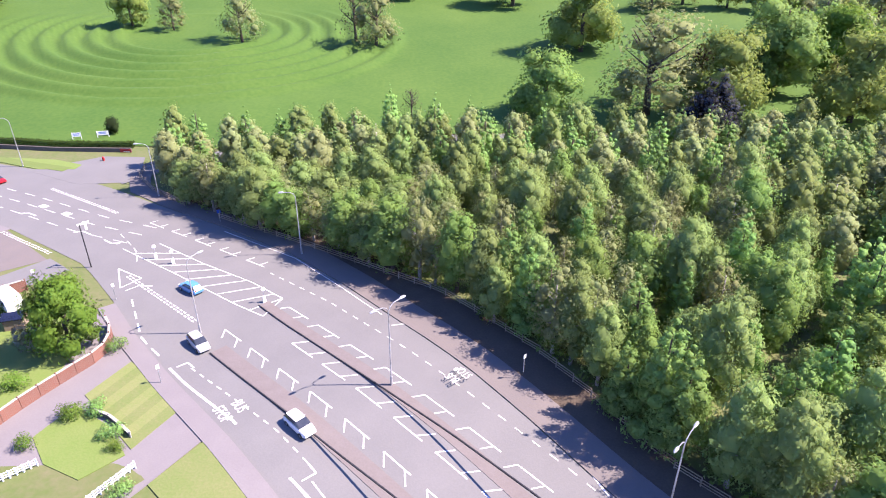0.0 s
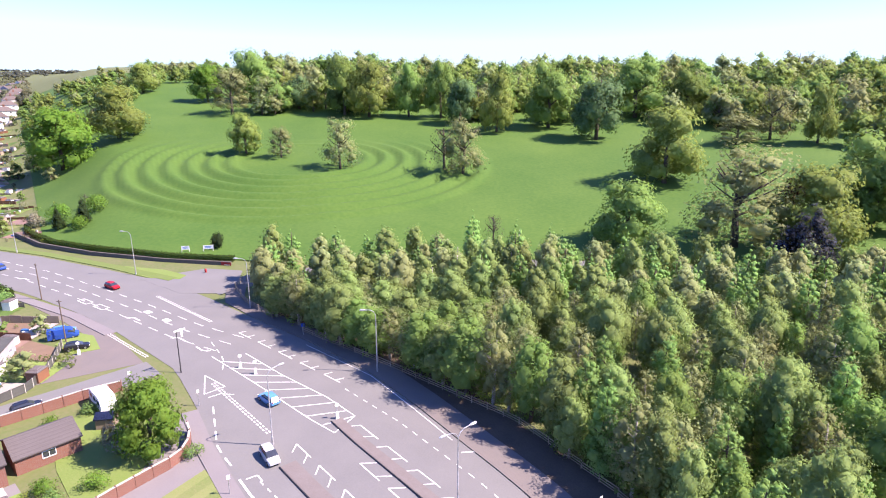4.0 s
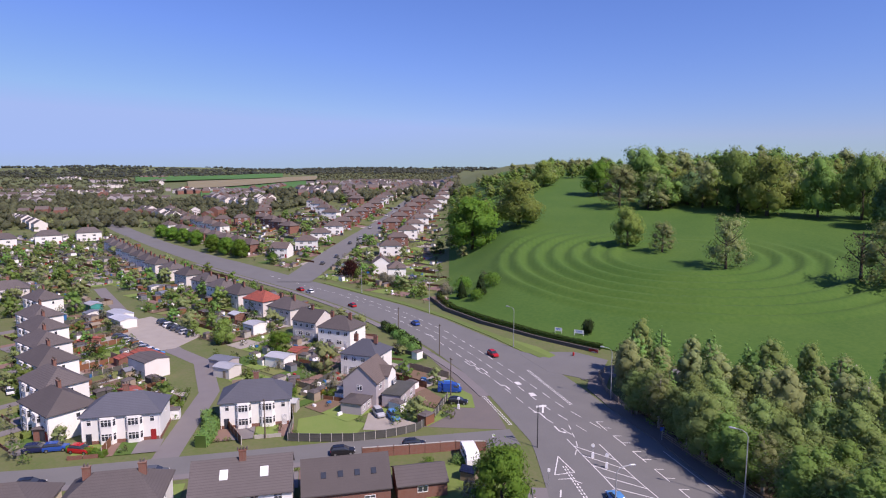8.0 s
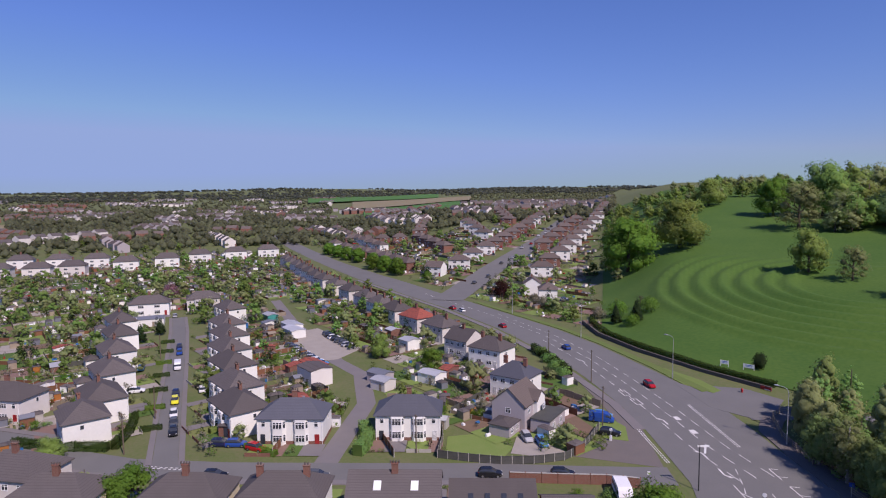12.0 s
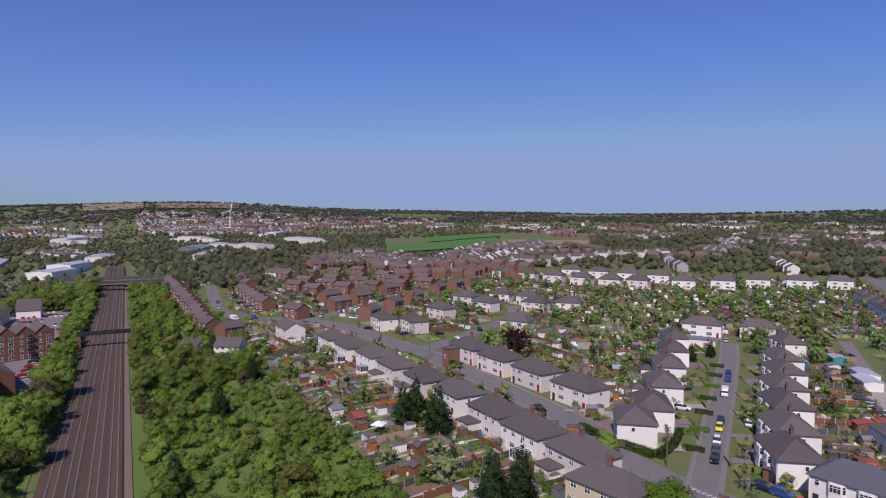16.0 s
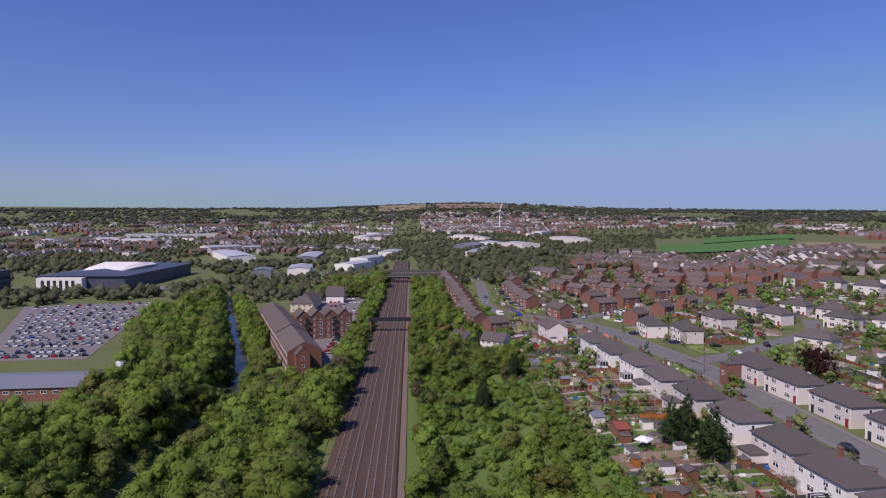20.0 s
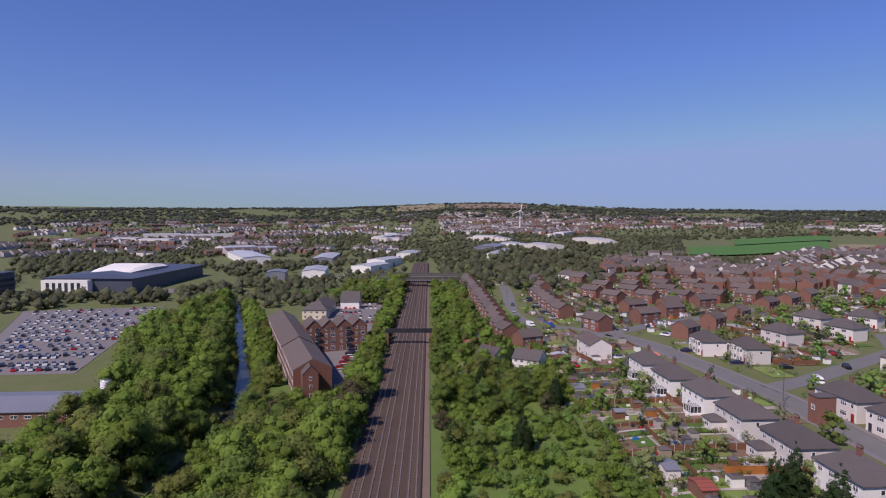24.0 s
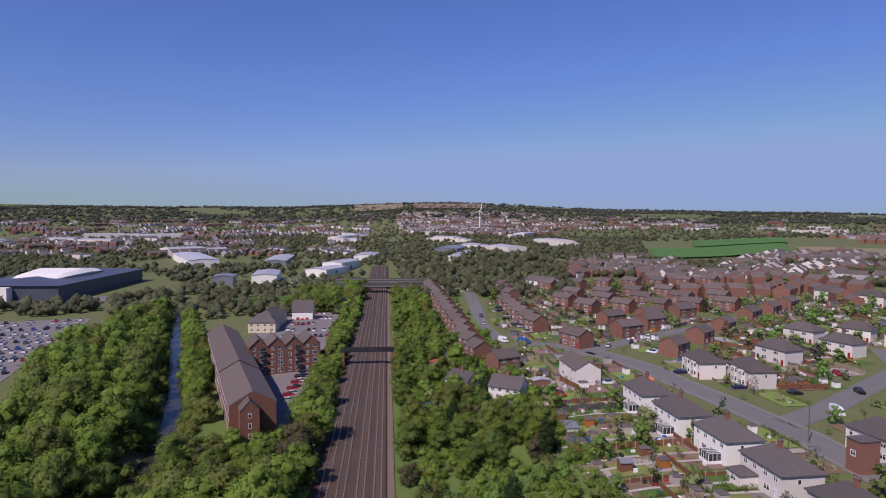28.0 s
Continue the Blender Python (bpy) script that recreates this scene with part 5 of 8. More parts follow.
MED_A = [(-30, 73.4), (-25.3, 69.2), (-10.4, 56.9), (-1.5, 49.4), (7.2, 41.4), (22, 27), (40, 6)]
MED_B = [(-32.6, 61.9), (-27.6, 57.8), (-19.3, 51.2), (-12.8, 45.8), (-6.4, 40.7), (8, 27.5), (24, 9)]
for _line, _w in ((MED_A, 1.7), (MED_B, 2.3)):
    raised(_line, _w, 0.0, 0.11, "median", M_MEDIAN, "pale raised central strip of concrete pavers")
    for _i in range(int(length(_line) / 2.4)):
        _a, _b = along(_line, _i * 2.4 / length(_line)), along(_line, (_i * 2.4 + 2.37) / length(_line))
        _me = Mesh()
        _u = Vector((_b[0] - _a[0], _b[1] - _a[1]))
        _me.box((_a[0] + _b[0]) / 2, (_a[1] + _b[1]) / 2, 0.02, _u.length, 0.13, 0.2, 0, math.degrees(math.atan2(_u.y, _u.x)), 0.98)
        part("kerb_stone", _me, M_DARKM, bpy.data.objects["median"] if _line is MED_A else bpy.data.objects["median.001"], "dark kerb stone")


def brackets(line, off, reach, n, pitch=7.35, start=1.0, run=5.0):
    """Bracket marks beside a strip; off: metres to the left of the line, ticks reach back by `reach`."""
    total = length(line)
    out, back = shifted(line, off), shifted(line, off - reach)
    for i in range(n):
        t0, t1 = (start + i * pitch) / total, (start + i * pitch + run) / total
        mark([along(out, t0), along(out, t1)], 0.17)
        for t in (t0, t0 + (t1 - t0) * 0.72):
            mark([along(back, t + 0.4 / total), along(out, t)], 0.17, 0.089)


def comb(a, b, n, run, tick):
    """n marks at even steps from a to b: a stroke along the road and two ticks towards the strip."""
    u = Vector((b[0] - a[0], b[1] - a[1])).normalized()
    for i in range(n):
        x, y = blend(a[0], b[0], i / (n - 1)), blend(a[1], b[1], i / (n - 1))
        mark([(x, y), (x + u.x * run, y + u.y * run)], 0.17)
        for k in (0.0, run * 0.78):
            mark([(x + u.x * k, y + u.y * k), (x + u.x * k + tick[0], y + u.y * k + tick[1])], 0.17, 0.089)


comb((-32.6, 67.2), (-3.6, 43.5), 7, 4.0, (0.25, -1.95))
comb((1.1, 39.3), (22, 20), 5, 4.0, (0.25, -1.95))
comb((-25.5, 73.2), (5.7, 47.5), 7, 4.5, (-1.5, -0.5))
comb((10.3, 43.2), (28, 25), 4, 4.5, (-1.5, -0.5))
comb((-22.8, 64.6), (1.9, 43.9), 6, 4.5, (2.1, 0.5))
comb((6.6, 39.6), (24, 21), 4, 4.5, (2.1, 0.5))
brackets([(-60, 101), (-49, 94.5), (-33, 85), (-27, 80.5)], 0.0, -1.4, 5, pitch=6.6, start=1.0, run=4.2)
dashes([(-31.3, 83), (-20.4, 75.2), (-7.6, 64.2), (2.9, 54.8), (11.1, 47.6), (24, 35)], 1.1, 1.3)
mark([(-10.3, 69.4), (-7.4, 70.2), (-1.9, 64.2), (4.9, 57.3), (10.6, 50.7), (13.3, 47.3), (14.8, 44.7)], 0.2)
mark([(-44, 97.6), (-28.6, 88.1), (-19.6, 79.6), (-12, 72)], 0.12)
# bus bay on the near side
mark([(-36.4, 58.7), (-33.8, 56.4), (-31.9, 54.9), (-25.4, 50.1), (-16.7, 42.7), (-13.8, 40.2)], 0.3)
mark([(-35.6, 58.9), (-34.6, 59.9), (-33.4, 58.9)], 0.2)
dashes([(-33.7, 58.8), (-20.2, 49), (-15.8, 45)], 0.9, 0.9, 0.16)
mark([(-15.8, 45), (-14.8, 44), (-16, 42.9)], 0.2)
dashes([(-49, 74), (-42.8, 64.5), (-36.9, 59.4)], 2.2, 1.4, 0.24)
dashes([(-15, 43), (-4, 31.8)], 2.4, 1.6, 0.16)
# hatched island
_hl, _hr = [(-58.6, 89.8), (-46.8, 82.4), (-33.5, 73.6), (-28.5, 70.7)], [(-53.4, 92.2), (-43.4, 85.7), (-33.1, 79.9), (-27.1, 75.5)]
mark(_hl, 0.16)
mark(_hr, 0.16)
mark([(-27.1, 75.5), (-28.5, 70.7)], 0.16)
for _i in range(9):
    mark([along(_hl, 0.08 + _i * 0.105), along(_hr, min(1, 0.2 + _i * 0.105))], 0.2, 0.089)
# give-way lines
for _ln in ([(-53.2, 80.6), (-37, 68.3)], [(-88, 116), (-67.3, 104.2)], [(-86.3, 96.4), (-69.7, 87.2)]):
    dashes(_ln, 0.6, 0.35, 0.22)
    dashes(shifted(_ln, 0.45), 0.6, 0.35, 0.22)
mark([(-55.8, 83), (-52.4, 77.2)], 0.18)
mark([(-52.4, 77.2), (-50.6, 80.2), (-55.8, 83)], 0.18)
mark([(-51.2, 76.4), (-50.0, 77.9), (-47.8, 78.0)], 0.18)
dashes([(-62, 95.4), (-56, 89.3), (-53.4, 84.3)], 2.0, 1.6, 0.14)
dashes([(-119.6, 3.6), (-112.5, 12.6)], 0.6, 0.4, 0.25)
dashes([(-120.0, 4.0), (-112.9, 13.0)], 0.6, 0.4, 0.25)
# lane lines
_c1 = [(-58, 95.3), (-70, 99.5), (-89, 108.6), (-106.7, 116.2), (-128, 124.6), (-156, 132.5), (-200, 138.5), (-260, 140.5)]
_c2 = shifted(_c1[:7], 3.4)
dashes(_c1, 3.2, 2.6, 0.16)
dashes(shifted(_c1[:7], -3.3), 3.2, 2.6, 0.16)
dashes(shifted(_c1[:6], 3.4), 3.2, 2.6, 0.16)
dashes([(-76, 103.2), (-90, 110.2)], 2.0, 5.5, 1.2)
for _x, _y in ((-101.5, 110.2), (-95.5, 107.8)):
    _e = Vector((-0.92, 0.4)) * 1.9
    _f = Vector((0.4, 0.92)) * 0.75
    _c = [(_x + s * _e.x + q * _f.x, _y + s * _e.y + q * _f.y) for s, q in ((-1, -1), (1, -1), (1, 1), (-1, 1), (-1, -1))]
    mark(_c, 0.2)


def arrow(x, y, turn):
    """A painted turning arrow."""
    me = Mesh()
    c, s = math.cos(radians(turn)), math.sin(radians(turn))
    for poly in ([(-2, -0.15), (0.6, -0.15), (0.6, 0.15), (-2, 0.15)], [(0.6, -0.15), (1.2, 0.5), (1.0, 0.75), (0.35, 0.15)], [(0.7, 0.75), (1.35, 0.25), (1.6, 1.15)]):
        me.face([(x + a * c - b * s, y + a * s + b * c, 0.088) for a, b in poly])
    part("road_marking", me, M_LINE, ROAD, "painted white turning arrow")


arrow(-69, 96.0, 152)
arrow(-84, 103.4, 152)
arrow(-62, 92.0, -32)
arrow(-128, 121.5, 158)


def road_text(words, x, y, size, turn):
    for i, w in enumerate(words):
        cu = bpy.data.curves.new("road_text", "FONT")
        cu.body, cu.size, cu.align_x, cu.extrude = w, size, "CENTER", 0.002
        tmp = bpy.data.objects.new("road_text", cu)
        me = bpy.data.meshes.new_from_object(tmp)
        bpy.data.objects.remove(tmp)
        me.materials.append(M_LINE)
        c, s = math.cos(radians(turn)), math.sin(radians(turn))
        ob = part("road_text", me, None, ROAD, "white painted bus stop lettering")
        ob.matrix_basis = pose(x + s * i * size * 1.5, y - c * i * size * 1.5, 0.092, 0, 0, turn) @ Matrix.Diagonal((0.9, 1.45, 1, 1))


road_text(("BUS", "STOP"), -1.2, 59.0, 1.15, 133)
road_text(("BUS", "STOP"), -25.9, 52.0, 1.35, -46)

# pavements
# tree shade and brown litter put into the asphalt colour beside the wood
M_FOOT = material("dark_footway", (0.13, 0.12, 0.115), 0.9, (0.17, 0.145, 0.13), 0.25, 5.0, 0.9, bump=0.3)
raised(MAIN_R[:10] + [(-71, 115.6), (-76, 126)], -0.1, 4.4, 0.17, "pavement", M_FOOT,
       "grey asphalt footway under the trees")
M_LITTER = material("leaf_litter", (0.075, 0.055, 0.04), 0.95, (0.11, 0.085, 0.06), 0.4, 4.0, 0.9, bump=0.6)
raised(MAIN_R[1:10], -4.45, 9.5, 0.1, "verge", M_LITTER, "brown leaf litter below the trees at the fence")
raised([(4, 17), (-10, 33), (-17, 40.2), (-25.2, 47.9), (-35, 56.6), (-43.7, 65), (-50.8, 72.8)], 2.3, 0.0, 0.17, "pavement", M_PAVE, "grey asphalt footway beside the lawns")
raised([(-83, 96.4), (-97.2, 103.4), (-119, 111), (-143, 118), (-177, 125), (-219, 129.5), (-320, 132)], 2.2, 0.0, 0.17, "pavement", M_PAVE, "grey footway beside the main road")
raised([(-92, 126.5), (-114, 133), (-140, 140), (-164, 144), (-194, 146), (-226, 148)], 0.0, 2.6, 0.16, "verge", M_LAWN, "mown grass verge beside the main road")
raised(shifted(STREET, 2.25), 1.1, 0.0, 0.16, "pavement", M_PAVE, "grey footway beside the street")
raised(shifted(STREET, -2.25), 0.0, 1.1, 0.16, "pavement", M_PAVE, "grey footway beside the street")
raised(shifted(CROSS[2:], 3.45), 1.6, 0.0, 0.16, "pavement", M_PAVE, "grey footway beside the street")
raised(shifted(CROSS[6:], -3.45), 0.0, 1.6, 0.16, "pavement", M_PAVE, "grey footway beside the street")


def patch(pts, lift, name, mat, label, category="lawn"):
    """A flat plot with a rim."""
    me = Mesh()
    ctr = (sum(p[0] for p in pts) / len(pts), sum(p[1] for p in pts) / len(pts))
    if len(pts) == 4:
        n = 8
        for i in range(n):
            for j in range(n):
                q = [tuple(blend(blend(pts[0][c], pts[1][c], u / n), blend(pts[3][c], pts[2][c], u / n), v / n) for c in (0, 1)) for u, v in ((i, j), (i + 1, j), (i + 1, j + 1), (i, j + 1))]
                me.face([(*p, height(*p) + lift) for p in q], i % 2 if isinstance(mat, list) else 0)
    else:
        me.face([(*p, height(*p) + lift) for p in pts])
    for a, b in zip(pts, pts[1:] + pts[:1]):
        me.face([(*b, height(*b) + lift), (*a, height(*a) + lift), (*a, height(*a) - 0.1), (*b, height(*b) - 0.1)])
    return setting(name, me, mat, label, category)


M_LAWNS = material("mown_stripe", (0.135, 0.19, 0.05), 0.9, (0.2, 0.2, 0.085), 0.3, 4.0, 0.9, bump=0.5)
M_LAWNT = material("mown_stripe_dark", (0.11, 0.165, 0.04), 0.9, (0.175, 0.18, 0.075), 0.3, 4.0, 0.9, bump=0.5)
patch([(-41.7, 59.7), (-31.8, 52.0), (-34.4, 45.4), (-43.9, 53.3)][::-1], 0.12, "lawn", [M_LAWNS, M_LAWNT], "yellow-green striped corner lawn")
patch([(-26.8, 47.8), (-16.8, 39.9), (-21, 33.6), (-30.5, 41)][::-1], 0.12, "lawn", M_LAWNT, "worn green lawn beside the footway")
patch([(-51, 72), (-44, 64), (-31, 52), (-27, 48.2), (-30.7, 40.8), (-34, 35), (-46, 36), (-52, 46), (-56, 60)][::-1], 0.04, "forecourt", M_PAVE, "pale paved drive and path", "paving")
patch([(-44, 51.6), (-38.5, 48.6), (-34.6, 44.6), (-37.5, 41.2), (-42.2, 43), (-45.6, 46.5)][::-1], 0.09, "lawn", M_LAWN, "small front lawn with flower beds")
patch([(-93, 54.6), (-86, 62), (-90, 68), (-99, 66), (-101, 60)][::-1], 0.09, "lawn", M_LAWN, "yellowing corner lawn behind panel fence")
patch([(-81.5, 72), (-84, 81), (-93, 82), (-94, 72), (-88, 66)][::-1], 0.07, "forecourt", M_GRAVEL, "pale concrete forecourt", "paving")
patch([(-84.5, 82.5), (-89, 88), (-97, 90), (-96, 83)][::-1], 0.06, "border", M_SOIL, "bare brown planting bed", "soil")
patch([(-84, 86), (-80.5, 89), (-86, 94), (-92, 95), (-90, 89)][::-1], 0.11, "lawn", M_LAWN, "small green verge at the corner")
patch([(-90, 128), (-98, 127.6), (-112, 132.4), (-110, 135), (-98, 134), (-90, 131)][::-1], 0.14, "lawn", M_LAWN, "bright green traffic island lawn")
patch([(-56, 74), (-50.5, 66), (-49.5, 58), (-52, 50), (-60, 56), (-66, 62), (-68, 71)][::-1], 0.08, "lawn", M_LAWN, "walled garden lawn")


patch([(-117, 108.5), (-96.5, 103), (-83, 95.8), (-69, 85.4), (-81, 75), (-83.5, 83), (-86, 93), (-97, 99)], 0.045, "forecourt", M_FOOT, "grey tarmac footway round the corner", "paving")
patch([(-100, 126.5), (-88, 137), (-78, 137), (-72, 121), (-84, 119)][::-1], 0.08, "forecourt", M_ASPHALT, "grey tarmac mouth of the park drive", "paving")


# ---- posts, walls and fences ----
def lamp_post(x, y, turn, h=10.4, arms=1, dark=False):
    t = thing("street_lamp", "tall grey steel street lamp with curved arm" if not dark else "dark timber pole beside the road", "street lamp", pose(x, y, height(x, y), 0, 0, turn), "street lamps")
    mat = M_STEEL if not dark else M_WOODPOLE
    part("pole", Mesh().tube([(0, 0, -0.2), (0, 0, 1.4), (0, 0, 1.45), (0, 0, h)], [0.15, 0.15, 0.1, 0.065], 8), mat, t)
    for s in ((1,) if arms == 1 else (1, -1)):
        pts = [(0, 0, h - 0.05), (0.25 * s, 0, h + 0.5), (0.8 * s, 0, h + 0.85), (1.7 * s, 0, h + 0.95)]
        part("arm", Mesh().tube(pts, 0.05, 6), mat, t)
        head = Mesh().tube([(1.6 * s, 0, h + 0.93), (1.9 * s, 0, h + 0.96), (2.4 * s, 0, h + 0.97), (2.6 * s, 0, h + 0.95)], [0.07, 0.16, 0.15, 0.05], 7)
        part("lamp_head", head, M_STEEL, t, "pale lamp head")
    return t


lamp_post(-63.4, 113.2, 200)
lamp_post(-27.9, 89.6, 200)
lamp_post(-103, 123.4 + 6, 190)
lamp_post(-35.6, 66.3, 55)
lamp_post(-8.8, 57.3, 48, arms=2)
lamp_post(19.8, 42.1, 230, arms=2)
lamp_post(38, 8, 48, arms=2)
lamp_post(-150, 141.5, 190)
lamp_post(-195, 146.5, 185)
for _x, _y, _h in ((-89, 90.5, 8.5), (-112, 109.5, 8.5), (-137, 116.5, 8.0), (-97.5, 51, 7.5), (-126, 3.5, 8), (-170.2, -71.4, 8.5), (-198.3, -72.9, 8.5), (-143, 10.5, 7.5), (-197, 17, 7.5)):
    _t = thing("telegraph_pole", "brown timber telegraph pole beside the street", "pole", pose(_x, _y, height(_x, _y)), "poles")
    part("pole", Mesh().tube([(0, 0, -0.2), (0, 0, _h)], [0.14, 0.1], 7), M_WOODPOLE, _t)
    part("crossarm", Mesh().box(0, 0, _h - 0.35, 1.1, 0.09, 0.09), M_WOODPOLE, _t)
_t = thing("road_sign", "dark post with white T-shaped sign", "road sign", pose(-60.4, 83.3, 0.1, 0, 0, 60))
part("pole", Mesh().tube([(0, 0, -0.1), (0, 0, 7.6)], [0.1, 0.08], 7), M_DARKM, _t)
part("sign_board", Mesh().box(0.6, 0, 7.3, 1.9, 0.08, 0.3).box(0.9, 0, 6.2, 0.35, 0.08, 1.1), M_FRAME, _t)
for _x, _y in ((-51.4, 86.8), (-47.8, 85.2), (-29.4, 74.4), (-82.5, 86.2)):
    _t = thing("bollard", "white traffic bollard on the island", "bollard", pose(_x, _y, 0.06, 0, 0, 30), "bollards")
    part("post", Mesh().tube([(0, 0, 0), (0, 0, 0.9), (0, 0, 2.2)], [0.09, 0.05, 0.05], 7), M_STEEL, _t)
    part("sign_face", Mesh().tube([(0, -0.05, 2.2), (0, 0.03, 2.2)], 0.32, 12), M_FRAME, _t)
    part("base", Mesh().box(0, 0, 0, 0.5, 0.35, 1.0, taper=0.8), M_FRAME, _t)
for _x, _y in ((-36.1, 55.9), (-51.3, 74.0), (7.0, 60.2), (-65.5, 77.4)):
    _t = thing("bus_stop_post", "slim roadside post with small plate", "sign post", pose(_x, _y, 0.1, 0, 0, 45), "posts")
    part("post", Mesh().tube([(0, 0, 0), (0, 0, 2.6)], 0.05, 7), M_STEEL, _t)
    part("plate", Mesh().box(0, -0.06, 2.1, 0.42, 0.04, 0.55), M_FRAME, _t)
_t = thing("blue_sign", "blue rectangular sign on a short post", "road sign", pose(-46.3, 101.6, 0.1, 0, 0, 30))
part("post", Mesh().tube([(0, 0, 0), (0, 0, 2.4)], 0.05, 6), M_STEEL, _t)
part("plate", Mesh().box(0, -0.06, 1.8, 0.7, 0.04, 0.7), M_SIGNB, _t)


def fence(line, kind, label, pitch=2.4, h=1.5, panel=M_TIMBER, post=M_CONC, name="fence", gravel=True):
    """Posts with panels or rails between them."""
    t = thing(name, label, "fence")
    n = max(1, round(length(line) / pitch))
    pts = [along(line, i / n) for i in range(n + 1)]
    pm = Mesh().box(0, 0, -0.2, 0.13, 0.13, h + 0.32, taper=0.92).data("post", post)
    pan = {}
    for i, p in enumerate(pts):
        part("post", pm, None, t, m=pose(*p, height(*p)))
        if i == n:
            break
        q = pts[i + 1]
        l, a = math.dist(p, q), math.degrees(math.atan2(q[1] - p[1], q[0] - p[0]))
        key = round(l, 1)
        if key not in pan:
            b = Mesh()
            if kind == "panel":
                b.box(0, 0, 0.05, l - 0.12, 0.05, h - 0.05)
                for z in (0.1, h * 0.5, h - 0.1):
                    b.box(0, -0.04, z, l - 0.12, 0.04, 0.07)
                b.box(0, 0, h, l - 0.1, 0.1, 0.04)
            elif kind == "wall":
                b.box(0, 0, -0.2, l - 0.1, 0.22, h + 0.1)
                b.box(0, 0, h - 0.1, l - 0.1, 0.3, 0.08, 1)
            else:
                for z in (h * 0.3, h * 0.6, h * 0.92):
                    b.box(0, 0, z, l, 0.05, 0.11)
            pan[key] = b.data("panel", [panel, M_CONC])
        mx, my = (p[0] + q[0]) / 2, (p[1] + q[1]) / 2
        part("rail" if kind == "rails" else "panel", pan[key], None, t, m=pose(mx, my, height(mx, my), 0, 0, a))
    return t


fence([(46, 26), (22.5, 48.5), (9.5, 65), (-4, 78.3), (-27, 92), (-47, 103)], "rails", "weathered timber rail fence at the wood's edge", 3.0, 1.2, M_TIMBERL, M_TIMBERL)
fence([(-56, 108.5), (-66, 116), (-73, 124), (-74, 130), (-70, 134)], "rails", "curved timber fence at the park drive", 1.6, 1.3, M_TIMBERL, M_TIMBERL)
fence([(-52.5, 42), (-50.7, 47.2), (-49.4, 51.6), (-47.4, 56.4), (-45.6, 60.4), (-46.5, 64.5), (-48.8, 67.2)], "wall", "orange brick garden wall with piers", 2.3, 1.7, M_BRICK, M_BRICK, "garden_wall")
fence([(-66, 76), (-69.5, 72.6), (-74, 66), (-79, 59)], "wall", "orange brick garden wall along the street", 2.6, 1.8, M_BRICK, M_BRICK, "garden_wall")
fence([(-105, 61), (-99.5, 58), (-93.6, 53.3), (-89, 57.6), (-84.9, 62.1), (-82, 67.5), (-80.4, 73), (-82, 78), (-84, 82), (-88, 88.5)], "panel", "dark panel fence with concrete posts", 2.0, 1.5, M_DARKP)
fence([(-35.2, 47), (-38.4, 49.4), (-41, 50.4)], "wall", "dark low garden wall", 2.0, 0.8, M_DARKP, M_CONC, "garden_wall")
fence([(-46, 39.5), (-42.6, 42.8)], "rails", "low white picket garden fence", 0.6, 0.9, M_FRAME, M_FRAME)
fence([(-35.5, 37.5), (-32.7, 43)], "rails", "white picket fence by the drive", 0.6, 0.9, M_FRAME, M_FRAME)
fence([(-110.5, 27.5), (-124, 37), (-134, 47)], "panel", "brown timber fence beside the lane", 2.2, 1.6)
fence([(-98, 46.6), (-111, 49), (-120, 58)], "panel", "brown timber fence beside the pair", 2.2, 1.6)


def hedge(line, w, h, label, mat=None, seed=0, name="hedge"):
    """A clipped hedge: a dark body and a skin of leaf clumps."""
    mat = mat or M_HEDGE
    t = thing(name, label, "hedge", None, "hedges")
    n = max(2, int(length(line) / 1.5))
    me = Mesh()
    prev = None
    for i in range(n + 1):
        x, y = along(line, i / n)
        x2, y2 = along(line, min(1, i / n + 0.01))
        x1, y1 = along(line, max(0, i / n - 0.01))
        u = Vector((x2 - x1, y2 - y1)).normalized()
        k = w / 2 * random.uniform(0.8, 0.92)
        z = height(x, y)
        ring = [(x - u.y * k, y + u.x * k, z - 0.1), (x - u.y * k * 0.95, y + u.x * k * 0.95, z + h * 0.9), (x, y, z + h * random.uniform(0.92, 0.98)),
                (x + u.y * k * 0.95, y - u.x * k * 0.95, z + h * 0.9), (x + u.y * k, y - u.x * k, z - 0.1)]
        if prev:
            for a in range(4):
                me.face([prev[a], prev[a + 1], ring[a + 1], ring[a]])
        else:
            me.face(ring)
        prev = ring
    me.face(prev[::-1])
    part("body", me, mat, t)
    count = int(length(line) * (h * 2 + w) * 7)
    rng = np.random.default_rng(seed + count)
    L = []
    for i in range(count):
        s, f = rng.random(), rng.random() * (2 * h + w)
        x, y = along(line, s)
        x2, y2 = along(line, min(1, s + 0.01))
        x1, y1 = along(line, max(0, s - 0.01))
        u = Vector((x2 - x1, y2 - y1)).normalized()
        o, z = (-w / 2, f) if f < h else ((f - h - w / 2, h) if f < h + w else (w / 2, 2 * h + w - f))
        L.append((x - u.y * o, y + u.x * o, height(x, y) + z))
    c = np.array(L)
    nr = rng.normal(size=(count, 3))
    nr /= np.linalg.norm(nr, axis=1)[:, None]
    a = np.cross(nr, rng.normal(size=(count, 3)))
    a /= np.linalg.norm(a, axis=1)[:, None]
    b = np.cross(nr, a)
    s = 0.17 * (0.6 + 0.8 * rng.random(count))[:, None]
    v = np.stack([c - a * s, c - b * s, c + a * s, c + b * s], 1).reshape(-1, 3)
    lm = bpy.data.meshes.new("leaves")
    lm.from_pydata(v.tolist(), [], np.arange(count * 4).reshape(-1, 4).tolist())
    lm.materials.append(mat)
    part("leaves", lm, None, t)
    return t


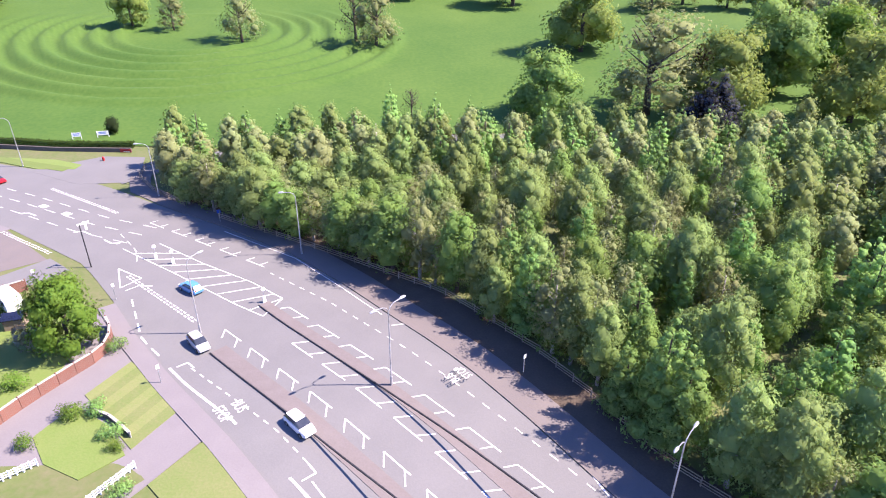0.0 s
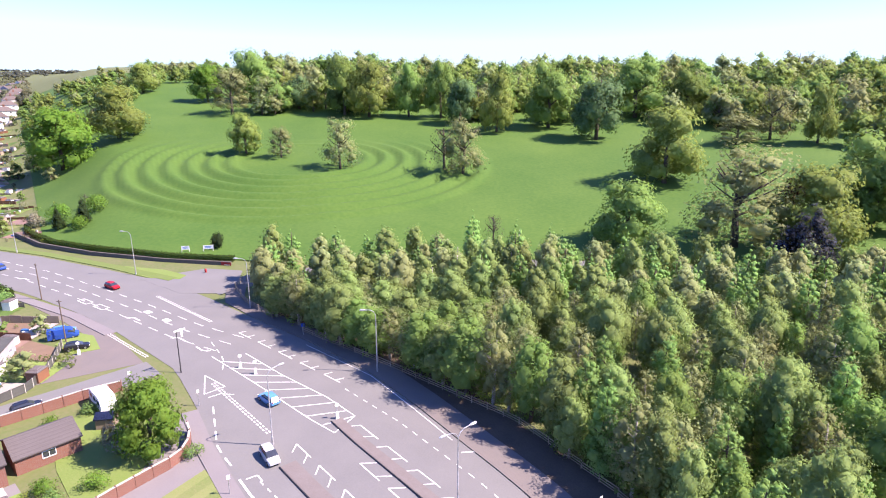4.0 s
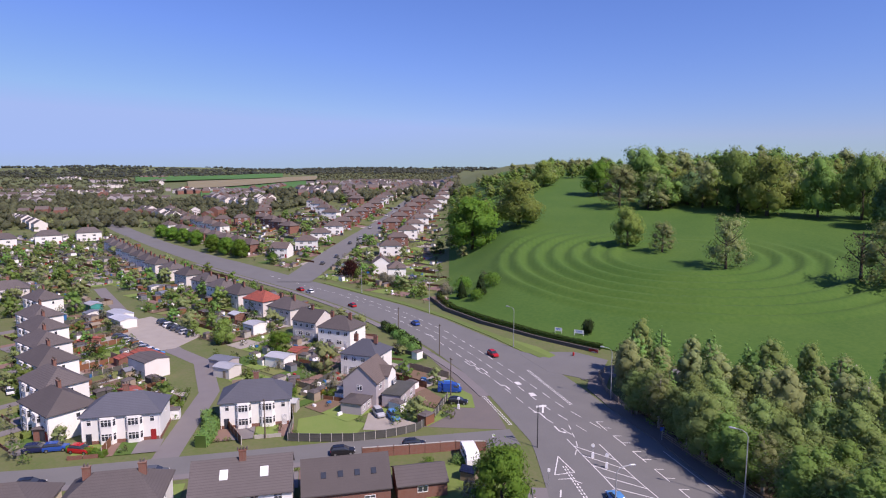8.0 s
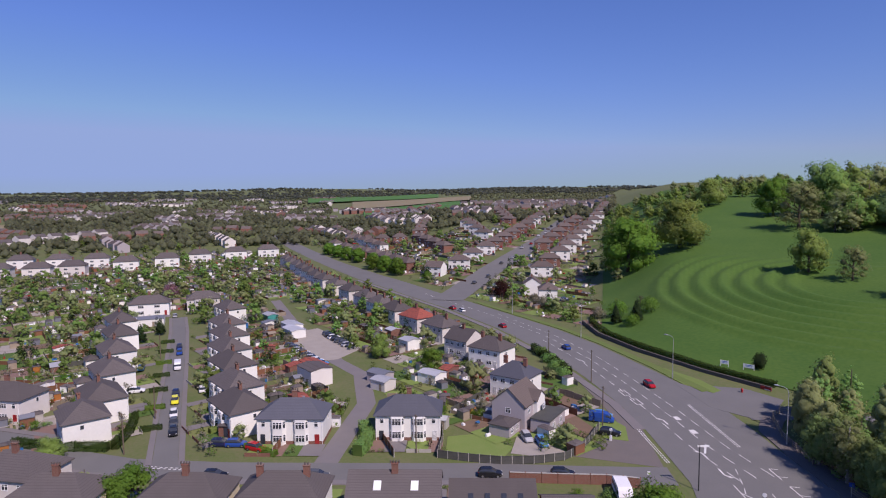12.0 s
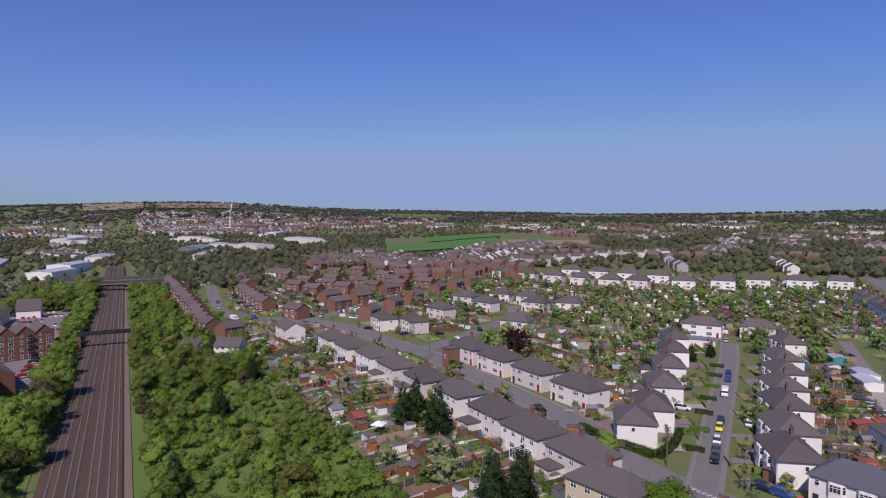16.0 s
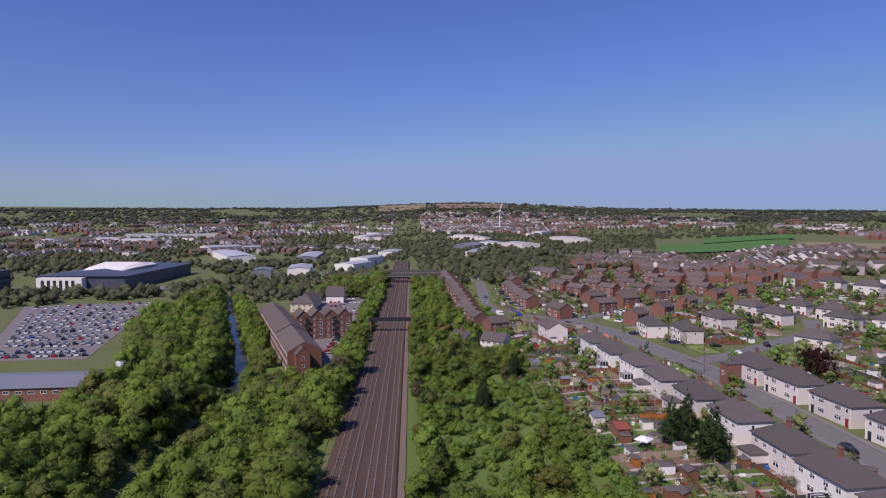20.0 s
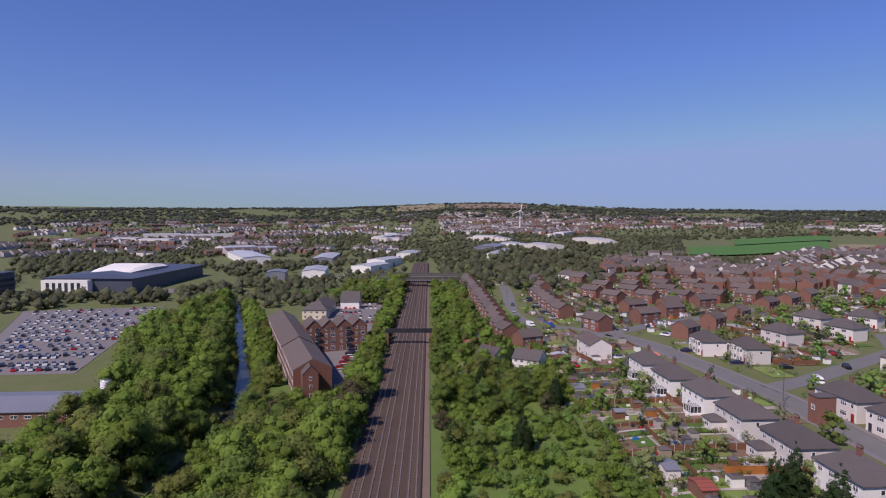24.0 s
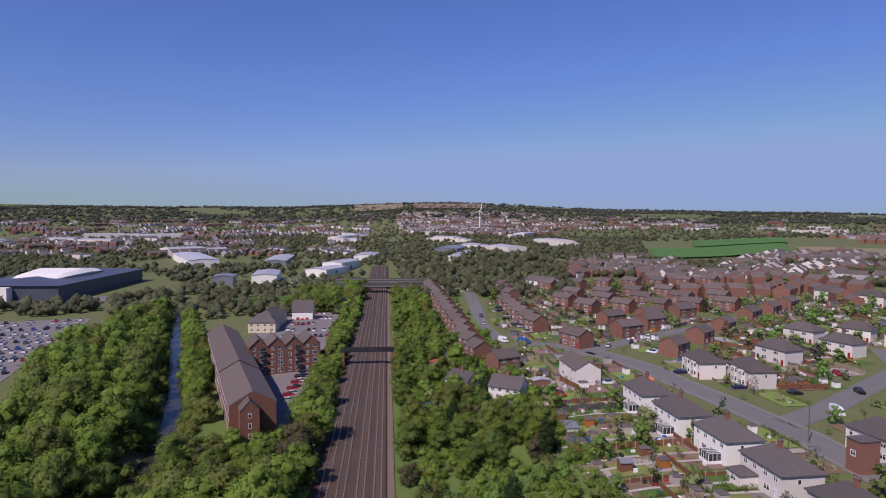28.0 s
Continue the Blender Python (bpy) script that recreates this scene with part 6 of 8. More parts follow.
hedge([(-84, 143.5), (-102, 142.6), (-126, 145.5), (-147, 151), (-164, 160), (-172, 168)], 1.6, 1.5, "long dark clipped hedge above the park wall")
M_STONE = material("dark_stone", (0.13, 0.11, 0.095), 0.9, (0.09, 0.078, 0.068), 0.6, 5.0, 0.9, bump=0.4)
setting("wall_park", Mesh().prism([(-83, 140.6), (-102, 140.2), (-126, 142.6), (-148, 148), (-166, 157.5), (-166.3, 157.1), (-148.2, 147.5), (-126.1, 142.1), (-102, 139.7), (-83, 140.1)][::-1], -0.2, 1.35),
        M_STONE, "low dark stone park wall below a hedge", "wall")
hedge([(-129.5, 1), (-136, -9), (-142, -15)], 1.6, 1.7, "thick clipped hedge round the corner house", seed=2)
hedge([(-129.5, 2), (-137, 5.2), (-146, 6.8)], 1.5, 1.7, "thick clipped hedge beside the street", seed=3)
hedge([(-102, 41), (-106, 45), (-113, 47)], 2.4, 2.4, "tall green hedge beside the lane", M_LEAFD, seed=4)
hedge([(-119, 108.5), (-131, 113), (-145, 117)], 1.8, 2.4, "row of rounded dark hedge bushes", seed=5)
hedge([(-110, 28), (-117, 24)], 1.2, 1.1, "low front garden hedge", M_LEAFG, seed=6)
for _i in range(7):
    _x = -128 - _i * 13.5
    hedge([(_x, 19.2 - (_x + 128) * 0.15), (_x - 1.2, 22.8 - (_x + 128) * 0.15)], 1.3, 1.2, "clipped hedge between two front gardens", (M_LEAFY, M_HEDGE, M_LEAFG)[_i % 3], seed=20 + _i)
    hedge([(_x - 8, 12.4 - (_x + 136) * 0.15), (_x - 8.8, 8.2 - (_x + 136) * 0.15)], 1.2, 1.1, "clipped hedge between two front gardens", (M_HEDGE, M_LEAFG, M_HEDGE)[_i % 3], seed=40 + _i)
for _x, _y, _w in ((-100.5, 147.2, 2.0), (-94.5, 148.8, 2.6)):
    _t = thing("park_sign", "white notice board on two posts on the grass", "sign", pose(_x, _y, height(_x, _y) + 0.2, 0, 0, 20), "park signs")
    part("board", Mesh().box(0, 0, 0.7, _w, 0.08, 1.0), M_FRAME, _t)
    for _s in (-1, 1):
        part("post", Mesh().box(_s * _w / 2, 0, -0.4, 0.12, 0.12, 2.2), M_FRAME, _t)
    part("lettering", Mesh().box(0, -0.05, 1.35, _w * 0.7, 0.02, 0.16).box(0, -0.05, 1.05, _w * 0.6, 0.02, 0.1), M_SIGNB, _t, "blue bars of lettering")
_t = thing("litter_bin", "red bin beside the traffic island", "bin", pose(-86.5, 134, height(-86.5, 134)))
part("body", Mesh().tube([(0, 0, 0), (0, 0, 0.9), (0, 0, 1.15)], [0.22, 0.3, 0.12], 9), M_RED, _t)
_t = thing("banner", "red banner fixed to the park wall", "banner", pose(-84, 139.6, 0.5, 0, 0, -1))
part("cloth", Mesh().box(0, 0, 0, 2.8, 0.05, 0.8), M_RED, _t)
part("lettering", Mesh().box(0.3, -0.04, 0.1, 1.6, 0.02, 0.15), M_FRAME, _t)

# near garden things
plant("fresh", -50.4, 61.6, 0.82, "garden trees", "bushy bright green tree behind a brick wall", tall=1.05)
plant("bare", -55.5, 64.5, 0.75, "garden trees")
plant("blossom", -55, 62, 0.8, "garden trees")
for _k, _x, _y, _s in (("bush", -44.7, 62.2, 0.75), ("shrub", -53, 54, 0.7), ("bush", -55, 50, 0.9), ("shrub", -58, 52, 0.7), ("bush", -41, 50.6, 0.8), ("shrub", -43, 49.6, 0.6),
                       ("bush", -37.5, 47.2, 0.7), ("shrub", -36, 45.3, 0.4), ("bush", -32.6, 39.6, 0.7), ("shrub", -45.3, 45, 0.5), ("bush", -66, 69, 0.8), ("shrub", -69, 65, 0.5), ("bush", -62, 70, 0.7)):
    plant(_k, _x, _y, _s, "garden bushes")
for _x, _y, _s in ((-119.5, 106.5, 1.3), (-125.5, 109.5, 1.35), (-132, 112.5, 1.35), (-139, 115.5, 1.3)):
    plant("bush", _x, _y, _s, "road hedge bushes", "rounded dark clipped bush beside the main road")


def shed(x, y, turn, w, d, h, mat, roof, label, name="shed"):
    t = thing(name, label, "shed", pose(x, y, height(x, y), 0, 0, turn), "sheds")
    part("wall", walls(w, d, h, 0.5, -0.1), mat, t)
    part("roof", gable_roof(w, d, h, 0.5, 0.2, 0.15), roof, t)
    part("door", Mesh().box(w * 0.2, -d / 2 - 0.02, 0, 0.8, 0.05, min(1.85, h - 0.05)), M_TIMBERL, t)
    return t


shed(-61, 66.5, 20, 2.4, 2.0, 1.7, M_TIMBERL, M_PANELS, "small grey shed with dark panel on its roof")
shed(-106, 61.5, 40, 2.6, 2.2, 2.0, M_CONC, M_METALR, "small grey garden shed beside a hedge")

# caravan behind the wall
_t = thing("caravan", "white touring caravan parked behind a brick wall", "caravan", pose(-65.4, 71.2, 0.0, 0, 0, -35))
_b = Mesh()
_prof = [(-2.9, 0.6), (-2.9, 1.6), (-2.5, 2.4), (-1.8, 2.6), (1.8, 2.6), (2.6, 2.3), (2.95, 1.5), (2.95, 0.6)]
_k = len(_b.v)
_b.v += [(x, -1.1, z) for x, z in _prof] + [(x, 1.1, z) for x, z in _prof]
_n = len(_prof)
_b.f += [tuple(range(_n)), tuple(range(2 * _n - 1, _n - 1, -1))] + [((i + 1) % _n, i, i + _n, (i + 1) % _n + _n) for i in range(_n)]
_b.m = [0] * len(_b.f)
part("body", _b, M_FRAME, _t)
for _x in (-1.7, 0.0, 1.7):
    part("window", Mesh().box(_x, -1.12, 1.4, 1.1, 0.04, 0.65), M_GLASS, _t)
for _s in (-1, 1):
    part("wheel", Mesh().tube([(0, _s * 0.9, 0.35), (0, _s * 1.08, 0.35)], 0.35, 12), M_TYRE, _t)

# brick bungalow with rooflights and its garage
_h = semi(at(-70.5, 49.5, F1 + 180), "brick bungalow with brown tiled roof and rooflights", M_BRICK, M_TILE, w=12.5, d=8.5, eaves=3.2, rise=3.2, kind="gable", bays=False, far=True, stack="none", group="near pairs")
for _i in range(4):
    part("rooflight", Mesh().box(0, 0, 0, 0.75, 0.95, 0.1), M_GLASS, _h, "glass rooflight", m=pose(-4 + _i * 2.4, 2.3, 4.86, -37))
_h = thing("garage", "low brick garage with brown tiled roof", "garage", at(-64.6, 59, F1 + 180), "garages")
part("wall", walls(7.5, 6, 2.4, 1.4), M_BRICK, _h)
part("roof", gable_roof(7.5, 6, 2.4, 1.4), M_TILE, _h)
window(_h, 0, 3, 1.0, 1.6, 1.0, 2, 180, pane=False)

# grey house with red roof at the corner
_h = thing("house", "grey rendered gabled house with brown clay roof and white extension", "house", at(-100.5, 77, -62), "corner house")
part("wall", walls(9, 7.5, 5.2, 3.2), M_GREYR, _h)
part("roof", gable_roof(9, 7.5, 5.2, 3.2), M_TILER, _h)
_g = part("gable_bay", walls(3.0, 4.2, 5.4, 1.6), M_WHITE, _h, "white gabled front bay", m=pose(1.8, -3.2, 0, 0, 0, 90))
part("bay_roof", gable_roof(3.0, 4.2, 5.4, 1.6, 0.2, 0.2), M_TILER, _g)
_e = part("extension", walls(8.5, 4.2, 2.7), M_GREYR, _h, "flat-roofed white extension", m=pose(0.5, -6.8, 0))
part("parapet", Mesh().box(0, 0, 2.7, 8.8, 4.5, 0.18), M_DARKP, _e)
for _x in (-2.2, 1.8):
    window(_e, _x, -2.1, 0.8, 1.5, 1.3, 3, pane=False)
for _x in (-2.4, 1.8):
    window(_h, _x, -5.31 if _x > 0 else -3.75, 3.2, 1.4, 1.3, 3)
_s = part("side_wing", walls(5.0, 4.5, 2.5), M_GREYR, _h, "low grey side wing", m=pose(-7.2, -0.5, 0))
part("side_roof", hip_roof(5.0, 4.5, 2.5, 0.7, 0.25, 1.0), M_TILE, _s)
for _x in (-1.2, 1.2):
    window(_s, _x, -2.25, 0.8, 1.3, 1.2, 3, pane=False)
window(_h, -4.5, 0, 3.2, 1.2, 1.2, 2, -90)
window(_h, -4.5, -1.5, 0.9, 1.2, 1.2, 2, -90)

# brick garage beside the white pair
_h = thing("garage", "small red brick garage with hipped tiled roof", "garage", at(-126, 24, F1 - 5), "garages")
part("wall", walls(4.6, 5.5, 2.5), M_BRICK, _h)
part("roof", hip_roof(4.6, 5.5, 2.5, 1.3, 0.25, 0.6), M_TILE, _h)
part("garage_door", Mesh().box(0, -2.78, 0, 2.4, 0.06, 2.1), M_DOORD, _h)


# ---- greenery of the banks ----
_g = random.Random(11)


def bank_spots(s0, s1, d0, d1, step, keep=lambda s, d: True, size=(0.7, 1.25)):
    out = []
    s = s0
    while s < s1:
        d = d0
        while d < d1:
            ss, dd = s + _g.uniform(-0.45, 0.45) * step, d + _g.uniform(-0.45, 0.45) * step
            if keep(ss, dd):
                out.append((*rail_point(ss, dd), _g.uniform(*size)))
            d += step
        s += step
    return out


def off_mill(s, d):
    """Clear of the mill, its yard and the river."""
    if abs(d - river_off(s)) < 4.4:
        return False
    return not (28 < s < 245 and 12 < d - (6 if s < 60 else 0) and d < river_off(s) - 9) or (s > 60 and d < 15)


def by_mill(s, d):
    """Low growth keeps the mill's end in view."""
    return -8 < s < 34 and 16 < d < 50


_left = bank_spots(-120, 330, 14.5, 36, 6.6, lambda s, d: off_mill(s, d) and not by_mill(s, d) and not 34 < s < 250, (0.85, 1.35))
_left += bank_spots(-120, -8, 36, 45, 6.0, off_mill, (0.6, 0.85))
_left += bank_spots(-100, 250, 40, 150, 6.0, lambda s, d: 4.2 < abs(d - river_off(s)) < 8.5 and _g.random() < 0.85, (0.6, 0.95))
_left += bank_spots(32, 250, 12.5, 21, 5.0, lambda s, d: True, (0.5, 0.8))
_left += bank_spots(-8, 28, 15, 48, 6.0, off_mill, (0.5, 0.8))
_left += bank_spots(46, 235, 40, 132, 6.0, lambda s, d: river_off(s) - 13 < d < river_off(s) - 6, (0.6, 0.95))
_over = bank_spots(-120, 340, 50, 96, 7.8, lambda s, d: d > river_off(s) + 8.5, (0.9, 1.5))
_over += bank_spots(-140, 340, 96, 132, 8.2, lambda s, d: d > river_off(s) + 7 and s > 36 and d < 98 + (s - 40) * 0.42, (0.95, 1.55))
_far = bank_spots(250, 330, 16, 60, 6.5, lambda s, d: abs(d - river_off(s)) > 7)
_right = bank_spots(-130, 120, -44, -11.5, 6.2, lambda s, d: _g.random() < (0.85 if s > -8 else (0.5 if d > -20 else 0.16)) and (d > -36 or s < 20), (0.45, 0.88))
_right += bank_spots(120, 300, -27, -13, 6.2, lambda s, d: True, (0.5, 0.95))
_keys = ("bank", "bankg", "banky", "bankg", "bankg", "banky", "bank", "banko")
for _set, _lab in ((_left + _over, ""), (_right, "")):
    _close = sorted(_set, key=lambda q: abs(rail_coords(q[0], q[1])[0] - 5))[:34]
    for _x, _y, _s in _close:
        plant(_g.choice(_keys), _x, _y, _s, "bank trees")
    _rest = [q for q in _set if q not in _close]
    _away = lambda q: rail_coords(q[0], q[1])[0] > 95
    grove("bank_wood", "dense spring woodland on the railway and river banks", [q for q in _rest if not _away(q)], ["midtree", "midtreeg", "midtreey", "midtreeg"])
    grove("bank_wood", "dense spring woodland along the valley", [q for q in _rest if _away(q)], ["midtree", "midtreeg", "midtreey", "midtreeg"])
grove("bank_wood", "trees along the railway near the bridge", _far, ["midtree", "midtreeg", "midtreey"])
grove("bank_scrub", "low green scrub on the railway bank", bank_spots(-150, 130, -49, -10.5, 3.5, lambda s, d: _g.random() < 0.8, (0.45, 1.25)), ["bankbush", "bankbush", "bankbush", "bankbushd", "bankbusho"], "scrub")
grove("river_scrub", "low green bushes along both river edges", bank_spots(-130, 250, 40, 150, 3.6, lambda s, d: 3.9 < abs(d - river_off(s)) < 11, (0.7, 1.35)), ["bankbush", "bankbushd", "bankbusho"], "scrub")
grove("bank_scrub", "low green scrub beside the tracks", bank_spots(130, 300, -30, -8.8, 3.2, lambda s, d: True, (0.5, 1.0)), ["farshrub", "farshrubd", "farshrubo"], "scrub")
grove("bank_scrub", "low scrub under the river trees", bank_spots(-110, 250, 12, 96, 5.5, off_mill, (0.6, 1.2)), ["farshrub", "farshrubd"], "scrub")
for _s, _d, _k in ((-26.8, -13.5, 0.75), (-31.8, -29, 0.85), (-69, -15.6, 0.8), (-7, -41.4, 0.9), (22, -24, 0.7), (40, -36, 0.8)):
    _x, _y = rail_point(_s, _d)
    plant("conifer", _x, _y, _k, "bank conifers", "dark dense conifer on the railway bank")
for _x, _y, _k in ((-127.7, -45.3, 1.1), (-133.6, -52.9, 0.95), (-131.2, -55.2, 0.85), (-98.4, -20.2, 0.95), (-100.6, -25.6, 0.9)):
    plant("conifer", _x, _y, _k, "garden conifers", "tall dark conifer in a back garden")

grove("wood_floor", "low green undergrowth below the trees", [(x + 1.5, y + 1.5, s) for x, y, s in _near if x < 40] + [(x - 1.2, y + 0.6, s) for x, y, s in _near if x < 40], ["farshrubd", "farshrub"], "undergrowth")

# wood on the hilltop
_sp = []
for _i in range(520):
    _az, _r = _g.uniform(-56, 27), _g.uniform(335, 560)
    if _az > 8 and _r < 360:
        continue
    _sp.append((-_r * math.sin(radians(_az)), _r * math.cos(radians(_az)), _g.uniform(1.4, 2.2)))
for _i in range(110):
    _az, _r = _g.uniform(-56, -22), _g.uniform(215, 340)
    _sp.append((-_r * math.sin(radians(_az)), _r * math.cos(radians(_az)), _g.uniform(1.0, 1.7)))
for _i in range(60):
    _az, _r = _g.uniform(26, 36), _g.uniform(470, 640)
    _sp.append((-_r * math.sin(radians(_az)), _r * math.cos(radians(_az)), _g.uniform(0.9, 1.4)))
for _i in range(70):
    _az, _r = _g.uniform(36.5, 45), _g.uniform(330, 600)
    if _az > 39 or _r > 400:
        _sp.append((-_r * math.sin(radians(_az)), _r * math.cos(radians(_az)), _g.uniform(0.7, 1.15)))
grove("hill_wood", "tall mixed trees in spring leaf along the hilltop", _sp, ["hilltree", "hilltreeg", "hilltreeo", "hilltree"])
for _x, _y, _k, _s in ((-150, 168, "conifer", 0.75), (-156, 164, "conifer", 0.65), (-163, 172, "shrub", 1.8), (-152, 176, "shrub", 1.9), (-168, 168, "blossom", 1.0), (-160, 181, "bare", 0.7), (-148, 163, "shrub", 1.4),
                       (-206, 168, "blossom", 1.2), (-198, 166, "blossom", 1.1), (-229, 166, "copper", 1.15), (-236, 171, "copper", 0.8), (-296, 163, "conifer", 0.7), (-286, 158, "shrub", 1.7)):
    plant(_k, _x, _y, _s, "roadside trees")
for _i in range(6):
    plant("fresh", -318 - _i * 9, 156 + (_i % 2) * 4, 0.9, "avenue trees", "rounded bright green avenue tree beside the main road")
for _i in range(8):
    plant("fresh", -395 - _i * 10, 163 + (_i % 2) * 4, 0.9, "avenue trees", "rounded bright green avenue tree beside the main road")

# ---- gardens ----
_LINES = [MAIN_R, MAIN_L, STREET, CROSS, [(-101, 34), (-128, 54), (-150, 62), (-166, 61), (-226, 66), (-280, 74)],
          [(-236, 140), (-262, 168), (-288, 200), (-318, 242), (-356, 296), (-420, 372), (-505, 470)], [(-207.2, -80.4), (-230.5, -74.1), (-258.6, -69.6), (-297.2, -62.7), (-331.1, -72.3)],
          [(-244.3, -151.3), (-251.6, -168.7), (-242.1, -189.5), (-271.2, -222.6), (-311.2, -256.5), (-359.9, -299.9)], [(-249.9, -154.3), (-282.7, -151.5), (-330, -141), (-387.2, -132.1), (-429.9, -118.8)]]


def seg_dist(x, y, a, b):
    ux, uy = b[0] - a[0], b[1] - a[1]
    t = max(0, min(1, ((x - a[0]) * ux + (y - a[1]) * uy) / (ux * ux + uy * uy)))
    return math.hypot(x - a[0] - t * ux, y - a[1] - t * uy)


_HXY = np.array([(m.translation.x, m.translation.y) for m, w, d in HOUSES])


_WIDE = [([((p[0] + q[0]) / 2, (p[1] + q[1]) / 2) for p, q in ((along(MAIN_R, i / 40), along(MAIN_L, i / 40)) for i in range(41))], 11.5),
         ([(-236, 140), (-262, 168), (-288, 200), (-318, 242), (-356, 296), (-420, 372), (-505, 470), (-560, 530)], 9.5)]


def clear(x, y, house=7.5, road=6.0):
    if any(seg_dist(x, y, a, b) < w for ln, w in _WIDE for a, b in zip(ln, ln[1:])):
        return False
    if np.min(np.hypot(_HXY[:, 0] - x, _HXY[:, 1] - y)) < house:
        return False
    return all(seg_dist(x, y, a, b) > road for ln in _LINES for a, b in zip(ln, ln[1:]))


def run_fence(a, b, h, mat, label, name="fence"):
    """A garden fence in one run, posts and boards together."""
    n = max(1, round(math.dist(a, b) / 2.2))
    me = Mesh()
    ang = math.degrees(math.atan2(b[1] - a[1], b[0] - a[0]))
    l = math.dist(a, b) / n
    for i in range(n):
        x, y = blend(a[0], b[0], (i + 0.5) / n), blend(a[1], b[1], (i + 0.5) / n)
        me.box(x, y, height(x, y), l, 0.07, h, 0, ang)
        x, y = blend(a[0], b[0], i / n), blend(a[1], b[1], i / n)
        me.box(x, y, height(x, y), 0.14, 0.14, h + 0.15, 1, ang)
    return tagged(part(name, me, [mat, M_CONC]), label, "fence", "garden fences", "stuff")


_bushes = 0
_hedges, _extra, _drives = [], [], []
_plots, _runs = {}, {}
M_LAWNY = material("dry_lawn", (0.15, 0.19, 0.05), 0.9, (0.19, 0.19, 0.075), 0.4, 4.0, 0.9, bump=0.5)
M_LAWND = material("long_grass", (0.055, 0.12, 0.02), 0.9, (0.085, 0.14, 0.03), 0.4, 4.0, 0.9, bump=0.6)
M_SETTS = material("brick_paving", (0.24, 0.15, 0.12), 0.85, (0.19, 0.125, 0.105), 0.5, 6.0, 0.9, bump=0.3)
_fmats = ((M_TIMBER, "brown timber garden fence with concrete posts"), (M_TIMBERL, "weathered grey garden fence"), (M_DARKP, "dark garden fence"), (M_TIMBER, "brown timber garden fence"))


def cell(mat, pts):
    """One bed, lawn or terrace of a garden."""
    me = _plots.setdefault(mat.name, (mat, Mesh()))[1]
    lift = _g.uniform(0.07, 0.17)
    n = 2 if math.dist(pts[1], pts[2]) > 7 else 1
    for k in range(n):
        q = [[blend(pts[i][c], pts[j][c], f) for c in (0, 1)] for i, j, f in ((0, 3, k / n), (1, 2, k / n), (1, 2, (k + 1) / n), (0, 3, (k + 1) / n))]
        me.face([(*p, height(*p) + lift) for p in q])


def long_run(a, b, h, mat):
    """A fence or wall run that is joined to the others of its kind."""
    me = _runs.setdefault(mat.name, (mat, Mesh()))[1]
    n = max(1, round(math.dist(a, b) / 2.4))
    ang, l = math.degrees(math.atan2(b[1] - a[1], b[0] - a[0])), math.dist(a, b) / n
    for i in range(n):
        x, y = blend(a[0], b[0], (i + 0.5) / n), blend(a[1], b[1], (i + 0.5) / n)
        me.box(x, y, height(x, y) - 0.1, l * 0.96, 0.09, h * _g.uniform(0.92, 1.05) + 0.1, 0, ang)


_bits = {}


def clutter(mat, x, y, l, w, h, turn, pitched):
    me = _bits.setdefault(mat.name, (mat, Mesh()))[1]
    z = height(x, y)
    me.box(x, y, z, l, w, h, 0, turn, 1.0 if pitched else 0.92)
    if pitched:
        me.box(x, y, z + h, l + 0.2, w + 0.25, 0.35, 1, turn, 0.45)


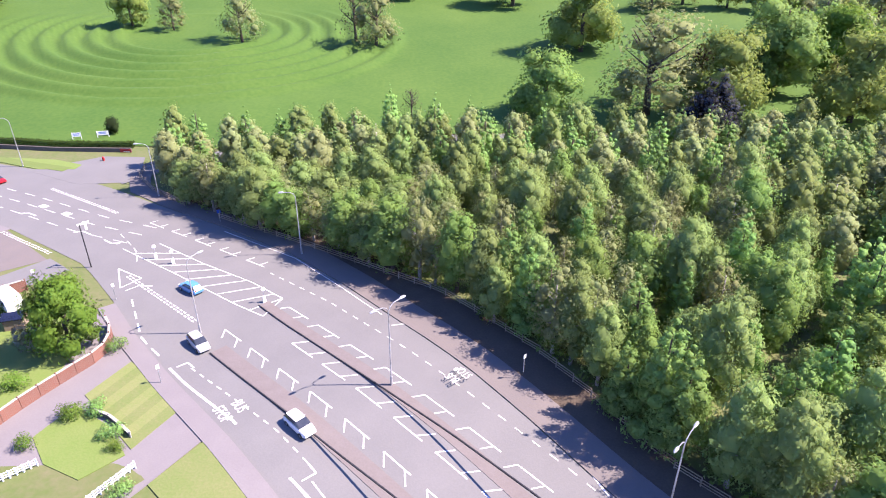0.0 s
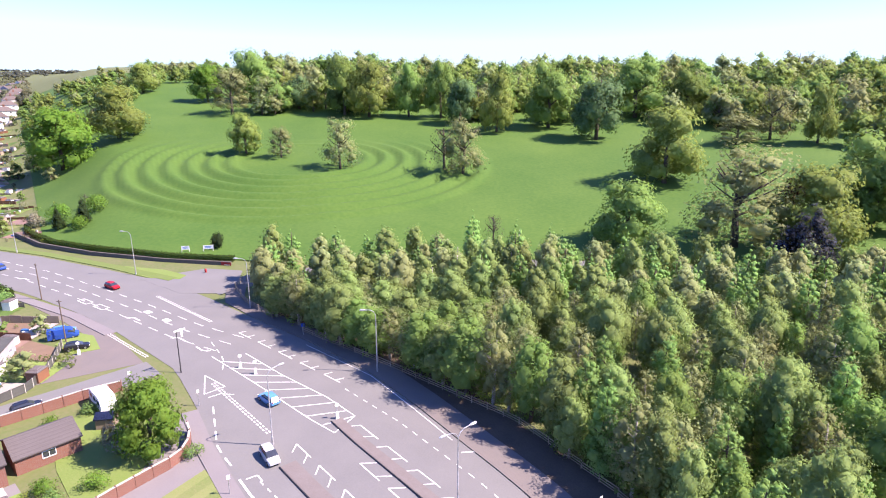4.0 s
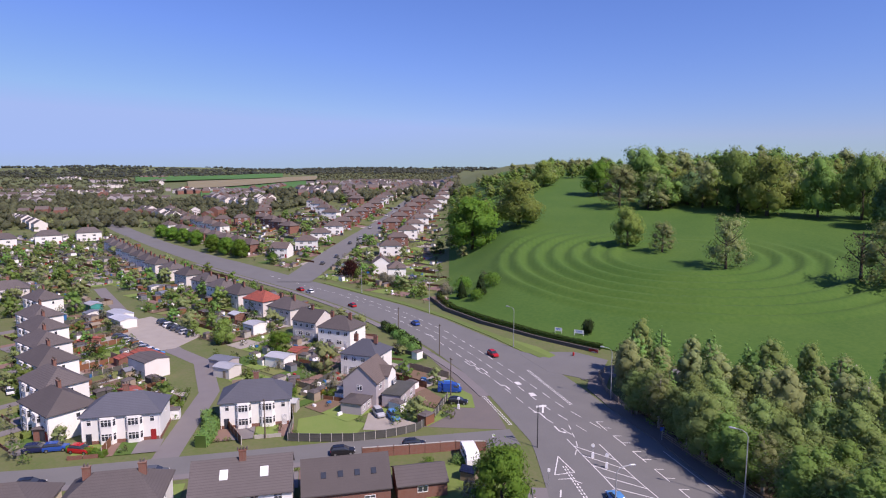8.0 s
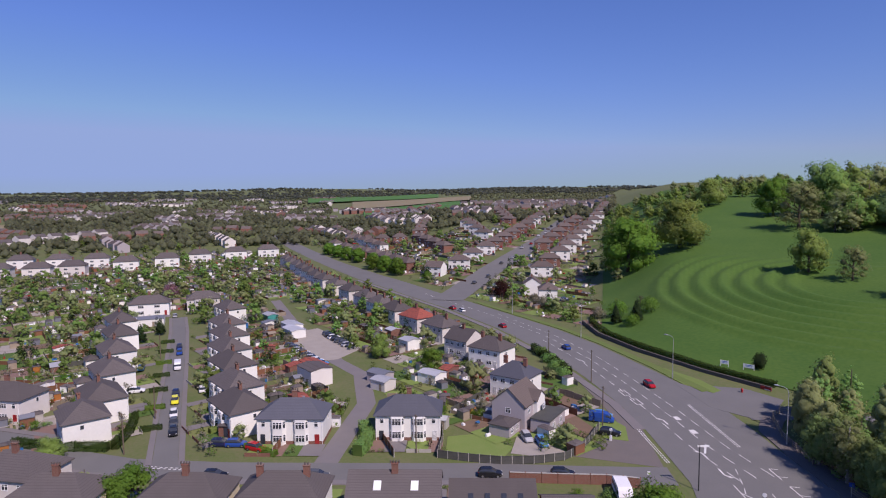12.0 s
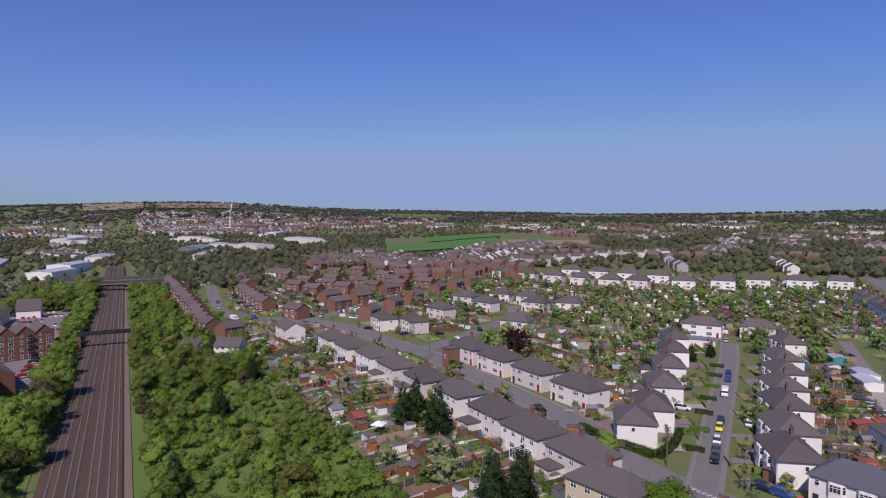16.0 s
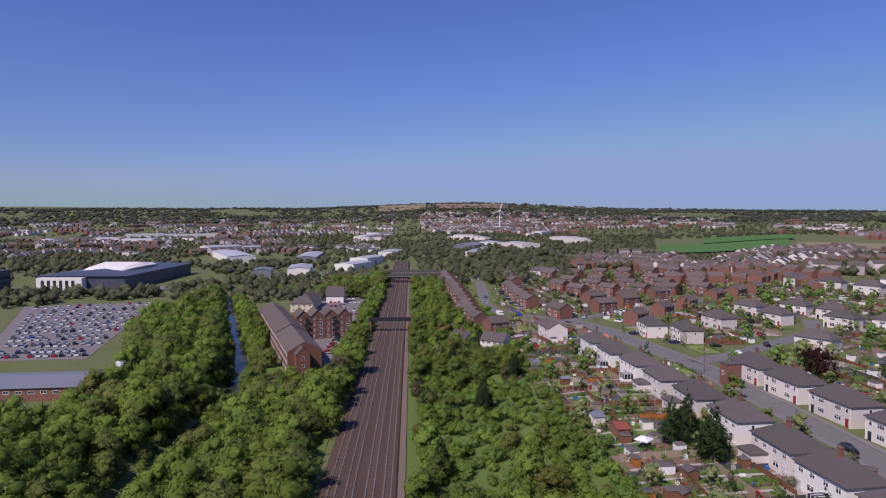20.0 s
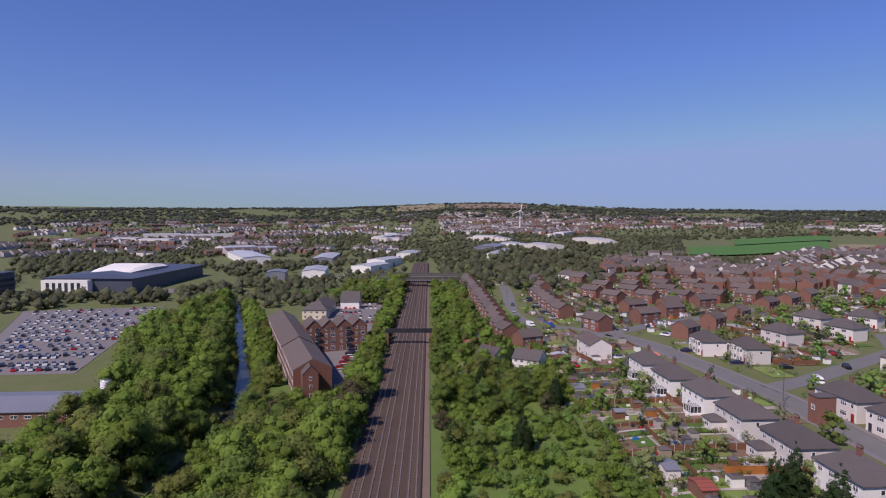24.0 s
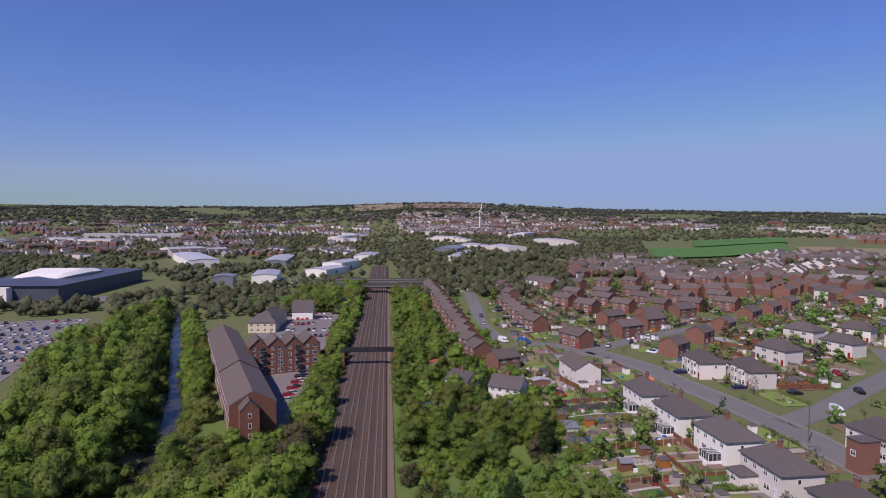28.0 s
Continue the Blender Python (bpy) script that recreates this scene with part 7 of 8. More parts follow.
for _n, (_m, _w, _d) in enumerate(HOUSES):
    _p = _m.translation
    _dist = math.hypot(_p.x + 20, _p.y + 15)
    if _dist > 640:
        continue
    _loc = lambda x, y: tuple((_m @ Vector((x, y, 0))).xy)
    _rc = rail_coords(_p.x, _p.y)
    _deep = -92 < _rc[1] < -70 and -140 < _rc[0] < 40
    _back = 29 if _deep else (16 if _dist < 300 else 13)
    for _h0, _h1 in ((-_w / 2 - 0.6, -0.1), (0.1, _w / 2 + 0.6)):
        # behind the house: terrace, lawn and beds in bands
        _y0 = _d / 2 + 0.2
        _cuts = [0, _g.uniform(2, 3.5)]
        while _cuts[-1] < _back - 2.5:
            _cuts.append(min(_back, _cuts[-1] + _g.uniform(3.0, 8.5)))
        for _i, (_c0, _c1) in enumerate(zip(_cuts, _cuts[1:])):
            _q = [_loc(_h0, _y0 + _c0), _loc(_h1, _y0 + _c0), _loc(_h1, _y0 + _c1), _loc(_h0, _y0 + _c1)]
            _mid = _loc((_h0 + _h1) / 2, _y0 + (_c0 + _c1) / 2)
            if not clear(*_mid, 4.6, 5.2):
                break
            cell(_g.choice((M_PAVE, M_GRAVEL, M_SETTS, M_PAVE)) if _i == 0 else _g.choice((M_LAWN, M_LAWNY, M_LAWND, M_LAWN, M_SOIL, M_SOIL, M_GRAVEL, M_SETTS) if not _deep else (M_LAWN, M_LAWNY, M_LAWND, M_SOIL, M_SOIL, M_GRAVEL, M_LAWND)), _q)
            for _k in range(3 if _dist < 330 else 2):
                _x, _y = _loc(_g.choice((_h0 + 0.5, _h1 - 0.5, _g.uniform(_h0, _h1))), _y0 + _g.uniform(_c0, _c1))
                if _bushes < 170 and _dist < 215 and _k == 0:
                    _bushes += 1
                    plant(_g.choice(("bush", "shrub", "bush", "shrub", "bush", "blossom")), _x, _y, _g.uniform(0.3, 0.7), "garden bushes")
                elif _i:
                    _extra.append((_x, _y, _g.uniform(0.25, 0.75)))
        else:
            # the far end and the side
            _a, _b, _c = _loc(_h1, _y0), _loc(_h1, _y0 + _back), _loc(_h0, _y0 + _back)
            for _s, _e in ((_a, _b), (_b, _c)):
                _z = _g.random()
                if _z < 0.3:
                    for _k in range(int(math.dist(_s, _e) / 1.0)):
                        _f = (_k + 0.5) / int(math.dist(_s, _e) / 1.0)
                        _hedges.append((blend(_s[0], _e[0], _f), blend(_s[1], _e[1], _f), _g.uniform(0.38, 0.56)))
                elif _dist < 190 and _z < 0.75:
                    _mat, _lab = _g.choice(_fmats)
                    run_fence(_s, _e, _g.choice((0.9, 1.2, 1.5)), _mat, _lab)
                else:
                    long_run(_s, _e, _g.choice((0.9, 1.2, 1.6)), _g.choice(_fmats)[0])
        # sheds, greenhouses, tables, bins and paths
        _end = _y0 + (_cuts[-1] if clear(*_loc((_h0 + _h1) / 2, _y0 + _back * 0.7), 4.6, 4.4) else 3.0)
        for _k in range(10 if _dist < 330 else 5):
            _x, _y = _loc(_g.uniform(_h0, _h1), _g.uniform(_y0 + 0.8, _end))
            _big = _g.random() < 0.22
            clutter(_g.choice((M_TIMBER, M_TIMBERL, M_FRAME, M_ORANGE, M_CONC, M_GREYMETAL, M_DARKP) if _big else (M_FRAME, M_CONC, M_TIMBERL, M_RED, M_BLUE, M_TIMBER, M_DARKM, M_FRAME, M_SETTS)), _x, _y,
                    _g.uniform(1.5, 2.6) if _big else _g.uniform(0.4, 1.4), _g.uniform(1.4, 2.0) if _big else _g.uniform(0.35, 0.8), _g.uniform(1.5, 2.0) if _big else _g.uniform(0.3, 0.9),
                    math.degrees(_m.to_euler().z) + _g.choice((0, 90)), _big)
        _x0 = _g.uniform(_h0 + 0.8, _h1 - 0.8)
        _path = _plots.setdefault(M_CONC.name, (M_CONC, Mesh()))[1]
        _n0 = max(1, int((_end - _y0) / 4))
        for _k in range(_n0):
            _q = [_loc(_x0 + a, blend(_y0, _end, (_k + b) / _n0)) for a, b in ((-0.45, 0), (0.45, 0), (0.45, 1), (-0.45, 1))]
            _path.face([(*p, height(*p) + 0.19) for p in _q])
        # before the house: drive and small lawn
        _y0, _f = -_d / 2 - 0.2, -_d / 2 - 5.6
        _mid = _loc((_h0 + _h1) / 2, _f + 1.0)
        if clear(*_mid, 4.6, 4.4):
            _sp = blend(_h0, _h1, _g.choice((0.4, 0.6)))
            _one, _two = _g.choice(((M_LAWN, M_SETTS), (M_PAVE, M_LAWNY), (M_GRAVEL, M_LAWN), (M_SETTS, M_PAVE), (M_LAWND, M_PAVE)))
            for _x0, _x1, _mat in ((_h0, _sp, _one), (_sp, _h1, _two)):
                cell(_mat, [_loc(_x0, _f), _loc(_x1, _f), _loc(_x1, _y0), _loc(_x0, _y0)])
                if _mat in (M_PAVE, M_SETTS, M_GRAVEL):
                    if _g.random() < 0.5 and _dist > 205:
                        _drives.append((*_loc((_x0 + _x1) / 2, (_f + _y0) / 2), math.degrees(_m.to_euler().z) + 90))
                else:
                    for _k in range(3):
                        _extra.append((*_loc(_g.uniform(_x0, _x1), _g.uniform(_f, _y0 - 1)), _g.uniform(0.2, 0.5)))
            if _g.random() < 0.45:
                for _k in range(int((_h1 - _h0) * 0.6)):
                    _hedges.append((*_loc(_h0 + _k, _f), _g.uniform(0.32, 0.45)))
            elif _g.random() < 0.7:
                long_run(_loc(_h0, _f), _loc(blend(_h0, _h1, 0.7), _f), 0.7, _g.choice((M_BRICK, M_BRICK, M_CONC, M_HEDGE)))
    if _g.random() < 0.85 and _dist < 330:
        _x, _y = _loc(_g.choice((-1, 1)) * _w * 0.3, _d / 2 + _back - _g.uniform(2.5, _back * 0.5))
        if clear(_x, _y, 6.5, 5.5):
            _turn = math.degrees(_m.to_euler().z) + 90 * _g.randrange(2)
            if _g.random() < 0.7:
                shed(_x, _y, _turn, 2.6, 2.0, 1.9, _g.choice((M_TIMBER, M_TIMBERL, M_ORANGE)), _g.choice((M_TILE, M_GREYMETAL, M_TIMBERL)), "small timber garden shed with felt roof")
            else:
                shed(_x, _y, _turn, 2.9, 5.2, 2.1, _g.choice((M_WHITE, M_PEBBLE, M_BRICK)), _g.choice((M_METALR, M_GREYMETAL, M_TILERED)), "small garage with pale sheet roof", "garage")
# allotments and long gardens in the open ground between the streets
for _turn, _lo, _hi in ((8, 46, 97), (49, 97, 131)):
    _cu, _su = math.cos(radians(_turn + 90)), math.sin(radians(_turn + 90))
    for _i in range(-46, 47):
        for _j in range(-34, 35):
            _u, _v = _i * 8.2 + _g.uniform(-0.6, 0.6), _j * 13.5
            _x, _y = -270 + _u * _cu - _v * _su, 20 + _u * _su + _v * _cu
            _r, _az = math.hypot(_x, _y), bearing(_x, _y)
            if not (_lo < _az < _hi and 110 < _r < 520) or rail_coords(_x, _y)[1] > -54 or not clear(_x, _y, 11.5, 9.5):
                continue
            _P = lambda a, b: (_x + a * _cu - b * _su, _y + a * _su + b * _cu)
            _cut = _g.uniform(-4, 4)
            for _b0, _b1 in ((-6.4, _cut), (_cut + 0.1, 6.4)):
                cell(_g.choice((M_LAWN, M_LAWND, M_LAWNY, M_LAWN, M_SOIL, M_GRAVEL, M_LAWND, M_SETTS)), [_P(-3.8, _b0), _P(3.8, _b0), _P(3.8, _b1), _P(-3.8, _b1)])
            _z = _g.random()
            if _z < 0.35:
                _hedges += [(*_P(4.0, -6 + _k * 1.1), _g.uniform(0.35, 0.6)) for _k in range(12)]
            elif _z < 0.8:
                long_run(_P(4.0, -6.5), _P(4.0, 6.5), _g.choice((0.9, 1.2, 1.6)), _g.choice(_fmats)[0])
            for _k in range(3):
                _extra.append((*_P(_g.uniform(-3.6, 3.6), _g.uniform(-6, 6)), _g.uniform(0.3, 0.9)))
            for _k in range(3):
                _big = _g.random() < 0.3
                clutter(_g.choice((M_TIMBER, M_TIMBERL, M_FRAME, M_CONC, M_GREYMETAL, M_WHITE) if _big else (M_FRAME, M_CONC, M_TIMBERL, M_RED, M_BLUE, M_FRAME)), *_P(_g.uniform(-3, 3), _g.uniform(-5.5, 5.5)),
                        _g.uniform(1.6, 3.2) if _big else _g.uniform(0.4, 1.4), _g.uniform(1.4, 2.4) if _big else _g.uniform(0.35, 0.8), _g.uniform(1.5, 2.1) if _big else _g.uniform(0.3, 0.9), _turn + _g.choice((0, 90)), _big)
for _mat, _me in _plots.values():
    tagged(part("garden_plots", _me, _mat), _mat.name.replace("_", " ") + " in the back and front gardens", "garden", kind="stuff")
for _mat, _me in _bits.values():
    tagged(part("garden_clutter", _me, [_mat, M_TILE]), _mat.name.replace("_", " ") + " sheds, bins and garden furniture", "garden things", kind="stuff")
for _mat, _me in _runs.values():
    tagged(part("garden_fences", _me, _mat), _mat.name.replace("_", " ") + " runs between the gardens", "fence", kind="stuff")
for _i in range(3000):
    _az, _r = _g.uniform(43, 137.2), 105 + 560 * _g.random() ** 0.8
    _x, _y = -_r * math.sin(radians(_az)), _r * math.cos(radians(_az))
    if rail_coords(_x, _y)[1] < -42 and clear(_x, _y, 7.0, 6.0):
        _extra.append((_x, _y, _g.uniform(0.5, 1.25)))
for _i in range(1000):
    _az, _r = _g.uniform(47, 132), 100 + 270 * _g.random() ** 0.7
    _x, _y = -_r * math.sin(radians(_az)), _r * math.cos(radians(_az))
    if rail_coords(_x, _y)[1] < -42 and clear(_x, _y, 5.8, 4.8):
        _extra.append((_x, _y, _g.uniform(0.35, 0.95)))
for _i in range(380):
    _az, _r = _g.uniform(76, 101), _g.uniform(296, 440)
    _x, _y = -_r * math.sin(radians(_az)), _r * math.cos(radians(_az))
    if clear(_x, _y, 7.0, 6.0):
        _extra.append((_x, _y, _g.uniform(0.6, 1.15)))
_roundtrees = []
for _i in range(320):
    _az, _r = _g.uniform(48, 112), _g.uniform(180, 470)
    _x, _y = -_r * math.sin(radians(_az)), _r * math.cos(radians(_az))
    if clear(_x, _y, 8.0, 6.5) and rail_coords(_x, _y)[1] < -60:
        _roundtrees.append((_x, _y, _g.uniform(0.7, 1.2)))
grove("garden_trees", "rounded leafy trees among the gardens", _roundtrees, ["fartreeg", "fartree", "fartreeg", "farcon"], "trees")
grove("garden_hedges", "clipped green garden hedges between the plots", _hedges, ["farshrubd", "farshrubd", "farshrub"], "hedges")
grove("garden_greenery", "shrubs and small trees filling the gardens", [q for q in _extra if _g.random() < 0.72], ["farshrub", "farshrubd", "farshrubo", "farblos", "farshrubd", "farshrub", "farshrubo"], "shrubs")
grove("garden_trees", "small leafy trees among the gardens", [q for q in _extra if _g.random() < 0.11], ["fartree", "fartreeg", "farcon", "fartree", "fartreeg"], "trees")
plant("pink", -318, 34, 1.0, "garden trees")
plant("copper", -213.9, -45.1, 1.3, "garden trees", "broad dark copper-leaved tree among gardens")
plant("fresh", -152, 96, 0.5, "garden trees")
plant("fresh", -143, 80, 0.6, "garden trees")
plant("golden", -163, 74, 0.6, "garden trees")
plant("fresh", -102, 3, 0.75, "garden trees", "rounded green tree between the houses")
plant("golden", -128, -8, 0.45, "garden trees", "small golden green tree in a front garden")
plant("conifer", -232, 20.5, 0.55, "garden trees", "dark rounded conifer beside the street")
plant("conifer", -222, 13.5, 0.6, "garden trees", "dark rounded conifer beside the street")

# ---- far country ----


def _in_plot(x, y):
    """On the car park, the arena or the sheds across the river."""
    return any(math.hypot(x - a, y - b) < r for a, b, r in ((-108.7, -380.5, 95), (-209.8, -599.6, 90), (-101.2, -581.9, 40), (-362.8, -543.5, 42), (-462.8, -569.9, 50), (-420.9, -796.1, 80), (-502.9, -728.4, 60)))



def polar_patch(a0, a1, r0, r1, lift, name, mat, label, n=14, k=10):
    me = Mesh()
    for i in range(n + 1):
        for j in range(k + 1):
            a, r = radians(blend(a0, a1, i / n)), blend(r0, r1, j / k)
            x, y = -r * math.sin(a), r * math.cos(a)
            me.v.append((x, y, height(x, y) + lift))
    for i in range(n):
        for j in range(k):
            p = i * (k + 1) + j
            me.f.append((p, p + 1, p + k + 2, p + k + 1))
            me.m.append(0)
    setting(name, me, mat, label, "field", smooth=True)


polar_patch(103.8, 113.8, 850, 1060, 2.0, "field", M_FIELD, "bright green crop field")
polar_patch(103.5, 110.2, 1080, 1330, 2.5, "field", M_FIELD, "bright green crop field beyond a hedge")
polar_patch(95.2, 103.2, 790, 960, 2.0, "field", M_STUBBLE, "tan bare field")
polar_patch(127.2, 133.8, 3000, 3700, 8, "field", M_REDSOIL, "reddish ploughed field on a hill")
polar_patch(134.8, 139.2, 3000, 3600, 8, "field", M_STUBBLE, "pale hillside field")
polar_patch(58, 67, 900, 1300, 3, "field", M_FIELD, "green field on the far slope")
polar_patch(57, 68, 1340, 1900, 4, "field", M_STUBBLE, "striped tan and green field")
polar_patch(60, 72, 1950, 2600, 5, "field", M_FIELD, "green field near the horizon")


def far_houses(name, label, spots, wall, roof, size=(9, 8, 4.8, 2.4)):
    """Small pitched houses far off, joined."""
    me = Mesh()
    for x, y, turn, q in spots:
        z = height(x, y)
        w, d, h, r = (v * q for v in size)
        c, s = math.cos(turn), math.sin(turn)
        P = lambda a, b, e: (x + a * c - b * s, y + a * s + b * c, z + e)
        a, b = w / 2, d / 2
        lo, hi = [P(-a, -b, -2), P(a, -b, -2), P(a, b, -2), P(-a, b, -2)], [P(-a, -b, h), P(a, -b, h), P(a, b, h), P(-a, b, h)]
        for i in range(4):
            me.face([lo[i], lo[(i + 1) % 4], hi[(i + 1) % 4], hi[i]])
        e, f = P(-a, 0, h + r), P(a, 0, h + r)
        me.face([hi[0], hi[1], f, e], 1).face([hi[2], hi[3], e, f], 1).face([hi[1], hi[2], f]).face([hi[3], hi[0], e])
    tagged(part(name, me, [wall, roof]), label, "houses", kind="stuff")


def far_spots(n, az, r, q=(0.9, 1.3), rows=None):
    out = []
    while len(out) < n:
        a, d = radians(_g.uniform(*az)), _g.uniform(*r)
        turn = round(_g.uniform(0, 6)) * 0.55
        for k in range(_g.randint(3, 7)):
            dd = k * 15
            x, y = -d * math.sin(a) + dd * math.cos(turn), d * math.cos(a) + dd * math.sin(turn)
            if math.hypot(x, y) > r[0] and abs(rail_coords(x, y)[1]) > 45:
                out.append((x, y, turn, _g.uniform(*q)))
    return out


# pale far houses get duller pebbledash, not white: haze put into wall colour
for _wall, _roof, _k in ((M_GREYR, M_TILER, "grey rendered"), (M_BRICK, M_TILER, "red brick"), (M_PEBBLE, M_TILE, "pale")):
    _lab = "distant " + _k + " houses among trees"
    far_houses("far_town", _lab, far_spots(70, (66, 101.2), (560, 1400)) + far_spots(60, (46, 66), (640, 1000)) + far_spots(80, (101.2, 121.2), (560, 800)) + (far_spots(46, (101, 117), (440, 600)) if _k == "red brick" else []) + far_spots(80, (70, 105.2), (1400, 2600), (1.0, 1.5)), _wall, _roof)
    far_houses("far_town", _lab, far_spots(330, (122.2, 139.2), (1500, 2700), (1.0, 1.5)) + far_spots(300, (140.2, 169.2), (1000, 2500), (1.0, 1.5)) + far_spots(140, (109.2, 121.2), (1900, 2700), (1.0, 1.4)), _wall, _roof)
for _az, _r0, _r1, _n in (((122.2, 140.2), 640, 1700, 34), ((139.2, 167.2), 900, 1800, 26)):
    far_houses("far_sheds", "distant pale industrial sheds", [(x, y, t, q) for x, y, t, q in far_spots(_n, _az, (_r0, _r1), (0.8, 1.7)) if abs(rail_coords(x, y)[1]) > 60], M_PEBBLE, M_METALR, (34, 18, 6, 1.2))
_sp = []
for _az, _r0, _r1, _n in (((44, 121.2), 560, 1500, 6800), ((121.2, 169.2), 440, 1600, 5200), ((44, 169.2), 1500, 3000, 6400)):
    for _i in range(_n):
        _a, _r = radians(_g.uniform(*_az)), _r0 + (_r1 - _r0) * _g.random()
        _x, _y = -_r * math.sin(_a), _r * math.cos(_a)
        _b = math.degrees(_a)
        if (abs(rail_coords(_x, _y)[1]) < 18 and rail_coords(_x, _y)[0] < 560) or (95.2 < _b < 114.2 and 780 < _r < 1340) or (57 < _b < 70 and 900 < _r < 2600) or _in_plot(_x, _y):
            continue
        _sp.append((_x, _y, _g.uniform(0.6, 1.1)))
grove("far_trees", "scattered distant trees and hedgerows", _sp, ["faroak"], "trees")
_sp = []
for _i in range(8600):
    _a, _r = radians(_g.uniform(38, 174.2)), _g.uniform(2300, 4500)
    _x, _y = -_r * math.sin(_a), _r * math.cos(_a)
    if noise.noise((_x * 0.0016, _y * 0.0016, 9.0)) > -0.3:
        _sp.append((_x, _y, _g.uniform(0.9, 1.5)))
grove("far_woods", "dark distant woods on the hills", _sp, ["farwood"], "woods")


# ---- cars ----
PAINT = {}
for _n, _c in (("white", (0.72, 0.72, 0.72)), ("silver", (0.42, 0.43, 0.45)), ("black", (0.015, 0.015, 0.018)), ("blue", (0.02, 0.07, 0.3)), ("red", (0.42, 0.015, 0.02)), ("grey", (0.09, 0.095, 0.1)),
               ("lightblue", (0.08, 0.25, 0.5)), ("navy", (0.015, 0.02, 0.07)), ("yellow", (0.75, 0.7, 0.04)), ("orange", (0.7, 0.2, 0.05))):
    PAINT[_n] = material(_n + "_car_paint", _c, 0.25, tuple(v * 0.93 for v in _c), 0.8, 4.0, 0.4, spec=0.5)


def lofted(sections):
    """A closed body from cross-sections (x, z0, z1, half0, half1)."""
    me = Mesh()
    for x, z0, z1, a, b in sections:
        me.v += [(x, -a * 0.94, z0), (x, -a, z0 + (z1 - z0) * 0.45), (x, -b, z1 - 0.05), (x, -b * 0.85, z1), (x, b * 0.85, z1), (x, b, z1 - 0.05), (x, a, z0 + (z1 - z0) * 0.45), (x, a * 0.94, z0)]
    n = len(sections)
    for i in range(n - 1):
        for j in range(8):
            p, q = i * 8 + j, i * 8 + (j + 1) % 8
            me.f.append((p, p + 8, q + 8, q))
    me.f += [tuple(range(8)), tuple(range(n * 8 - 1, n * 8 - 9, -1))]
    me.m = [0] * len(me.f)
    return me


_L, _W = 4.2, 0.87
CAR_BODY = {"hatch": [(-2.1, 0.35, 0.75, 0.7, 0.68), (-1.95, 0.22, 0.92, 0.84, 0.8), (-0.9, 0.2, 0.96, _W, 0.82), (0.8, 0.2, 0.95, _W, 0.82), (1.7, 0.22, 0.82, 0.84, 0.76), (2.1, 0.35, 0.65, 0.7, 0.62)],
            "van": [(-2.6, 0.35, 1.0, 0.9, 0.86), (-2.55, 0.25, 2.1, 0.95, 0.86), (0.6, 0.25, 2.15, 0.96, 0.86), (1.4, 0.25, 1.95, 0.96, 0.8), (2.0, 0.25, 1.15, 0.94, 0.84), (2.6, 0.35, 0.85, 0.85, 0.75)]}
CAR_CAB = {"hatch": [(-1.98, 0.9, 1.02, 0.76, 0.7), (-1.6, 0.9, 1.42, 0.78, 0.62), (-0.9, 0.92, 1.5, 0.8, 0.64), (0.2, 0.92, 1.47, 0.8, 0.64), (1.05, 0.9, 0.98, 0.78, 0.7)],
           "van": [(0.9, 1.25, 1.8, 0.955, 0.9), (1.5, 1.2, 1.78, 0.95, 0.82), (2.02, 1.12, 1.2, 0.92, 0.82)]}
CAR_ROOF = {"hatch": [(-1.62, 1.42, 1.45, 0.6, 0.58), (-0.9, 1.49, 1.53, 0.63, 0.6), (0.15, 1.47, 1.5, 0.62, 0.59), (0.3, 1.42, 1.44, 0.58, 0.56)]}
_wheel = Mesh().tube([(0, -0.1, 0), (0, 0.1, 0)], 0.31, 12).data("wheel", M_TYRE)
_rim = Mesh().tube([(0, -0.115, 0), (0, 0.115, 0)], 0.19, 10).data("rim", M_RIM)
_carmesh = {}


def car(x, y, heading, colour, kind="hatch", state="parked on the street", z=None):
    """heading: degrees of its nose from +x."""
    if (kind, colour) not in _carmesh:
        _carmesh[kind, colour] = (lofted(CAR_BODY[kind]).data("body", PAINT[colour]), lofted(CAR_CAB[kind]).data("window", M_GLASS),
                                  lofted(CAR_ROOF[kind]).data("roof", PAINT[colour]) if kind in CAR_ROOF else None)
    body, cab, roof = _carmesh[kind, colour]
    t = thing("car" if kind == "hatch" else "van", f"{colour} {'car' if kind == 'hatch' else 'van'} {state}", "car" if kind == "hatch" else "van",
              pose(x, y, (height(x, y) + 0.06) if z is None else z, 0, 0, heading), "parked vehicles")
    part("body", body, None, t)
    part("window", cab, None, t, "dark glass")
    if roof:
        part("roof", roof, None, t)
    for sx in (-1.3, 1.3):
        for sy in (-0.8, 0.8):
            w = part("wheel", _wheel, None, t, m=pose(sx * (1 if kind == "hatch" else 1.2), sy, 0.31))
            if math.hypot(x, y) < 140:
                part("rim", _rim, None, w)
    if math.hypot(x, y) < 140:
        e = 2.03 if kind == "hatch" else 2.5
        for sy in (-0.58, 0.58):
            part("headlight", Mesh().box(e, sy, 0.6, 0.12, 0.26, 0.12), M_LAMPW, t, "clear headlight")
            part("tail_light", Mesh().box(-e - 0.02, sy, 0.7, 0.08, 0.2, 0.18), M_LAMPR, t, "red tail light")
    return t


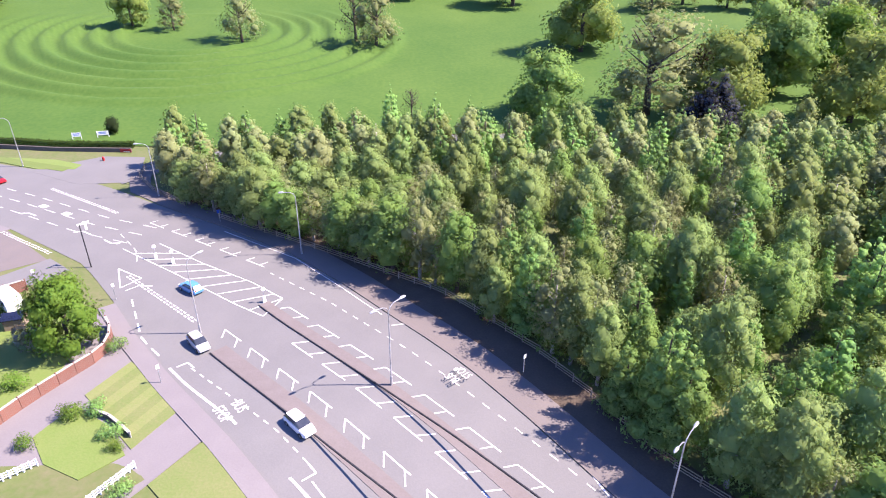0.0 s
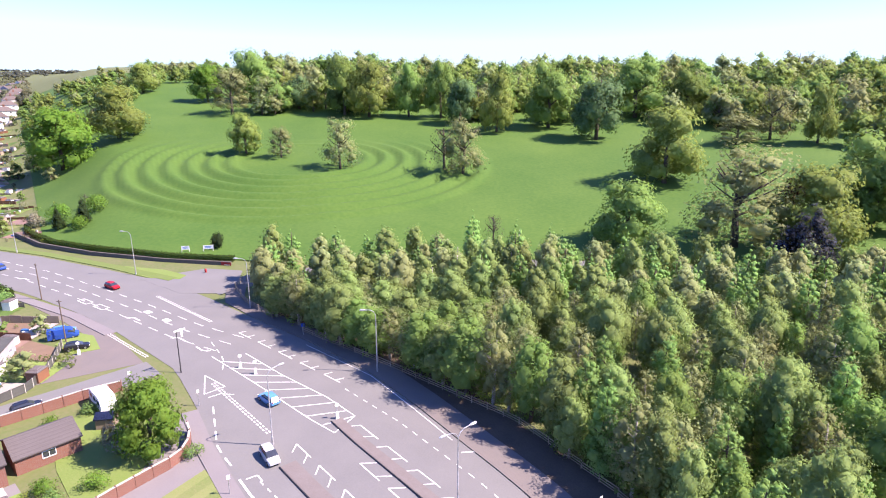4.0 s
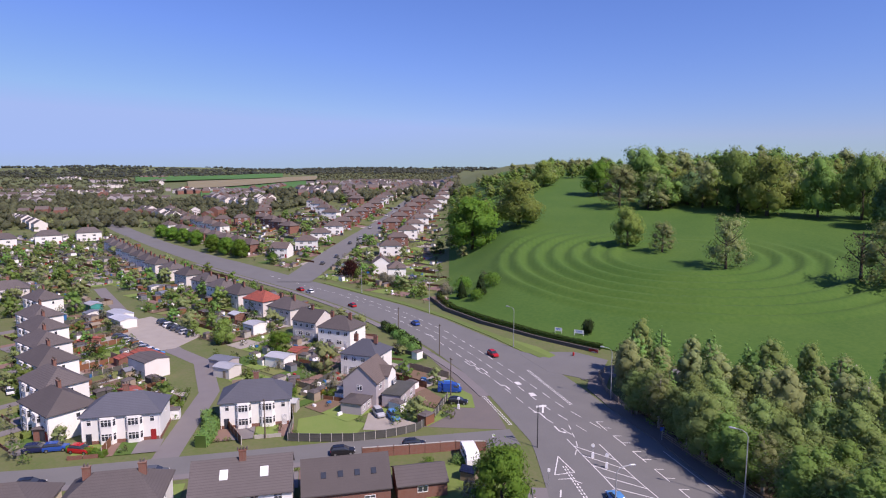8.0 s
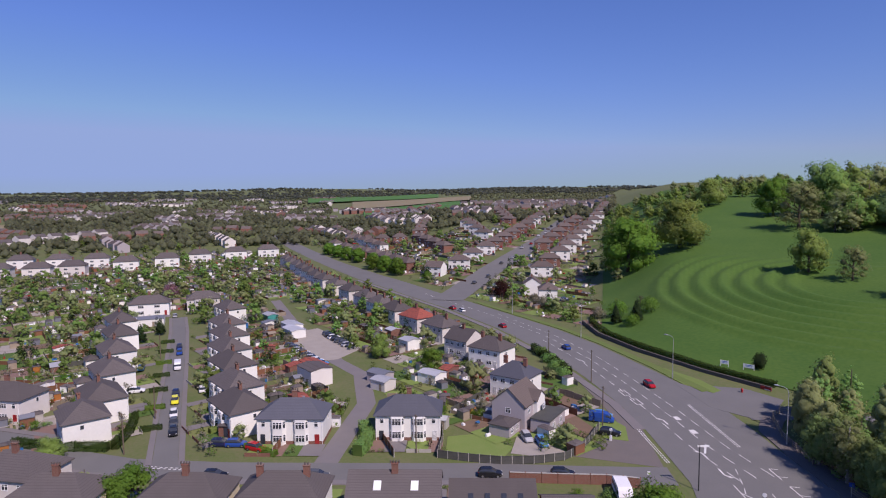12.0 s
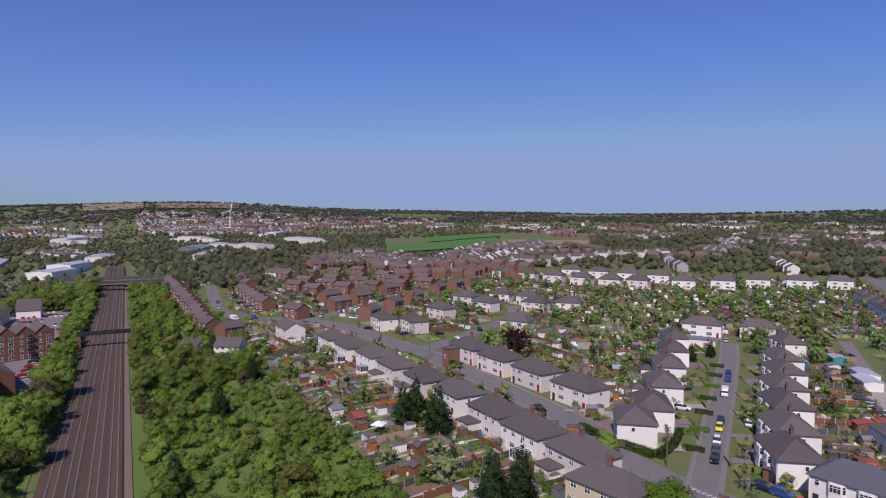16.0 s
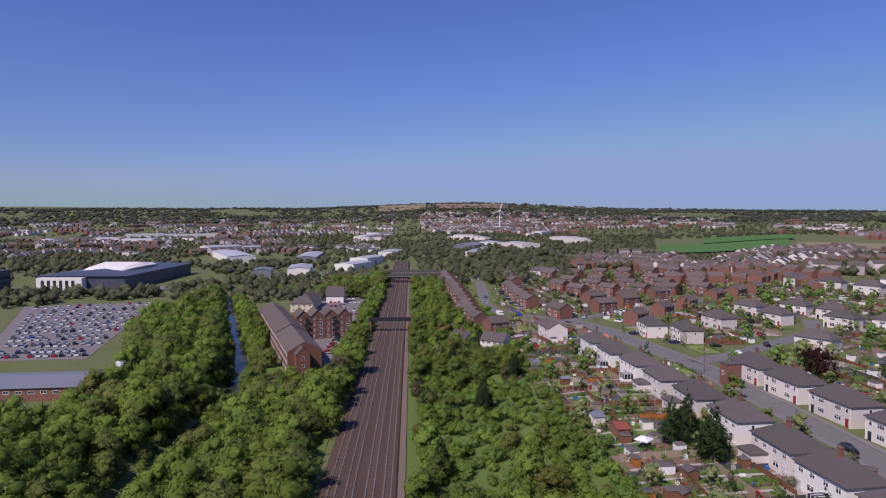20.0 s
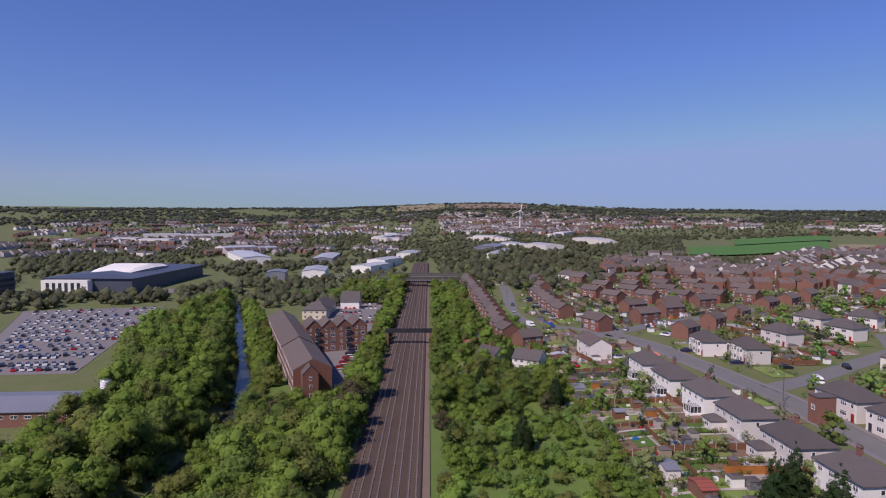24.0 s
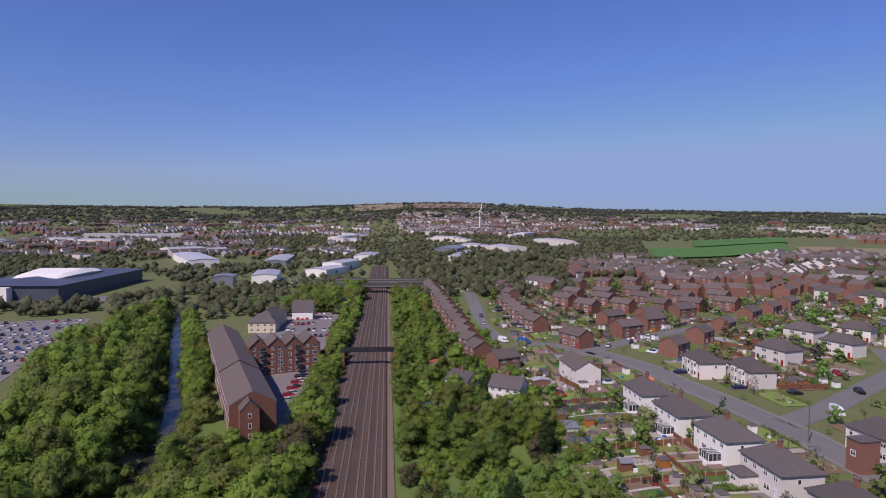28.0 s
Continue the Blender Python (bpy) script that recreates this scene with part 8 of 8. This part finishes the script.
for _x, _y, _h, _c, _k in ((-34.6, 63.4, -45, "silver", "hatch"), (-17.8, 49.6, -42, "white", "hatch"), (-41.4, 77.0, 147, "lightblue", "hatch"), (-101.7, 119.2, -22, "red", "hatch"),
                           (-141.1, 127, 162, "blue", "hatch"), (-177.1, 128.6, 172, "red", "hatch"), (-216.9, 131.5, 180, "red", "hatch"), (-210.5, 132.0, 180, "white", "hatch")):
    car(_x, _y, _h, _c, _k, "on the main road")
for _x, _y, _h, _c, _k in ((-207.2, 23.5, -8, "navy", "hatch"), (-200, 22.6, -8, "blue", "hatch"), (-183.1, 20.0, -8, "white", "van"), (-157.5, 16.4, -8, "navy", "hatch"), (-152.3, 15.6, -8, "yellow", "hatch"),
                           (-142.8, 14.2, -8, "white", "hatch"), (-137, 13.5, -8, "grey", "hatch"), (-131.8, 12.8, -8, "black", "hatch"), (-120.4, 20.0, 58, "navy", "hatch"), (-118.6, 22.6, 60, "blue", "hatch"),
                           (-114.6, 25.4, 35, "red", "hatch"), (-106.6, 16.5, 57, "black", "hatch"), (-97.2, 31.6, 57, "grey", "hatch"), (-82.4, 57.4, 57, "black", "hatch"), (-75.8, 68.0, 55, "black", "hatch"),
                           (-91.5, 72.5, -20, "silver", "hatch"), (-88.2, 73.6, -20, "lightblue", "hatch"), (-90.8, 92.0, 40, "blue", "van"), (-92.5, 94.0, 40, "lightblue", "hatch"), (-84.6, 88.2, 40, "black", "hatch"),
                           (-152, 114.4, 150, "white", "hatch"), (-187.2, 11.0, 170, "lightblue", "hatch"), (-165.5, 8.2, 80, "white", "hatch"), (-158, 22.6, 172, "white", "hatch"),
                           (-152.2, -26.3, 47.2, "black", "hatch"), (-161.1, -58.3, 46.2, "red", "hatch"), (-168.5, -67.6, 45.2, "navy", "hatch"), (-173.9, -73.5, 45.2, "black", "hatch"), (-137.3, -32.6, 49.2, "white", "hatch"),
                           (-194.7, -94.6, 45.2, "black", "hatch"), (-190.4, -90.4, 45.2, "red", "hatch"), (-226.3, -71.4, 33.2, "white", "van"), (-221.2, -119.2, 45.2, "orange", "van"), (-215.8, -114.3, 45.2, "black", "hatch"),
                           (-262.6, -152.9, 19.2, "silver", "hatch"), (-275.1, -148.8, 23.2, "black", "hatch"), (-289.4, -148, 23.2, "white", "hatch"), (-193.4, -133.9, 69.2, "red", "hatch"), (-196.7, -138.5, 69.2, "white", "hatch"),
                           (-246, -181, 109.2, "blue", "van"), (-244.1, -189.8, 69.2, "white", "van"), (-257.3, -208.2, 49.2, "black", "hatch"), (-271.4, -221.1, 47.2, "silver", "hatch"), (-287.5, -234.4, 43.2, "grey", "hatch"),
                           (-273.4, -78.1, 33.2, "red", "hatch"), (-253.5, -69.8, 33.2, "black", "hatch"), (-239.1, -83.6, 129.2, "black", "hatch"), (-303.5, -161, 109.2, "white", "hatch"),
                           (-276, 27, 170, "red", "hatch"), (-264, 29, 172, "silver", "hatch")):
    car(_x, _y, _h, _c, _k)
for _i in range(7):
    car(-199.9 + _i * 3.1, 70.4 + _g.uniform(-0.3, 0.3), 95, _g.choice(("white", "silver", "grey", "white", "black")), state="in a row behind the houses")
for _i in range(8):
    car(-190 + _i * 3.6, 54.5 + _i * 0.2, 60, _g.choice(("white", "silver", "lightblue", "white", "grey")), state="in a row in the rear yard")
for _i in range(14):
    _t = _i / 14
    _x, _y = blend(-262, -500, _t) + (4.6 if _i % 2 else -3.2), blend(172, 466, _t) - (3.4 if _i % 2 else -2.4)
    car(_x, _y, 130 - 4 * _t, _g.choice(("white", "black", "white", "silver", "grey", "red")), state="parked on the hill road", z=height(_x, _y) + 0.3)

# ---- back yards beside the lane ----
patch([(-170, 49), (-208, 53), (-212, 71), (-176, 73), (-168, 62)], 0.1, "yard", M_GRAVEL, "pale gravel parking yard", "paving")
for _x, _y, _t, _w, _d, _h, _m, _r, _lab in ((-205, 60, 5, 9, 5, 2.6, M_WHITE, M_METALR, "white flat-roofed garage block in a yard"), (-214, 62, 5, 9, 5, 2.6, M_WHITE, M_METALR, "white flat-roofed garage block in a yard"),
                                            (-160, 52, 8, 9, 4.5, 2.5, M_PEBBLE, M_TILERED, "low garage with bright red roof"), (-150, 49, 8, 8, 6, 4.2, M_PEBBLE, M_TILE, "small pebbledashed outbuilding beside the lane"),
                                            (-142, 64, 20, 6, 4, 2.4, M_GREYR, M_GREYMETAL, "grey flat garage beside the lane"), (-136, 62, 20, 5, 4, 2.4, M_PEBBLE, M_METALR, "pale flat garage beside the lane"),
                                            (-134, 75, 20, 6, 4.5, 2.6, M_WHITE, M_METALR, "white flat-roofed rear extension building"), (-168, 86, 8, 5, 5, 3, M_WHITE, M_METALR, "white flat-roofed rear building"),
                                            (-184, 88, 5, 4, 4, 3, M_BRICK, M_METALR, "small brick rear building with flat roof"), (-253, 18, 80, 12, 7, 2.8, M_WHITE, M_GREYMETAL, "long white flat workshop"),
                                            (-236, 60, 5, 6, 4, 2.5, M_TEAL, M_METALR, "teal painted garage with flat roof"), (-227, 47, 5, 4, 4, 2.2, M_BLUE, M_METALR, "small blue sheet garden store")):
    shed(_x, _y, _t, _w, _d, _h, _m, _r, _lab, "garage")
_t = thing("trampoline", "round blue garden trampoline", "trampoline", pose(-165.5, -112.2, height(-165.5, -112.2)))
part("mat", Mesh().tube([(0, 0, 0.78), (0, 0, 0.82)], 1.9, 20), M_DARKM, _t)
part("pad", Mesh().tube([(2.0 * math.cos(i * 0.2618), 2.0 * math.sin(i * 0.2618), 0.83) for i in range(25)], 0.16, 6), M_BLUE, _t, "blue edge pad")
for _i in range(6):
    _a = _i * 1.047
    part("leg", Mesh().tube([(1.9 * math.cos(_a), 1.9 * math.sin(_a), 0), (1.9 * math.cos(_a), 1.9 * math.sin(_a), 0.8)], 0.04, 6), M_STEEL, _t)
_t = thing("parasol", "white square garden parasol", "parasol", pose(-124.5, -58.3, height(-124.5, -58.3)))
part("canopy", hip_roof(3.0, 3.0, 2.2, 0.7, 0.0, 0.1), M_FRAME, _t)
part("pole", Mesh().tube([(0, 0, 0), (0, 0, 2.6)], 0.04, 6), M_STEEL, _t)
_h = thing("house", "tall red brick house with flat roof by the corner", "house", at(-187.5, -61.5, 231.2), "corner pairs")
part("wall", walls(3.4, 4.6, 6.6), M_BRICK, _h)
part("parapet", Mesh().box(0, 0, 6.6, 3.7, 4.9, 0.2), M_TILE, _h)
window(_h, 0, -2.3, 3.4, 1.2, 1.2, 2, pane=False)
window(_h, 0, 2.3, 3.4, 1.2, 1.2, 2, 180, pane=False)
fence([(-140.5, -66.6), (-147.8, -59.6), (-152.7, -54.3)], "panel", "bright orange timber garden fence", 2.0, 1.7, M_ORANGE, M_ORANGE)
fence([(-208.7, -145.5), (-200.8, -132.1)], "panel", "red-brown timber garden fence", 2.0, 1.6, M_TIMBER, M_TIMBER)


# ---- mill ----
def make_mill():
    h = thing("mill_building", "long red brick converted mill with brown tiled roofs", "apartment building", pose(-132.2, -194.5, -10.5, 0, 0, 244.8))
    # local x runs along the long wing from its near gable; local -y faces the yard
    L, D, E, R = 112.0, 12.5, 9.4, 3.4
    part("wall", walls(L, D, E, R, -0.6), M_MILL, h, m=pose(L / 2, 0, 0))
    for x0, l, dz in ((0, 38, 0.0), (38, 40, 0.35), (78, 34, 0.0)):
        part("roof", gable_roof(l - 0.05, D, E + dz, R, 0.3, 0.0), M_TILER, h, m=pose(x0 + l / 2, 0, 0))
    for i in range(27):
        for z in (1.0, 4.0, 7.0):
            window(h, 3 + i * 4.0, D / 2, z, 1.3, 1.6, 2, 180, pane=False)
    for i in range(15):
        for z in (1.0, 4.0, 7.0):
            window(h, 3 + i * 4.0, -D / 2, z, 1.3, 1.6, 2, 0, pane=False)
    # near gabled end
    g = part("end_gable", walls(7.4, 5.0, 9.0, 2.6, -0.6), M_MILL, h, "brick end gable with three small windows", m=pose(-1.2, 1.4, 0, 0, 0, 0))
    part("end_roof", gable_roof(7.4, 5.0, 9.0, 2.6, 0.15, 0.1), M_TILER, g)
    for z in (1.4, 4.2, 7.0):
        window(h, -4.92, 1.4, z, 0.9, 1.4, 1, -90, pane=False)
    # cross wing with four gables over the yard
    w = part("cross_wing", walls(27.0, 13.0, 11.4, 0.0, -0.6), M_MILL, h, "four-storey brick wing with four gables", m=pose(71.5, -19.5, 0, 0, 0, -90))
    for i in range(4):
        x = -10.0 + i * 6.65
        gb = part("gable", walls(13.2, 6.3, 11.4, 2.9, 10.9), M_MILL, w, m=pose(x, 0, 0, 0, 0, 90))
        part("gable_roof", gable_roof(13.3, 6.3, 11.4, 2.9, 0.2, 0.25), M_TILER, gb)
        for z in (1.0, 3.9, 6.8, 9.7):
            window(w, x - 1.5, -6.5, z, 1.1, 1.6, 2, pane=False)
            window(w, x + 1.5, -6.5, z, 1.8, 2.0, 2, pane=False)
            if z > 3 and i % 2 == 0:
                b = part("balcony", Mesh().box(x + 1.5, -7.1, z - 0.15, 2.4, 1.1, 0.12), M_STEEL, w)
                part("railing", Mesh().box(x + 1.5, -7.6, z, 2.4, 0.05, 0.95), M_DARKM, b)
    return h


make_mill()
patch([(-147.1, -200.4), (-155.7, -209.9), (-177.2, -251.9), (-197, -255.1), (-208.9, -269.2), (-221.8, -289.5), (-240.5, -298.6), (-224.3, -273.7), (-198.9, -243.2), (-174.2, -221)], 0.12, "yard", M_PAVE, "grey car park beside the mill", "paving")
for _i in range(11):
    _x, _y = -158.0 - _i * 2.79, -214.3 - _i * 2.78 - (2 if _i % 2 else 0)
    car(_x, _y, 157.2, _g.choice(("white", "silver", "red", "black", "navy", "red")), state="parked beside the mill")
for _i in range(9):
    _x, _y = -177.8 - _i * 3.33, -223.2 - _i * 3.79
    car(_x, _y, 159.2, _g.choice(("white", "silver", "red", "black", "grey")), state="parked beside the railway trees")
for _x, _y, _t, _w, _d, _h, _m, _r, _lab in ((-233, -340, 224.2, 26, 13, 5.5, M_CREAM, M_TILE, "cream inn with dark brown hipped roof"), (-221, -327.5, 314.2, 14, 10, 5.5, M_CREAM, M_TILE, "cream gabled wing of the inn")):
    _b = thing("inn", _lab, "building", pose(_x, _y, -10.5, 0, 0, _t), "inn buildings")
    part("wall", walls(_w, _d, _h, 0, -0.5), _m, _b)
    part("roof", hip_roof(_w, _d, _h, 4.0, 0.5), _r, _b)
    for _i in range(int(_w / 3.4)):
        for _z in (0.9, 3.4):
            for _s in (-1, 1):
                window(_b, -_w / 2 + 2 + _i * 3.4, _s * _d / 2, _z, 1.4, 1.3, 2, 0 if _s < 0 else 180, pane=False)
_b = thing("inn", "white gabled house with steep dark roof", "building", pose(-258.7, -344.5, -10.5, 0, 0, 314.2), "inn buildings")
part("wall", walls(12, 9, 5, 6.0, -0.5), M_WHITE, _b)
part("roof", gable_roof(12, 9, 5, 6.0), M_TILE, _b)

patch([rail_point(s, d) for s, d in ((34, 22), (290, 22), (290, 62), (200, 66), (120, 50), (60, 40))][::-1], 0.06, "yard", M_PAVE, "wide grey tarmac yard between the mill and the inn", "paving")
for _c in ("white", "silver", "black", "red"):
    _me = Mesh()
    for _i in range(16):
        _x, _y = rail_point(_g.choice((172, 190, 208, 226, 244)) + _g.uniform(-1, 1), 24 + 2.7 * _g.randrange(9))
        _me.box(_x, _y, -10.1, 4.2, 1.75, 0.6, 0, 48, 0.94).box(_x, _y, -9.5, 2.3, 1.55, 0.5, 1, 48, 0.76)
    tagged(part("inn_cars", _me, [PAINT[_c], M_GLASS]), f"{_c} cars parked beside the inn", "cars", kind="stuff")

# ---- bridges ----
_a = math.degrees(math.atan2(RAIL_L[1], RAIL_L[0]))
_x, _y = rail_point(93, 0.8)
_t = thing("footbridge", "narrow dark steel footbridge over the tracks", "bridge", pose(_x, _y, -6, 0, 0, _a))
part("deck", Mesh().box(0, 0, 5.6, 20, 2.0, 0.3), M_DARKM, _t)
for _s in (-1, 1):
    part("parapet", Mesh().box(0, _s * 1.0, 5.9, 20, 0.1, 1.2), M_DARKM, _t)
for _s in (-9.2, 9.2):
    part("pier", Mesh().box(_s, 0, -0.5, 1.2, 1.8, 6.1), M_BRICK, _t, "brick pier")
for _s0, _w in ((312, 9.0), (345, 14.0)):
    _x, _y = rail_point(_s0, -1.5)
    _t = thing("road_bridge", "broad concrete road bridge over the railway", "bridge", pose(_x, _y, -6, 0, 0, _a), "road bridges")
    part("deck", Mesh().box(0, 0, 5.0, 70, _w, 0.9), M_PAVE, _t)
    for _s in (-1, 1):
        part("parapet", Mesh().box(0, _s * (_w / 2 - 0.15), 5.9, 70, 0.3, 1.1), M_DARKP, _t)
    for _k in (-14.5, 14.5):
        part("abutment", Mesh().box(_k, 0, -0.5, 2.4, _w - 0.4, 5.5), M_BRICK, _t, "brick abutment")
hedge([rail_point(306, 34), rail_point(302, 70), rail_point(290, 110)], 5.0, 4.0, "green embankment hedge beside the road", M_LEAFD, 9)

# ---- works, car park and arena across the river ----
_t = thing("works_building", "low brick works with blue-grey sheet roof", "industrial building", pose(-55.5, -243, -10.5, 0, 0, -40.8))
part("wall", walls(56, 20, 4.4, 1.6), M_BRICK, _t)
part("roof", gable_roof(56, 20, 4.4, 1.6, 0.5, 0.5), M_GREYMETAL, _t)
for _i in range(14):
    window(_t, -25 + _i * 3.8, 10, 2.4, 2.0, 1.0, 2, 180, pane=False)
    window(_t, -25 + _i * 3.8, -10, 2.4, 2.0, 1.0, 2, 0, pane=False)
_t = thing("silo", "white cylindrical silo beside the works", "silo", pose(-82.2, -236, -10.5))
part("tank", Mesh().tube([(0, 0, 0), (0, 0, 7.2), (0, 0, 7.8)], [1.7, 1.7, 0.7], 16), M_FRAME, _t, smooth=False)
patch([(-52.2, -310.5), (-85, -283.4), (-175.6, -436), (-104.7, -473.1)], 0.15, "car_park", M_PAVE, "wide grey asphalt car park full of cars", "car park")


def parked_field(corners, nx, ny, fill=0.86):
    """Rows of parked cars, joined by colour."""
    by = {k: Mesh() for k in ("white", "silver", "black", "red", "grey", "blue")}
    (ax, ay), (bx, by_), (cx, cy), (dx, dy) = corners
    for j in range(ny):
        for i in range(nx):
            if _g.random() > fill or (ny > 12 and j % 3 == 2):
                continue
            u, v = (i + 0.5) / nx, (j + 0.5 + (0.18 if j % 2 else -0.18)) / ny
            x = blend(blend(ax, bx, u), blend(dx, cx, u), v)
            y = blend(blend(ay, by_, u), blend(dy, cy, u), v)
            k = by[_g.choices(tuple(by), (14, 6, 3, 1.5, 2, 1))[0]]
            t = math.degrees(math.atan2(dy - ay, dx - ax)) + _g.uniform(-3, 3)
            k.box(x, y, height(x, y) + 0.4, 4.3, 1.75, 0.65, 0, t, 0.94)
            k.box(x, y, height(x, y) + 1.05, 2.3, 1.55, 0.5, 1, t, 0.76)
    for c, me in by.items():
        tagged(part("parked_cars", me, [PAINT[c], M_GLASS]), f"rows of parked {c} cars in a car park", "cars", kind="stuff")


parked_field([(-58.3, -310.5), (-86.3, -287.7), (-172, -433.4), (-107.7, -467.5)], 12, 26)
M_ARENA = material("dark_cladding", (0.075, 0.085, 0.115), 0.4, (0.06, 0.068, 0.09), 0.1, 2, 0.5)
_t = thing("arena", "long low dark blue sports arena with pale curved roof", "stadium", pose(-209.8, -599.6, -10.5, 0, 0, 44.2))
part("wall", walls(135, 70, 11), M_ARENA, _t)
part("roof", hip_roof(135, 70, 11, 3.0, 1.5, 90), M_ARENA, _t)
part("dome", lofted([(-38, 12, 12.6, 16, 12), (-24, 12, 15.5, 20, 15), (0, 12, 17.5, 22, 16), (24, 12, 15.5, 20, 15), (38, 12, 12.6, 16, 12)]), M_WHITE, _t, "pale curved dome roof")
_e = part("entrance", Mesh().box(70, -14, 0, 8, 36, 10), M_WHITE, _t, "white entrance block")
for _i in range(6):
    part("glazing", Mesh().box(74.1, -27 + _i * 4.8, 0.5, 0.2, 2.4, 7.5), M_GLASS, _e)
_t = thing("office_block", "dark glass office block", "office building", pose(-101.2, -581.9, -10.5, 0, 0, 44.2))
part("wall", walls(30, 24, 17), M_ARENA, _t)
for _z in (2, 6, 10, 14):
    part("window_band", Mesh().box(0, 12.1, _z, 28, 0.2, 2.2), M_GLASS, _t)
patch([(-150.3, -529.1), (-189.7, -505.2), (-253.8, -515.6), (-153.8, -570.2)], 0.2, "forecourt", M_PAVE, "grey paved arena forecourt", "paving")
for _x, _y, _t0, _w, _d, _h, _wall, _roof, _lab in ((-362.8, -543.5, 52.2, 52, 22, 8, M_WHITE, M_METALR, "white showroom with pale roof"), (-329.6, -560.4, 52.2, 24, 18, 6, M_GREYMETAL, M_GREYMETAL, "small blue-grey sheet workshop"),
                                                  (-444.4, -558.8, 24.2, 46, 24, 7, M_WHITE, M_METALR, "white shed with curved roof"), (-490, -589.5, 24.2, 46, 24, 9, M_WHITE, M_METALR, "white shed with curved roof"),
                                                  (-420.9, -796.1, 71.2, 150, 34, 9, M_WHITE, M_METALR, "long pale metal-roofed warehouse"), (-502.9, -728.4, 49.2, 110, 26, 7, M_GREYMETAL, M_METALR, "low grey flat warehouse building"),
                                                  (-627.1, -525.7, 29.2, 110, 14, 5, M_WHITE, M_METALR, "long white low shed with pale roof"), (-678.2, -584.7, 29.2, 80, 30, 7, M_GREYMETAL, M_GREYMETAL, "low grey roofed works building"),
                                                  (-813.3, -657.4, 34.2, 50, 30, 6, M_WHITE, M_METALR, "low white roofed factory building"), (-594.7, -662.3, 39.2, 60, 26, 7, M_WHITE, M_METALR, "white factory shed with pale roof")):
    _b = thing("warehouse", _lab, "warehouse", pose(_x, _y, height(_x, _y), 0, 0, _t0), "warehouses")
    part("wall", walls(_w, _d, _h, 1.5, -4), _wall, _b)
    part("roof", gable_roof(_w, _d, _h, 1.5, 0.4, 0.4), _roof, _b)
    part("loading_door", Mesh().box(0, _d / 2 + 0.1, 0, 5, 0.2, 4.5), M_GREYMETAL, _b)
parked_field([(-354.9, -516.9), (-382, -506.1), (-406.8, -540.5), (-378.9, -556.2)], 5, 8)
# cars on the drives of the estate
_by = {k: Mesh() for k in ("white", "silver", "black", "red", "grey", "navy")}
for _x, _y, _t0 in _drives:
    _k = _by[_g.choices(tuple(_by), (6, 5, 4, 2, 3, 2))[0]]
    _z = height(_x, _y)
    _k.box(_x, _y, _z + 0.4, 4.2, 1.75, 0.6, 0, _t0, 0.94).box(_x, _y, _z + 1.0, 2.3, 1.55, 0.5, 1, _t0, 0.76)
    for _i, _j in ((-1.3, -0.75), (1.3, -0.75), (-1.3, 0.75), (1.3, 0.75)):
        _c, _s = math.cos(radians(_t0)), math.sin(radians(_t0))
        _k.box(_x + _i * _c - _j * _s, _y + _i * _s + _j * _c, _z, 0.6, 0.2, 0.6, 1, _t0)
for _c, _me in _by.items():
    tagged(part("drive_cars", _me, [PAINT[_c], M_GLASS]), f"{_c} cars standing on house drives", "cars", kind="stuff")
# wind turbine
_t = thing("wind_turbine", "white three-bladed wind turbine", "wind turbine", pose(-1369.5, -1068.1, height(-1369.5, -1068.1) - 2, 0, 0, 159.2))
part("tower", Mesh().tube([(0, 0, -2), (0, 0, 56)], [2.0, 1.1], 12), M_FRAME, _t)
part("nacelle", Mesh().box(0, -1.0, 55.5, 2.6, 5.5, 2.6), M_FRAME, _t)
for _i in range(3):
    _b = math.radians(12 + 120 * _i)
    part("blade", Mesh().tube([(0, -4, 56.8), (9 * math.sin(_b), -4, 56.8 + 9 * math.cos(_b)), (27 * math.sin(_b), -4, 56.8 + 27 * math.cos(_b))], [0.9, 1.2, 0.2], 6), M_FRAME, _t)
# leaves on clipped hedges are shaded by their own faces
for _me in bpy.data.meshes:
    if any(m and m.name in LEAVES for m in _me.materials) and "soft" not in _me.attributes:
        _c = np.zeros(len(_me.vertices) * 3, np.float32)
        _me.vertex_normals.foreach_get("vector", _c)
        set_soft(_me, _c.reshape(-1, 3) + (0, 0, 0.25))
